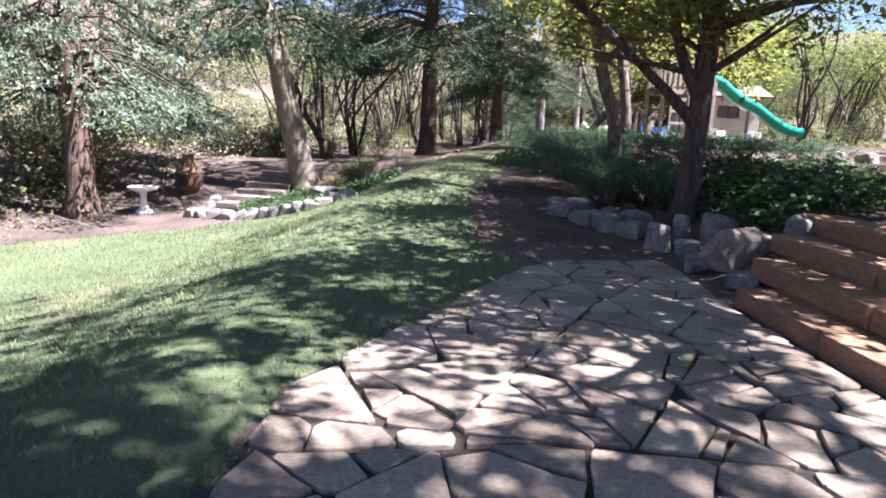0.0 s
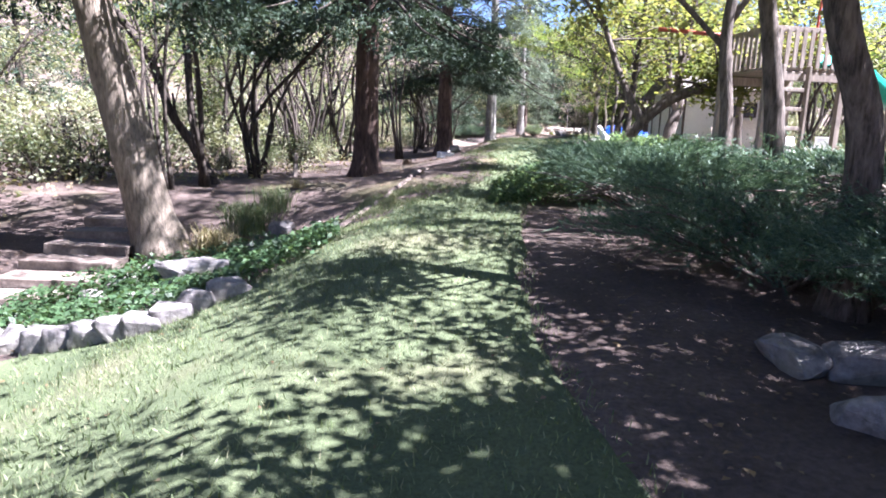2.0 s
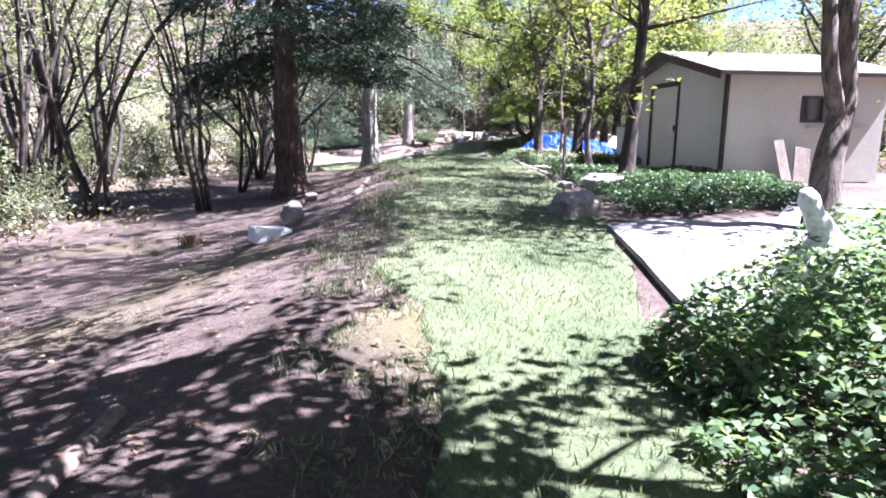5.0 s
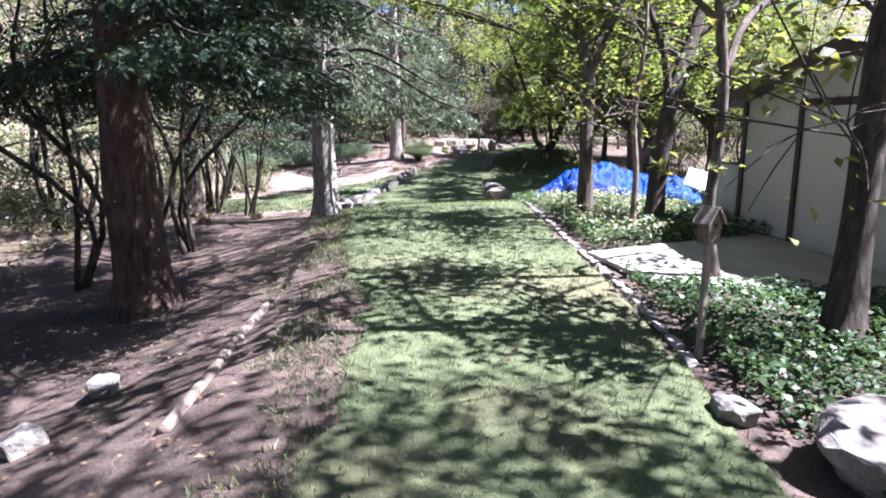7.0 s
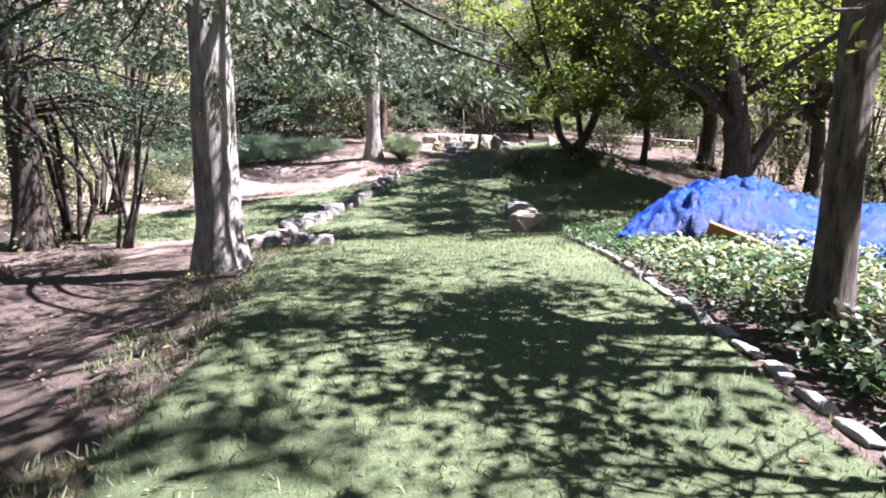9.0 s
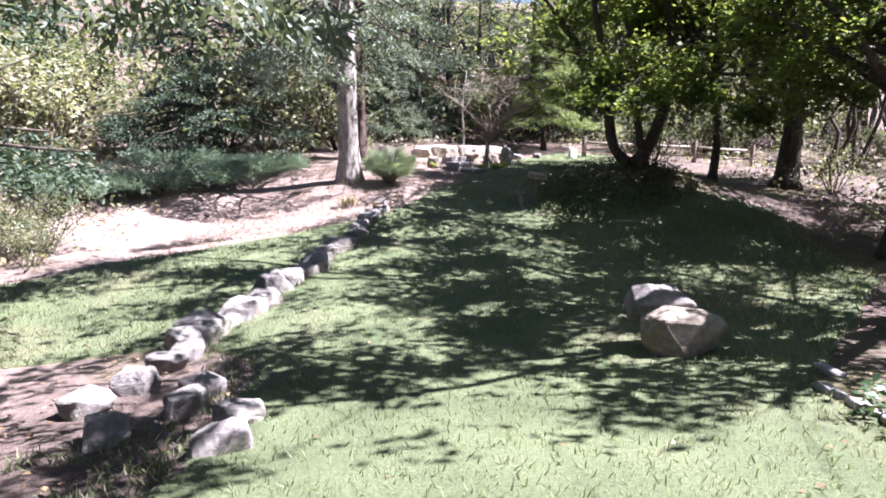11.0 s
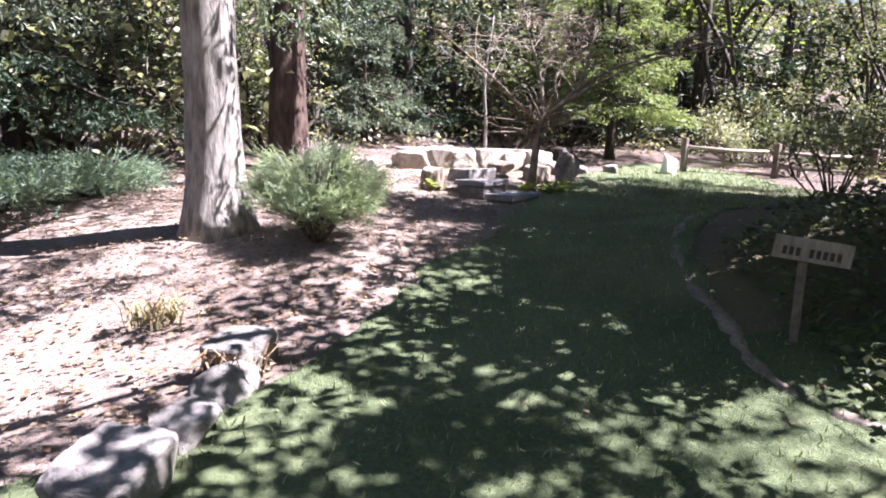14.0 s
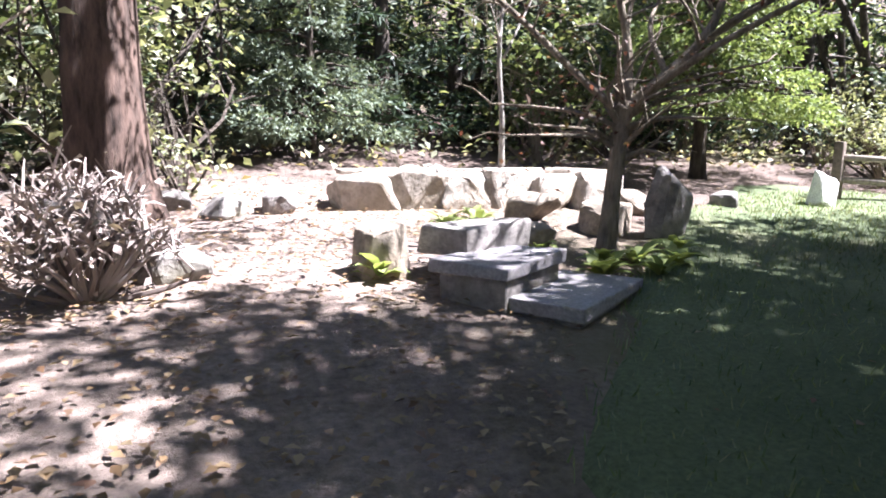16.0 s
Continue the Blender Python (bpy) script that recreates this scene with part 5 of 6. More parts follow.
def prism(pts, depth, axis="x"):
    bm = bmesh.new()
    a = [bm.verts.new((0, y, z)) for y, z in pts]
    b = [bm.verts.new((depth, y, z)) for y, z in pts]
    bm.faces.new(a)
    bm.faces.new(b[::-1])
    for i in range(len(pts)):
        j = (i + 1) % len(pts)
        bm.faces.new((a[j], a[i], b[i], b[j]))
    bmesh.ops.recalc_face_normals(bm, faces=bm.faces)
    return bm


DL, DW = 1.43, 1.5
part("wall", prism([(0, -0.1), (0, HT), (-DL, HT + (AP - HT) * DL / (WD / 2)), (-DL, -0.1)], 0.1), PAINT, shed)
part("wall", prism([(-DL, 2.05), (-DL, HT + (AP - HT) * DL / (WD / 2)), (-WD / 2, AP), (-DL - DW, HT + (AP - HT) * (WD - DL - DW) / (WD / 2)), (-DL - DW, 2.05)], 0.1), PAINT, shed)
part("wall", prism([(-DL - DW, -0.1), (-DL - DW, HT + (AP - HT) * (WD - DL - DW) / (WD / 2)), (-WD, HT), (-WD, -0.1)], 0.1), PAINT, shed)
part("wall", prism([(0, -0.1), (0, HT), (-WD / 2, AP), (-WD, HT), (-WD, -0.1)], 0.1), PAINT, shed).location = (LN - 0.1, 0, 0)
part("wall", block((LN - 0.2, 0.1, HT + 0.1), (LN / 2, -0.05, HT / 2 - 0.05), 0), PAINT, shed)
# side wall with a window opening
WX, WW, WZ, WH = 2.1, 0.95, 1.13, 0.53
for sx, cx, sz, cz in ((WX - WW / 2 - 0.1, (WX - WW / 2 + 0.1) / 2, HT + 0.1, HT / 2 - 0.05), (LN - 0.1 - WX - WW / 2, (LN - 0.1 + WX + WW / 2) / 2, HT + 0.1, HT / 2 - 0.05), (WW, WX, WZ + 0.1, WZ / 2 - 0.05), (WW, WX, HT - WZ - WH, (HT + WZ + WH) / 2)):
    part("wall", block((sx, 0.1, sz), (cx, -WD + 0.05, cz), 0), PAINT, shed)
win = part("window", merge(block((WW, 0.05, 0.05), (WX, -WD, WZ + 0.02), 0.005), block((WW, 0.05, 0.05), (WX, -WD, WZ + WH - 0.02), 0.005), block((0.05, 0.05, WH), (WX - WW / 2 + 0.02, -WD, WZ + WH / 2), 0.005), block((0.05, 0.05, WH), (WX + WW / 2 - 0.02, -WD, WZ + WH / 2), 0.005), block((0.04, 0.05, WH), (WX, -WD, WZ + WH / 2), 0.005)), TRIM, shed, "dark window frame")
for s in (-1, 1):
    part("pane", block((WW / 2 - 0.05, 0.012, WH - 0.07), (WX + s * WW / 4, -WD + 0.02, WZ + WH / 2), 0), GLASS_M, win)
part("ledge", block((1.25, 0.14, 0.03), (WX + 0.3, -WD - 0.05, 1.02), 0.005), PAINT, shed, "narrow shelf below the window")
door = part("door", block((0.05, DW - 0.06, 2.0), (0.045, -DL - DW / 2, 1.0), 0.006), PAINT, shed, "closed cream door")
part("door_handle", block((0.04, 0.03, 0.14), (0.0, -DL - DW + 0.16, 1.0), 0.008), METAL, door)
for name, size, at in (("door_trim", (0.03, 0.09, 2.1), (-0.012, -DL, 1.03)), ("door_trim", (0.03, 0.09, 2.1), (-0.012, -DL - DW, 1.03)), ("door_trim", (0.03, DW - 0.1, 0.09), (-0.012, -DL - DW / 2, 2.06)),
                       ("corner_trim", (0.06, 0.1, HT), (-0.01, -0.03, HT / 2)), ("corner_trim", (0.07, 0.1, HT), (-0.01, -WD + 0.03, HT / 2)), ("base_trim", (0.04, DL - 0.1, 0.05), (-0.008, -DL / 2, 0.02))):
    part(name, block(size, at, 0.006), TRIM, shed, "dark brown trim board")
OV, TH = 0.38, 0.07
slope = math.atan2(AP - HT, WD / 2)
for s in (-1, 1):
    ln = (WD / 2 + OV) / math.cos(slope)
    y = -WD / 2 + s * (WD / 4 + OV / 2)
    z = AP + 0.05 - (WD / 4 + OV / 2) * math.tan(slope)
    roof = part("roof", block((LN + 2 * OV, ln, TH), (LN / 2, y, z), 0.01, (-math.degrees(slope) * s, 0, 0)), ROOF, shed)
    part("fascia", block((0.04, ln + 0.02, 0.17), (-OV - 0.02, y, z - 0.03), 0.006, (-math.degrees(slope) * s, 0, 0)), TRIM, roof, "dark brown barge board")
    for k in range(9):
        d = (k + 0.5) / 9 * (WD / 2 + OV)
        part("shingle_course", block((LN + 2 * OV + 0.01, ln / 9 + 0.03, 0.016), (LN / 2, -WD / 2 + s * d, AP + 0.1 - d * math.tan(slope)), 0.004, (-math.degrees(slope) * s - 1.5 * s, 0, 0)), ROOF, roof)
panel = empty_thing("fence_panel", pose(*SH_P, 0, 0, SH_H - 4))
tagged(panel, "low cream board fence panel joined to the shed", "fence")
for k in range(6):
    part("board", block((0.03, 0.196, 1.12), (0.05, 0.17 + 0.2 * k, 0.5), 0.006), PAINT, panel)
part("rail", block((0.05, 1.22, 0.07), (0.09, 0.66, 0.9), 0.006), PAINT, panel)
part("cap", block((0.09, 1.24, 0.04), (0.05, 0.67, 1.08), 0.008), TRIM, panel, "dark cap rail")
lean_b = part("leaning_board", block((0.35, 0.04, 0.75), (12.9, 29.95, 1.75), 0.01, (-14, 8, -13)), TIMBER)
tagged(lean_b, "dark board leaning on the shed's side wall", "board")
lean_c = part("leaning_board", block((0.22, 0.03, 0.95), (12.5, 30.05, 1.82), 0.01, (-12, -10, -13)), WEATHERED)
tagged(lean_c, "grey weathered board leaning on the shed wall", "board")


# ---- concrete paths ----
def slab_path(name, label, outline, mat, thick=0.06):
    """A slab that follows the ground: an outline of left and right points in step."""
    v, f = [], []
    fine = []
    for (p, q), (r, t) in zip(outline, outline[1:]):
        for i in range(6):
            u = i / 6
            fine.append(((p[0] + (r[0] - p[0]) * u, p[1] + (r[1] - p[1]) * u), (q[0] + (t[0] - q[0]) * u, q[1] + (t[1] - q[1]) * u)))
    outline = fine + outline[-1:]
    n = len(outline)
    for (ax, ay), (bx, by) in outline:
        for k in range(7):
            x, y = ax + (bx - ax) * k / 6, ay + (by - ay) * k / 6
            v.append((x, y, ground_z(x, y) + (0.016 if 0 < k < 6 else 0.004)))
    for j in range(n - 1):
        for k in range(6):
            f.append((j * 7 + k, j * 7 + k + 1, (j + 1) * 7 + k + 1, (j + 1) * 7 + k))
    me = mesh_of(name, v, f, mat)
    ob = new(name, me)
    s = ob.modifiers.new("thick", "SOLIDIFY")
    s.thickness, s.offset = thick, -1
    return tagged(ob, label, "path", kind="structure")


slab_path("pavement_1", "grey concrete path crossing to the shed", [((4.7, 23.3), (6.0, 26.4)), ((5.4, 23.4), (6.6, 26.5)), ((6.4, 23.6), (7.4, 26.3)), ((7.6, 24.2), (8.6, 26.4)), ((9.0, 24.7), (9.6, 27.2)), ((10.4, 25.6), (10.5, 28.4)), ((11.6, 27.0), (11.4, 29.6))], BLUESTONE)
slab_path("pavement_2", "pale concrete apron before the shed door", [((8.85, 32.75), (9.1, 34.45)), ((9.8, 32.2), (10.2, 34.55)), ((10.8, 31.6), (11.3, 34.6)), ((11.5, 30.9), (12.45, 34.9))], CONCRETE)


# ---- blue tarp over a woodpile ----
def tarp_mesh():
    v, f, nx, ny = [], [], 130, 76
    for j in range(ny + 1):
        for i in range(nx + 1):
            u, w = i / nx, j / ny
            x, y = (u - 0.5) * 3.7, (w - 0.5) * 2.1
            e = min(1, min(u, 1 - u) * 6) * min(1, min(w, 1 - w) * 4.5)
            h = 0.5 + 0.17 * math.sin(u * 5 + 0.4) + 0.2 * u
            z = h * (e ** 0.6) * (0.85 + 0.3 * noise.noise((x * 1.1, y * 1.1, 8))) + 0.16 * abs(noise.noise((x * 2.1 + y, y * 1.6, 1))) * e + 0.15 * (0.5 - abs(noise.noise((x * 3 + y * 1.5, y * 3, 2)))) + 0.12 * abs(noise.noise((x * 6 + y * 2, y * 5, 4))) + 0.06 * abs(noise.noise((x * 13, y * 11, 3)))
            v.append((x + 0.06 * noise.noise((x * 3, y * 3, 9)), y + 0.1 * noise.noise((x * 2, y, 5)), z + 0.02))
    for j in range(ny):
        for i in range(nx):
            f.append((j * (nx + 1) + i, j * (nx + 1) + i + 1, (j + 1) * (nx + 1) + i + 1, (j + 1) * (nx + 1) + i))
    return mesh_of("tarp", v, f, TARP, True)


tarp = new("tarp", tarp_mesh())
tarp.matrix_world = pose(13.35, 39.85, ground_z(13.3, 39.8), 0, 0, -50)
tagged(tarp, "crumpled bright blue tarpaulin over a woodpile", "tarp")
sheet2 = part("plastic_sheet", block((0.75, 0.9, 0.05), (14.45, 38.45, 2.0), 0.02, (22, 18, -40), 0.03, rr), WHITE)
tagged(sheet2, "white plastic sheet lying on the blue tarpaulin", "sheet")
plank = part("plank", block((0.62, 0.06, 0.2), (12.25, 39.55, ground_z(12.15, 39.6) + 0.22), 0.008, (12, 18, -50)), ORANGE)
tagged(plank, "orange-brown plank leaning on the tarped pile", "plank")

# ---- play tower with slide ----
tower = empty_thing("play_tower")
tagged(tower, "weathered wooden play tower with picket railing and ladder", "playset")
X0, X1, Y0, Y1, FZ = 6.4, 7.85, 18.5, 19.9, 3.02
gz = ground_z(7.4, 19.2)
for x in (X0, X1):
    for y in (Y0, Y1):
        part("post", block((0.1, 0.1, FZ + 0.72 - gz + 0.2), (x, y, (FZ + 0.72 + gz - 0.2) / 2), 0.01), WEATHERED, tower)
for k in range(9):
    part("floor_board", block((0.155, Y1 - Y0 + 0.1, 0.035), (X0 + 0.03 + 0.17 * k, (Y0 + Y1) / 2, FZ), 0.005), WEATHERED, tower)
for y in (Y0, Y1):
    part("rail", block((X1 - X0, 0.05, 0.09), ((X0 + X1) / 2, y - 0.03, FZ + 0.66), 0.008), WEATHERED, tower)
    part("joist", block((X1 - X0, 0.05, 0.16), ((X0 + X1) / 2, y - 0.03, FZ - 0.12), 0.008), WEATHERED, tower)
    for k in range(9):
        part("picket", block((0.075, 0.025, 0.64), (X0 + 0.13 + 0.15 * k, y - 0.065, FZ + 0.34), 0.005), WEATHERED, tower)
for k in range(8):
    part("picket", block((0.025, 0.075, 0.64), (X0 - 0.06, Y0 + 0.17 + 0.15 * k, FZ + 0.34), 0.005), WEATHERED, tower)
part("rail", block((0.05, Y1 - Y0, 0.09), (X0 - 0.03, (Y0 + Y1) / 2, FZ + 0.66), 0.008), WEATHERED, tower)
for k in range(5):
    part("rung", block((0.5, 0.05, 0.07), (X0 + 0.45, Y0 - 0.12, gz + 0.3 + 0.33 * k), 0.01), WEATHERED, tower)
for x in (X0 + 0.2, X0 + 0.7):
    part("ladder_side", block((0.05, 0.09, FZ - gz + 0.1), (x, Y0 - 0.12, (FZ + gz) / 2), 0.01), WEATHERED, tower)
v, f = tube([(5.2, 20.3, 3.86), (6.0, 20.1, 3.8), (6.75, 19.9, 3.74)], [0.04] * 3, 10)
under(new("swing_beam", mesh_of("swing_beam", v, f, REDPIPE, True)), tower, "red painted steel swing beam")
v, f = tube(smooth_line([(X1 - 0.62, Y0, FZ + 0.5), (X1 - 0.6, Y0, FZ + 1.12), (X1 - 0.52, Y0, FZ + 1.2), (X1 - 0.1, Y0, FZ + 1.16), (X1 - 0.02, Y0, FZ + 1.08), (X1, Y0, FZ + 0.1)], 5), [0.022] * 26, 8)
under(new("hand_rail", mesh_of("hand_rail", v, f, REDPIPE, True)), tower, "red painted steel rail")
slide = empty_thing("slide")
tagged(slide, "bright green wavy plastic slide beside the tower", "slide")
line = smooth_line([(7.75, 18.75, 3.16), (8.05, 18.7, 3.1), (8.65, 18.65, 2.66), (9.15, 18.6, 2.42), (9.7, 18.6, 2.05), (10.15, 18.6, 1.85), (10.5, 18.6, 1.8)], 6)
v, f = [], []
for i, p in enumerate(line):
    for dy, dz in ((-0.29, 0.2), (-0.27, 0.21), (-0.2, 0.02), (0, 0.0), (0.2, 0.02), (0.27, 0.21), (0.29, 0.2), (0.24, -0.04), (0, -0.05), (-0.24, -0.04)):
        v.append((p.x, p.y + dy, p.z + dz))
for i in range(len(line) - 1):
    for k in range(10):
        q = (k + 1) % 10
        f.append((i * 10 + k, i * 10 + q, (i + 1) * 10 + q, (i + 1) * 10 + k))
under(new("chute", mesh_of("chute", v, f, SLIDE, True)), slide)
for x, z in ((8.95, 2.45), (10.2, 1.82)):
    g = ground_z(x, 18.6)
    part("support", block((0.07, 0.07, max(0.2, z - g + 0.1)), (x, 18.6, (z + g) / 2 - 0.05), 0.01), WEATHERED, slide)
for k, (x, y, sx) in enumerate([(9.0, 20.6, 0.8), (9.9, 20.3, 0.7), (10.8, 20.4, 0.9), (11.7, 20.2, 0.8), (12.5, 19.9, 0.9), (13.3, 19.6, 0.8), (14.1, 19.2, 0.8)]):
    rock("grey stone of the low wall behind the slide", x, y, (sx, 0.5, 0.5), 140 + k, 20 * k, 0.2, group="slide wall stones")


def garden_chair(x, y, turn):
    ch = empty_thing("garden_chair", pose(*on_ground(x, y), 0, 0, turn))
    tagged(ch, "white plastic garden chair standing near the slide", "chair", "white garden chairs")
    part("seat", block((0.48, 0.46, 0.04), (0, 0, 0.42), 0.015), WHITE, ch)
    part("backrest", block((0.46, 0.04, 0.46), (0, 0.24, 0.68), 0.015, (-10, 0, 0)), WHITE, ch)
    for sx in (-1, 1):
        part("armrest", block((0.05, 0.46, 0.03), (sx * 0.25, 0.02, 0.64), 0.01), WHITE, ch)
        for sy in (-1, 1):
            part("leg", block((0.045, 0.045, 0.64 if sy < 0 else 0.42), (sx * 0.23, sy * 0.2, 0.32 if sy < 0 else 0.21), 0.01), WHITE, ch)


garden_chair(10.1, 22.3, 30)
garden_chair(11.3, 23.0, -40)
tub = empty_thing("toy_bin", pose(*on_ground(8.6, 21.2), 0, 0, 20))
tagged(tub, "turquoise plastic toy bin on the ground by the tower", "bin")
part("body", block((0.45, 0.4, 0.42), (0, 0, 0.21), 0.05), SLIDE, tub)
part("rim", block((0.5, 0.45, 0.05), (0, 0, 0.42), 0.02), SLIDE, tub)

# ---- slab steps and stone wall at the end of the lawn ----
end_steps = empty_thing("slab_steps")
tagged(end_steps, "grey stone slab steps with rough risers at the lawn's end", "steps")
for x, y, z, sx, sy, h in ((16.33, 57.8, 1.80, 1.0, 0.56, 0.075), (15.95, 58.02, 1.98, 0.78, 0.52, 0.075)):
    part("tread", block((sx, sy, h), (x, y, z - h / 2), 0.012, (0, 0, 34), 0.012, rr), BLUESTONE, end_steps)
    part("riser", block((sx - 0.08, sy - 0.08, 0.24), (x, y, z - h - 0.12), 0.02, (0, 0, 34), 0.012, rr), GREYROCK, end_steps)
part("tread", block((0.75, 0.42, 0.2), (16.0, 58.5, 2.02), 0.03, (0, 0, 30), 0.02, rr), GREYROCK, end_steps)
W = "pale rough boulder of the retaining wall by the steps"
for k, (x, y, sx, sy, sz, up) in enumerate([(15.35, 58.6, 0.42, 0.4, 0.5, 0), (17.8, 59.5, 0.75, 0.5, 0.42, 0), (16.75, 59.1, 0.55, 0.4, 0.3, 0), (17.3, 60.0, 0.6, 0.45, 0.4, 0), (18.7, 60.3, 0.6, 0.5, 0.35, 0)]):
    rock(W, x, y, (sx, sy, sz), 160 + k, 37 * k, 0.25, TANROCK, 0.9, group="wall boulders", up=up)
for k in range(6):
    cap = part("cap_stone", block((0.52, 0.4, 0.06), (15.9 + 0.5 * k, 61.15 - 0.06 * k, 2.37), 0.018, (0, 0, -6), 0.012, rr), PALEROCK)
    tagged(cap, "flat pale cap stone on the retaining wall", "stone", "cap stones")
    rock(W, 15.95 + 0.5 * k, 61.0 - 0.06 * k, (0.95, 0.55, 0.62 + 0.05 * (k % 2)), 180 + k, 5 * k - 10, 0.33, PALEROCK, 1.0, group="wall boulders")
rock("upright grey standing stone beside the plum tree", 18.25, 59.2, (0.52, 0.3, 0.95), 200, 15, 0.3, None, 0.9, 6)
rock("small white upright stone at the lawn's end", 21.5, 60.2, (0.36, 0.3, 0.62), 201, 0, 0.2, WHITE, 0.9)
for k, (x, y) in enumerate([(14.1, 58.8), (14.5, 60.9), (15.0, 61.0), (19.2, 60.3), (20.2, 60.4), (13.2, 61.3), (14.0, 61.4)]):
    rock("rough grey stone lying in mulch near the wall", x, y, (0.5, 0.4, 0.3), 210 + k, 50 * k, 0.3, group="loose stones")
fence = empty_thing("split_rail_fence")
tagged(fence, "weathered split-rail fence behind the lawn", "fence")
FP = [(22.3, 60.6), (24.0, 59.6), (25.8, 58.6), (27.6, 57.6)]
for x, y in FP:
    part("post", block((0.14, 0.12, 0.95), on_ground(x, y, 0.3), 0.02, (0, 0, 20), 0.01, rr), TIMBER, fence)
for (ax, ay), (bx, by) in zip(FP, FP[1:]):
    for up in (0.28, 0.58):
        v, f = tube([on_ground(ax, ay, up), ((ax + bx) / 2, (ay + by) / 2, (ground_z(ax, ay) + ground_z(bx, by)) / 2 + up - 0.03), on_ground(bx, by, up)], [0.045, 0.05, 0.045], 7, 0.2, up)
        under(new("rail", mesh_of("rail", v, f, WEATHERED, True)), fence)

# ---- birdhouse on a stake in the ivy ----
BHZ = 0.94
bh = empty_thing("birdhouse", pose(*on_ground(8.02, 31.0), 0, 0, 8))
tagged(bh, "small weathered wooden birdhouse with steep roof on a stake", "birdhouse")
part("stake", block((0.045, 0.045, BHZ + 0.2), (0, 0, BHZ / 2 - 0.1), 0.006), WEATHERED, bh)
body = bmesh.new()
for y in (-0.055, 0.055):
    body.faces.new([body.verts.new((x, y, BHZ + z)) for x, z in ((-0.06, 0), (0.06, 0), (0.07, 0.17), (0, 0.27), (-0.07, 0.17))])
body.verts.ensure_lookup_table()
for k in range(5):
    q = (k + 1) % 5
    body.faces.new((body.verts[k], body.verts[q], body.verts[5 + q], body.verts[5 + k]))
bmesh.ops.recalc_face_normals(body, faces=body.faces)
part("body", body, TIMBER, bh, "tan plank body")
for sx in (-1, 1):
    part("roof", block((0.16, 0.17, 0.014), (sx * 0.05, 0, BHZ + 0.225), 0.003, (0, sx * 55, 0)), WEATHERED, bh, "grey steep roof board")
# the hole is not cut: a dark disc paints the shade inside it
v, f = lathe([(0.0, 0.0), (0.02, 0.0), (0.02, 0.006), (0.0, 0.006)], 14)
hole = new("entrance_hole", mesh_of("entrance_hole", v, f, METAL))
hole.matrix_world = pose(0, -0.056, BHZ + 0.15, 90, 0, 0)
under(hole, bh, "dark disc standing in for the shaded entrance hole")


# ---- shrubs and ground cover ----
def juniper(label, x, y, r, h, seed, n=1500, mat=None, size=0.2, skew=(0, 0), strips=5, fan=0.42, lift=0.05, broad=0.3):
    """A spreading juniper: bent stems from the root and feathery sprays that rise outwards."""
    rng = np.random.default_rng(seed)
    heap, base, way = Heap(), [], []
    stems = 44
    for k in range(stems):
        a = 2 * math.pi * (k + rng.uniform(0, 1)) / stems
        ln = r * rng.uniform(0.55, 1.1)
        top = h * rng.uniform(0.55, 1.05) * (1.15 - 0.55 * ln / r)
        o = Vector((math.cos(a), math.sin(a), 0))
        s = Vector((skew[0], skew[1], 0)) * rng.uniform(0, 1)
        line = smooth_line([Vector((0, 0, -0.05)), o * ln * 0.3 + Vector((0, 0, top * 0.3)), o * ln * 0.7 + s * 0.6 + Vector((0, 0, top * 0.8)), o * ln + s + Vector((0, 0, top * rng.uniform(0.7, 1.0)))], 5)
        heap.add(tube(line, [0.03 * (1 - 0.85 * j / (len(line) - 1)) for j in range(len(line))], 5))
        cnt = n // stems
        la = np.array([tuple(p) for p in line])
        f = rng.uniform(0.2, 1, cnt) ** 0.6 * (len(line) - 1)
        i0 = np.minimum(f.astype(int), len(line) - 2)
        p = la[i0] + (la[i0 + 1] - la[i0]) * (f - i0)[:, None]
        sp = 0.19 * r ** 0.5
        p = p + rng.normal(size=(cnt, 3)) * np.array([sp * 0.5, sp * 0.5, sp * 0.3])
        base.append(p)
        way.append(np.array(o)[None] * 0.9 + rng.normal(size=(cnt, 3)) * 0.38 + np.array((0, 0, 0.3)))
    b, w = np.concatenate(base), unit(np.concatenate(way))
    b[:, 2] = np.maximum(b[:, 2], lift * (1 + rng.uniform(0, 0.5, len(b))))
    # each plume: an axis with short strips on either side, shorter towards the tip
    side = unit(np.cross(w, rng.normal(size=w.shape)))
    plume = size * rng.uniform(0.7, 1.3, (len(b), 1))
    q = [spray_quads(b, w, size * 0.9, size * 0.03, rng)]
    for j in range(strips):
        t = (j + 0.5) / strips
        for sgn in (-1, 1):
            q.append(spray_quads(b + w * plume * t, w * (0.7 + 0.4 * t) + side * sgn * 0.5 + rng.normal(size=w.shape) * 0.14, size * (fan - 0.45 * fan * t), size * fan * broad, rng))
    bush = empty_thing("juniper_bush")
    under(new("branchwork", mesh_of("branchwork", heap.v, heap.f, BARK_BROWN, True)), bush)
    under(new("foliage", quad_mesh("foliage", np.concatenate(q), mat or JUNIPER)), bush)
    bush.matrix_world = pose(x, y, ground_z(x, y), 0, 0, 0)
    return tagged(bush, label, "shrub", "junipers")


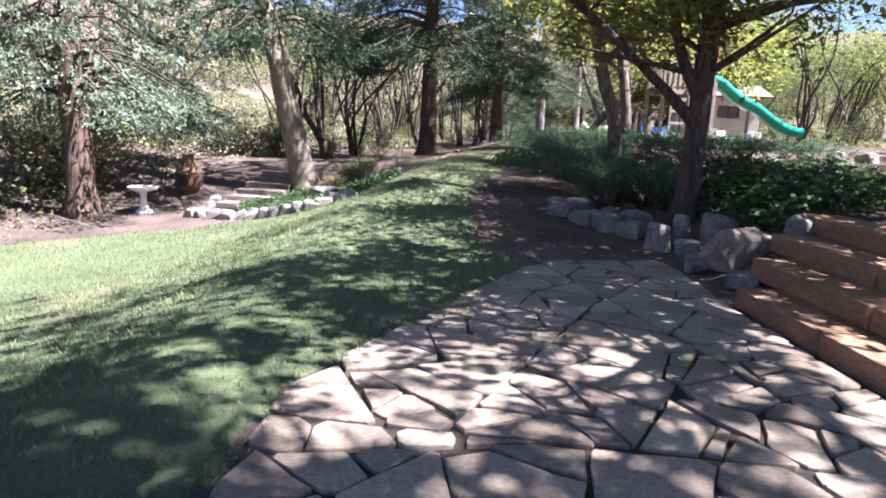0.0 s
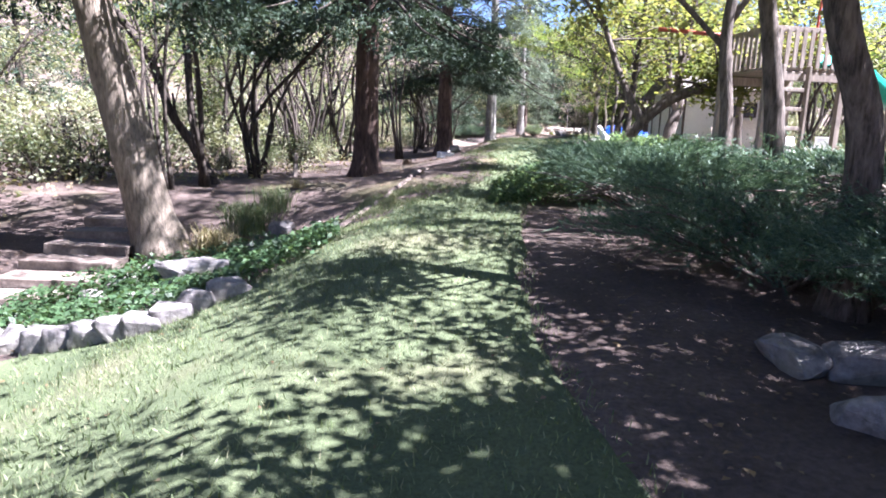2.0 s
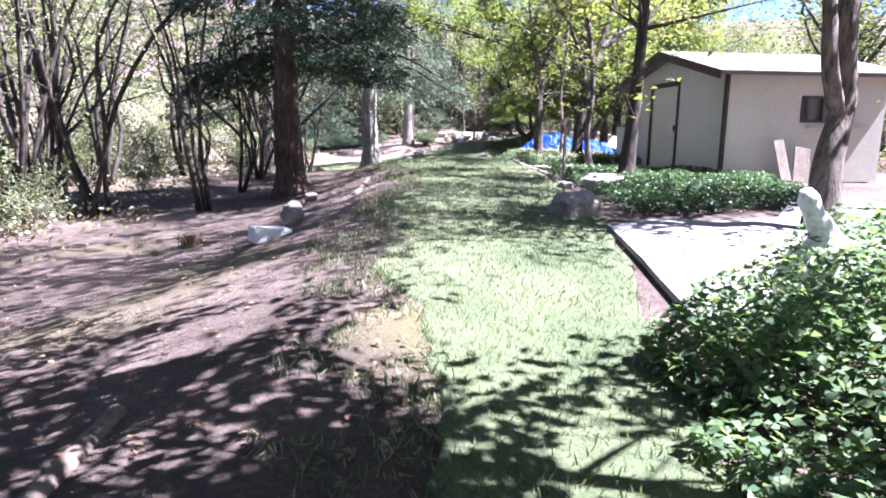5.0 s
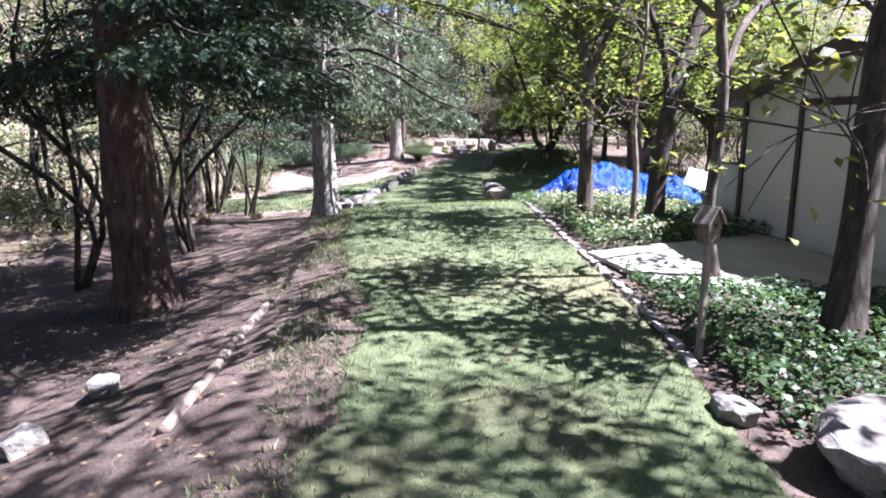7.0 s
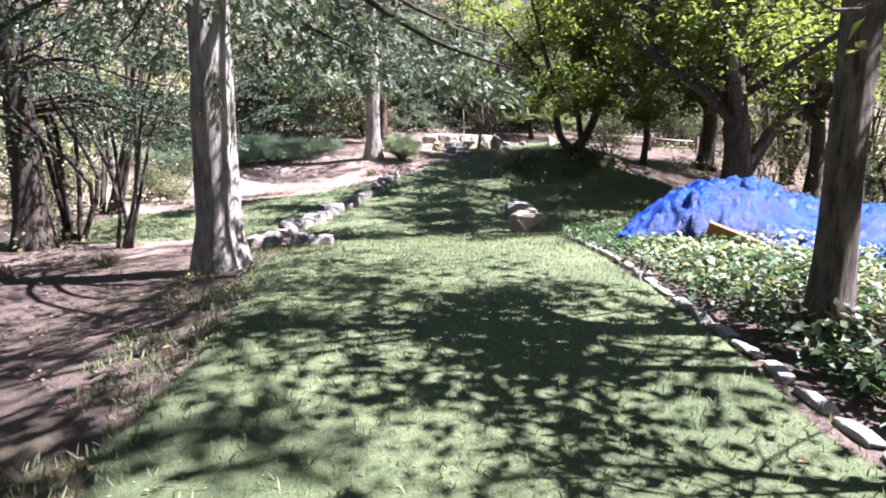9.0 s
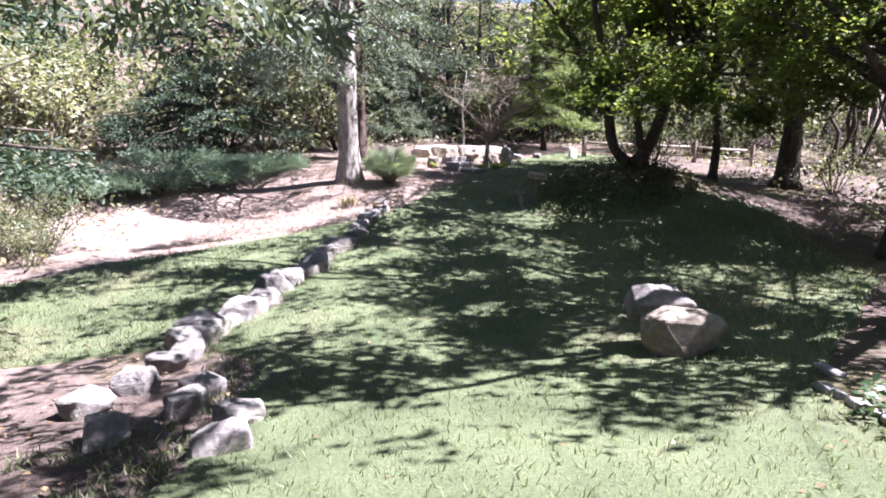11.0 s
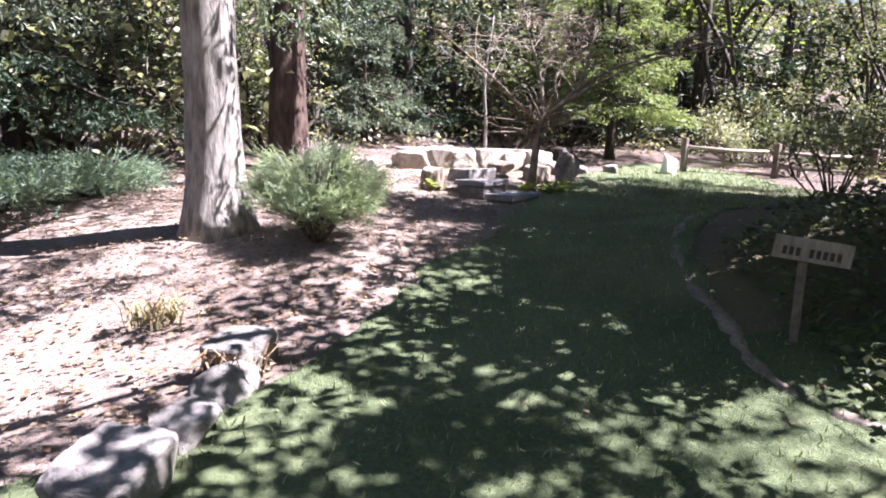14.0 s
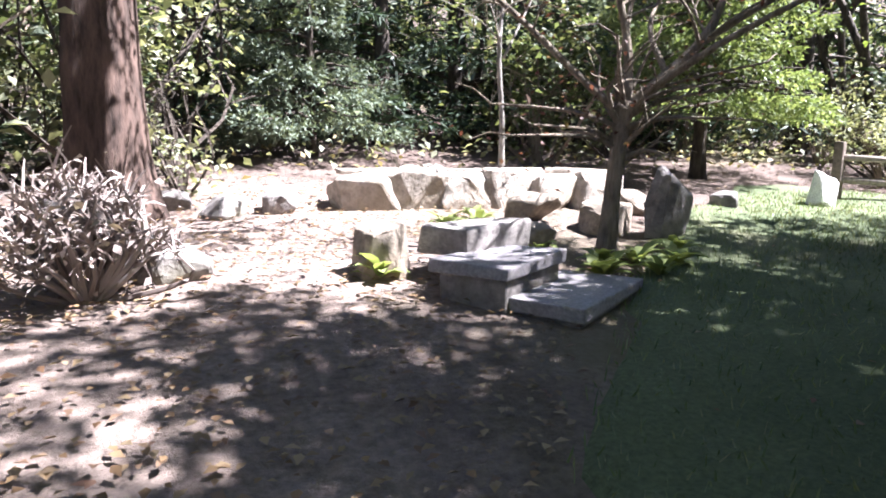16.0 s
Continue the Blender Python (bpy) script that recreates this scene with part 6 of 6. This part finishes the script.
J = "spreading dark green juniper above the lawn's edge"
for k, (x, y, r, h) in enumerate([(3.9, 17.4, 1.5, 1.5), (3.6, 15.6, 1.6, 1.55), (3.6, 13.7, 1.6, 1.4), (4.0, 11.9, 1.5, 1.15), (5.2, 16.4, 1.7, 1.3), (5.4, 14.2, 1.8, 0.95), (5.6, 12.3, 1.7, 0.8), (6.6, 15.6, 1.6, 0.8), (7.0, 13.4, 1.6, 0.7)]):
    juniper(J, x, y, r, h, 400 + k, 3300 if x < 5 else 800, size=0.22, skew=(-0.7, 0), lift=(0.7 if y > 15 else 0.22) if x < 5 else 0.4, strips=8 if x < 5 else 4, fan=0.24 if x < 5 else 0.4, broad=0.2)
juniper("bright rounded juniper beside the pale spruce trunk", 12.85, 55.2, 0.57, 1.12, 420, 4600, JUNIPER_PALE, 0.16, strips=8, fan=0.22, broad=0.2)
for k, (x, y, r, h) in enumerate([(7.4, 57.0, 1.1, 0.75), (8.7, 57.5, 1.0, 0.6), (6.0, 56.8, 1.3, 0.85), (9.7, 58.0, 1.0, 0.65), (10.5, 59.0, 0.9, 0.6), (7.9, 59.2, 1.4, 0.9), (4.6, 57.4, 1.4, 0.8)]):
    juniper("low spreading juniper on the mulched bank", x, y, r, h, 430 + k, 1500, JUNIPER_BLUE, 0.24, strips=5, fan=0.34, broad=0.2)


def patch(name, label, n, inside, box, up, size, mat, seed, flat=0.6, clump=0.0, narrow=0.6, rise=None):
    """Leaves strewn over the ground within a region, up to 'up' metres high."""
    rng = np.random.default_rng(seed)
    pts = []
    while len(pts) < n:
        x, y = rng.uniform(box[0], box[1]), rng.uniform(box[2], box[3])
        if not inside(x, y):
            continue
        c = 0.5 + 0.5 * noise.noise((x * 1.4, y * 1.4, seed))
        if clump and c < clump * rng.uniform(0, 1):
            continue
        high = up * (0.35 + 0.9 * c) * (rise(x, y) if rise else 1.0)
        pts.append((x, y, ground_z(x, y) + 0.015 + high * rng.uniform(0.0, 1) ** 0.7))
    ob = new(name, quad_mesh(name, leaf_quads(pts, size, rng, flat, narrow), mat))
    return tagged(ob, label, "plants", kind="stuff")


def in_patio(x, y):
    return -1.1 < x < 3.2 and y < 9.0 and x > -1.0 + 0.62 * max(0.0, y - 3.6)


def sided(lo, hi, y0, y1, but=None):
    def inside(x, y):
        s = x - middle(y)
        return y0 < y < y1 and lo(y) < s < hi(y) and not (but and but(x, y))
    return inside


def on_paths(x, y):
    return (23.1 + 0.28 * (x - 4.2) < y < 26.6 + 0.1 * (x - 4.2) and 4.0 < x < 11.8) or (8.8 < x < 12.7 and 32.9 - 0.62 * (x - 8.8) < y < 34.6)


def cover_side(x, y):
    """How far a point lies inside the ragged edge of the ground cover."""
    return x - middle(y) - max(0.3, 0.5 + 0.17 * (y - 20)) + 0.45 * noise.noise((x * 0.9, y * 0.9, 3)) + 0.2 * noise.noise((x * 3, y * 3, 5))


patch("ground_cover", "dense leafy green ground cover beside the lawn", 44000, lambda x, y: 18.2 < y < 23.4 and cover_side(x, y) > 0 and x - middle(y) < 4.2 and not on_paths(x, y), (1, 9, 18.2, 23.4), 0.85, 0.066, IVY_LIGHT, 501, clump=0.6, rise=lambda x, y: min(1.0, 0.2 + cover_side(x, y) / 1.1))
patch("ivy", "dark glossy ivy covering the ground by the shed", 17000, sided(lambda y: 2.3, lambda y: 6.4, 26.6, 33.2, on_paths), (5, 13, 26.6, 33.2), 0.26, 0.07, IVY, 502, clump=0.7)
patch("ivy", "ivy and weeds between the lawn and the blue tarp", 17000, sided(lambda y: 2.45, lambda y: 6.5 - 0.33 * abs(y - 36), 34.4, 42.5, on_paths), (8, 16, 34.4, 42.5), 0.28, 0.07, IVY, 503, clump=0.7)
patch("weeds", "pale yellowing weeds before the blue tarp", 3200, sided(lambda y: 2.5, lambda y: 5.2, 34.6, 39.5, on_paths), (8, 14, 34.6, 39.5), 0.36, 0.075, LEAF_PALE, 510, clump=1.0)
patch("ivy", "yellowing ground cover in the planted bed", 4200, lambda x, y: math.hypot((x - 16.6) * 0.6, (y - 51.7) * 0.9) < 1.4 and x - middle(y) > 2.2, (14.5, 20.5, 49, 55), 0.2, 0.07, LEAF_OLIVE, 504, clump=0.9)
patch("ground_cover", "leafy plants round the garden boulder", 7000, lambda x, y: math.hypot((x + 3.0) * 0.8, y - 16.6) < 1.7, (-6, 0, 14, 19), 0.3, 0.09, IVY, 505, clump=0.8)
patch("ground_cover", "low plants on the raised bed by the patio", 8000, lambda x, y: 3.9 < x < 7.5 and 7.2 < y < 11.5, (3.9, 7.5, 7.2, 11.5), 0.4, 0.1, IVY, 506, clump=0.9)
patch("fallen_leaves", "brown fallen leaves strewn over the mulch", 30000, lambda x, y: not on_lawn(x, y) and not in_patio(x, y), (-9, 24, 5, 63), 0.03, 0.05, LITTER, 507, 3.0, 0.7)
patch("fallen_leaves", "scattered dry leaves on the lawn", 1100, on_lawn, (-8, 22, 1, 61), 0.04, 0.042, LITTER, 508, 2.0)
patch("fallen_leaves", "dry leaves and bark chips on the pale bank", 8000, lambda x, y: -5.5 < x - middle(y) < 0.6 and not on_lawn(x, y), (7, 18, 50, 62), 0.03, 0.05, LITTER, 509, 3.0)


def blades(name, label, n, inside, box, length, width, mat, seed, up=1.2, droop=0.6):
    rng = np.random.default_rng(seed)
    pts = []
    while len(pts) < n:
        x, y = rng.uniform(box[0], box[1]), rng.uniform(box[2], box[3])
        if inside(x, y):
            pts.append((x, y, ground_z(x, y) + 0.015))
    way = rng.normal(size=(n, 3)) * droop + np.array((0, 0, up))
    ob = new(name, quad_mesh(name, spray_quads(pts, way, length, width, rng), mat))
    return tagged(ob, label, "grass", kind="stuff")


blades("grass", "grass thinning out into bare soil beside the lawn", 3500, lambda x, y: -2.3 < x - middle(y) < 0.3 and not on_lawn(x, y) and y < 20 and noise.noise((x * 1.1, y * 1.1, 5)) > 0.02, (-2, 7, 15, 20), 0.07, 0.013, GRASSY, 533)
def by_edge(x, y):
    """The fringe outside the lawn, where grass thins out into mulch."""
    over = lerp_table(LAWN_L, y) - (x - middle(y))
    return -0.1 < over < 1.1 and noise.noise((x * 1.7, y * 1.7, 12)) > 0.75 * over - 0.35


blades("grass", "thin grass creeping from the lawn into mulch", 9000, by_edge, (-3, 9, 16, 46), 0.065, 0.013, GRASSY, 534)
near = lambda x, y: abs(x - middle(y)) < 3.6 and on_lawn(x, y)
for k, (a, b) in enumerate([(2, 14), (14, 28), (28, 44), (44, 61)]):
    blades("grass", "short mown lawn grass", 19000, near, (middle(a) - 4, middle(b) + 4, a, b), 0.06, 0.011, GRASSY, 520 + k)
blades("grass", "short mown lawn grass", 26000, lambda x, y: on_lawn(x, y) and x < -2, (-10, -1, 3, 15), 0.07, 0.014, GRASSY, 530)
blades("grass", "short mown lawn grass", 22000, lambda x, y: on_lawn(x, y) and abs(x - middle(y)) > 3.4, (1, 24, 43, 61), 0.07, 0.014, GRASSY, 531)


def tuft(label, x, y, r, n, length, mat, seed, category="grass clump", name="grass_clump", width=0.014):
    rng = np.random.default_rng(seed)
    q = []
    base = np.stack([rng.normal(size=n) * r * 0.3, rng.normal(size=n) * r * 0.3, np.zeros(n)], 1)
    a = rng.uniform(0, 6.28, n)
    out = np.stack([np.cos(a), np.sin(a), np.zeros(n)], 1) * rng.uniform(0.3, 1.0, (n, 1))
    w = np.stack([-np.sin(a), np.cos(a), np.zeros(n)], 1) * width * 0.5
    ln = length * rng.uniform(0.6, 1.2, (n, 1))
    p, h = base, np.array((0, 0, 1.0))
    seg = [(0, 0), (0.25, 0.55), (0.65, 0.8), (1.05, 0.62)]
    for (d0, z0), (d1, z1), t0, t1 in zip(seg, seg[1:], (1, 1, 0.7), (1, 0.7, 0.15)):
        p0, p1 = base + out * ln * d0 + h * ln * z0, base + out * ln * d1 + h * ln * z1
        q.append(np.stack([p0 - w * t0, p0 + w * t0, p1 + w * t1, p1 - w * t1], 1))
    ob = new(name, quad_mesh(name, np.concatenate(q), mat))
    ob.matrix_world = pose(*on_ground(x, y), 0, 0, 0)
    return tagged(ob, label, category, kind="stuff")


for k, (x, y, r, n, ln) in enumerate([(-2.5, 19.4, 0.6, 420, 0.6), (-2.9, 18.5, 0.5, 260, 0.5), (-2.2, 20.6, 0.5, 240, 0.5)]):
    tuft("arching clump of long green and straw grass", x, y, r, n, ln, GRASSY if k != 1 else STRAW, 540 + k)
for k, (x, y) in enumerate([(-2.0, 17.9), (-1.9, 22.0), (11.9, 52.8), (11.5, 54.0), (3.9, 43.5), (5.2, 44.0), (1.2, 30.6), (7.5, 24.0)]):
    tuft("dry straw-coloured grass clump in mulch", x, y, 0.3, 80, 0.22, STRAW if k % 2 else LITTER, 550 + k)


def leaf_mesh(name, length, width, mat):
    """An arching pointed leaf with a folded midrib."""
    v, f = [], []
    for i, (t, w) in enumerate(((0, 0.12), (0.25, 0.75), (0.5, 1.0), (0.75, 0.7), (1.0, 0.04))):
        z = length * (0.75 * t - 0.62 * t * t)
        for k in (-1, 0, 1):
            v.append((k * width * 0.5 * w, length * t * 0.9, z + (0.12 * width * w if k else 0)))
    for i in range(4):
        for k in (0, 1):
            f.append((i * 3 + k, i * 3 + k + 1, i * 3 + k + 4, i * 3 + k + 3))
    return mesh_of(name, v, f, mat, True)


def leafy_plant(name, label, x, y, seed, meshes, count, category="plant"):
    """A clump of broad leaves, each its own part, fanning from the root."""
    r = random.Random(seed)
    p = empty_thing(name, pose(*on_ground(x, y), 0, 0, r.uniform(0, 360)))
    for k in range(count):
        leaf = under(new("leaf", meshes[k % len(meshes)]), p)
        leaf.matrix_local = pose(r.uniform(-0.03, 0.03), r.uniform(-0.03, 0.03), 0.01, r.uniform(-5, 40), r.uniform(-12, 12), 360 * k / count * 2.6 + r.uniform(-15, 15)) @ Matrix.Scale(r.uniform(0.7, 1.15), 4)
    return tagged(p, label, category)


BROAD = [leaf_mesh("leaf", 0.36, 0.13, IVY), leaf_mesh("leaf", 0.42, 0.10, IVY)]
HOSTA_LEAF = leafy("hosta_leaf", [(0.13, 0.19, 0.05), (0.22, 0.27, 0.09), (0.32, 0.35, 0.16)], 0.35)
HOSTA = [leaf_mesh("leaf", 0.23, 0.10, HOSTA_LEAF), leaf_mesh("leaf", 0.27, 0.085, HOSTA_LEAF)]
for k, (x, y) in enumerate([(4.2, 8.3), (4.6, 8.8), (5.1, 8.0), (4.4, 9.4), (5.4, 9.2), (4.0, 7.8), (4.9, 9.9)]):
    leafy_plant("leafy_plant", "broad-leaved green plant behind the patio boulders", x, y, 570 + k, BROAD, 16)
for k, (x, y) in enumerate([(16.8, 58.15), (17.25, 58.1), (17.6, 58.35), (17.0, 58.45), (17.35, 58.5), (17.9, 58.7), (16.35, 59.9), (16.7, 60.0), (15.3, 58.45), (16.7, 58.9)]):
    leafy_plant("hosta", "bright green hosta clump beside the slab steps", x, y, 580 + k, HOSTA, 18)


def twig_bush(label, x, y, r, h, seed, mat, n=420, name="bare_shrub", leaves=0, leaf_mat=None, fine=True):
    rng = np.random.default_rng(seed)
    heap = Heap()
    tips = []
    for k in range(n // 6):
        a, t = rng.uniform(0, 6.28), rng.uniform(0.15, 1)
        o = Vector((math.cos(a) * r * t, math.sin(a) * r * t, h * math.sqrt(max(0.05, 1 - 0.7 * t * t)) * rng.uniform(0.6, 1.05)))
        mid = o * 0.5 + Vector((rng.normal() * 0.12, rng.normal() * 0.12, 0.08 - 0.1 * t))
        stem = smooth_line([(o.x * 0.08, o.y * 0.08, -0.03), mid, o], 3 if fine else 2)
        heap.add(tube(stem, [0.02 - 0.014 * i / (len(stem) - 1) for i in range(len(stem))], 5 if fine else 3, cap=False))
        for j in range(5):
            s = mid.lerp(o, rng.uniform(0.2, 1))
            e = s + Vector((rng.normal(), rng.normal(), rng.normal() + 0.3)) * 0.16 * r
            tips.append(e)
            heap.add(tube([s, (s + e) / 2 + Vector((0, 0, 0.02)), e], [0.008, 0.006, 0.003], 3, cap=False))
    bush = empty_thing(name)
    under(new("branchwork", mesh_of("branchwork", heap.v, heap.f, mat)), bush)
    if leaves:
        under(new("foliage", quad_mesh("foliage", leaf_quads(crown_points(tips, max(1, leaves // len(tips)), 0.13 * r + 0.04, rng), (0.05 + 0.02 * r) * (1 if fine else 1.15), rng, 0.4), leaf_mat)), bush)
    bush.matrix_world = pose(*on_ground(x, y), 0, 0, 0)
    return tagged(bush, label, "shrub")


twig_bush("dried grey-pink twiggy shrub on the mulched bank", 13.66, 58.5, 0.52, 0.72, 600, DEAD, 1100, leaves=380, leaf_mat=DEAD)

# brush of the woods: twiggy, leafy shrubs in a few kinds, copied about
BRUSH = [twig_bush("tangled woodland shrub with sparse pale leaves", 0, 0, 1.1, 1.5, 610 + k, BARK_TAN if k % 2 else BARK_DARK, 72, "woodland_shrub", 760, (LEAF_PALE, LEAF_OLIVE, LEAF_OLIVE, LEAF_PALE)[k], False) for k in range(4)]
for b in BRUSH:
    tagged(b, group="woodland shrubs")
scatter(44, BRUSH, beside(-18, -9.5, 20, 58), 0.9, 1.9)
scatter(26, BRUSH, beside(-10.5, -7.2, 24, 54), 0.5, 0.95)
scatter(26, BRUSH, beside(-20, -11.5, 8, 20), 0.8, 1.7)
scatter(34, BRUSH, beside(-18, -1, 61.5, 72), 1.1, 2.4)
scatter(26, BRUSH, beside(-3, 14, 64, 72), 0.8, 1.9)
scatter(28, BRUSH, beside(6, 22, 57, 66), 0.7, 1.5)
scatter(26, BRUSH, beside(10.5, 22, 36, 56), 0.8, 1.6)
scatter(10, BRUSH, beside(12, 22, 12, 30), 0.8, 1.6)
for k, b in enumerate(BRUSH):
    x, y = middle(26 + 6 * k) - 11.5, 26 + 6 * k
    b.matrix_world = pose(*on_ground(x, y), 0, 0, 30 * k)
patch("undergrowth", "pale dry undergrowth on the wooded slopes", 40000, lambda x, y: (x - middle(y) < (-9.5 if y < 24 else -7.2) and y > 8) or y > 63 or (x - middle(y) > 10 and y > 34), (-34, 44, 6, 84), 0.45, 0.13, LEAF_PALE, 620, 0.3, 0.8)
patch("undergrowth", "pale leafy scrub covering the wooded bank", 42000, lambda x, y: -26 < x - middle(y) < -11.5, (-27, 12, 12, 72), 1.1, 0.15, LEAF_PALE, 622, 0.2, 0.9)
patch("undergrowth", "far leafy scrub on the rising slope", 15000, lambda x, y: y > 67, (-30, 62, 67, 104), 1.2, 0.55, LEAF_OLIVE, 623, 0.2, 0.9)
patch("undergrowth", "dry grass and leaves on the wooded slopes", 28000, lambda x, y: (x - middle(y) < (-9 if y < 24 else -6.4) and y > 8) or y > 62.5 or (x - middle(y) > 9.5 and y > 30), (-34, 44, 6, 84), 0.25, 0.12, STRAW, 621, 0.3, 0.6)


# ---- flagstone patio ----
PATIO = [(-1.0, -4.0), (-0.95, 0.0), (-0.91, 2.5), (-0.84, 3.7), (0.02, 5.3), (1.1, 7.35), (2.2, 8.75), (2.75, 8.5), (3.0, 7.6), (2.92, 6.1), (2.92, -4.0)]


def clip(poly, px, py, nx, ny):
    """The part of poly on the side of the line through (px, py) that its normal points away from."""
    out = []
    for (ax, ay), (bx, by) in zip(poly, poly[1:] + poly[:1]):
        da, db = (ax - px) * nx + (ay - py) * ny, (bx - px) * nx + (by - py) * ny
        if da <= 0:
            out.append((ax, ay))
        if (da < 0 < db) or (db < 0 < da):
            t = da / (da - db)
            out.append((ax + (bx - ax) * t, ay + (by - ay) * t))
    return out


patio = empty_thing("patio")
tagged(patio, "irregular grey-tan flagstone patio with soil joints", "patio", kind="structure")
bed = bmesh.new()
bed.faces.new([bed.verts.new((x, y, 0.012)) for x, y in PATIO])
part("joint_bed", bed, JOINT, patio)
rp = random.Random(31)


def area(poly):
    return 0.5 * abs(sum(ax * by - bx * ay for (ax, ay), (bx, by) in zip(poly, poly[1:] + poly[:1])))


def split(poly, goal):
    """Splits a polygon across its longer way, again and again, into pieces of uneven size."""
    if area(poly) < goal or len(poly) < 3:
        return [poly]
    cx, cy = sum(p[0] for p in poly) / len(poly), sum(p[1] for p in poly) / len(poly)
    far = max(((p[0] - cx, p[1] - cy) for p in poly), key=lambda d: d[0] * d[0] + d[1] * d[1])
    a = math.atan2(far[1], far[0]) + rp.gauss(0, 0.22)
    px, py = cx + far[0] * rp.uniform(-0.3, 0.3), cy + far[1] * rp.uniform(-0.3, 0.3)
    out = []
    for sgn in (-1, 1):
        half = clip(poly, px, py, sgn * math.cos(a), sgn * math.sin(a))
        if len(half) > 2:
            out += split(half, rp.choice((0.08, 0.18, 0.26, 0.34, 0.42)))
    return out


def inset(poly, gap):
    """The polygon drawn in by the width of a joint, its corners knocked off."""
    turn = 1 if sum(ax * by - bx * ay for (ax, ay), (bx, by) in zip(poly, poly[1:] + poly[:1])) > 0 else -1
    out = poly
    for (ax, ay), (bx, by) in zip(poly, poly[1:] + poly[:1]):
        d = math.hypot(bx - ax, by - ay)
        if d > 1e-6 and len(out) > 2:
            nx, ny = turn * (by - ay) / d, -turn * (bx - ax) / d
            g = gap * rp.uniform(0.6, 1.5)
            out = clip(out, ax - nx * g, ay - ny * g, nx, ny)
    if len(out) > 2:
        cx, cy = sum(p[0] for p in out) / len(out), sum(p[1] for p in out) / len(out)
        for x, y in list(out):
            d = math.hypot(x - cx, y - cy)
            if d > 1e-6 and len(out) > 2:
                nx, ny = (x - cx) / d, (y - cy) / d
                g = rp.uniform(0.01, 0.05)
                out = clip(out, x - nx * g, y - ny * g, nx, ny)
    return out


# wedges of the outline, which bends inwards nowhere, so that every piece stays convex
for stone in split(PATIO, 0.3):
    poly = inset(stone, 0.009)
    if len(poly) < 3 or area(poly) < 0.012:
        continue
    # a chipped outline with a worn upper rim
    ring_pts = []
    for (ax, ay), (bx, by) in zip(poly, poly[1:] + poly[:1]):
        ln = math.hypot(bx - ax, by - ay)
        for t in ((0.0, 0.35, 0.7) if ln > 0.3 else (0.0,) if ln > 0.03 else ()):
            ring_pts.append((ax + (bx - ax) * t + rp.uniform(-0.012, 0.012), ay + (by - ay) * t + rp.uniform(-0.012, 0.012)))
    if len(ring_pts) < 3:
        continue
    cx, cy = sum(p[0] for p in ring_pts) / len(ring_pts), sum(p[1] for p in ring_pts) / len(ring_pts)
    z, tx, ty = 0.04 + rp.uniform(-0.004, 0.006), rp.uniform(-0.008, 0.008), rp.uniform(-0.008, 0.008)
    n = len(ring_pts)
    v = [(x, y, 0.0) for x, y in ring_pts] + [(x, y, z - 0.008) for x, y in ring_pts]
    v += [(cx + (x - cx) * 0.975, cy + (y - cy) * 0.975, z + tx * (x - cx) + ty * (y - cy)) for x, y in ring_pts]
    f = [(a * n + k, a * n + (k + 1) % n, (a + 1) * n + (k + 1) % n, (a + 1) * n + k) for a in (0, 1) for k in range(n)] + [tuple(2 * n + k for k in range(n))]
    under(new("flagstone", mesh_of("flagstone", v, f, FLAG)), patio)

# sandstone steps beside the patio
sand = empty_thing("sandstone_steps")
tagged(sand, "broad red-brown sandstone block steps beside the patio", "steps")
for k, far_end in enumerate((5.95, 6.55, 7.05, 7.35)):
    x, z = 2.98 + 0.42 * k, 0.2 * (k + 1)
    y = far_end
    while y > -3.5:
        ln = rp.uniform(1.3, 1.9)
        part("block", block((0.5, ln - 0.015, 0.215), (x + 0.25, y - ln / 2, z - 0.1), 0.022, (0, 0, rp.uniform(-0.6, 0.6)), 0.012, rp), SANDSTONE, sand)
        y -= ln
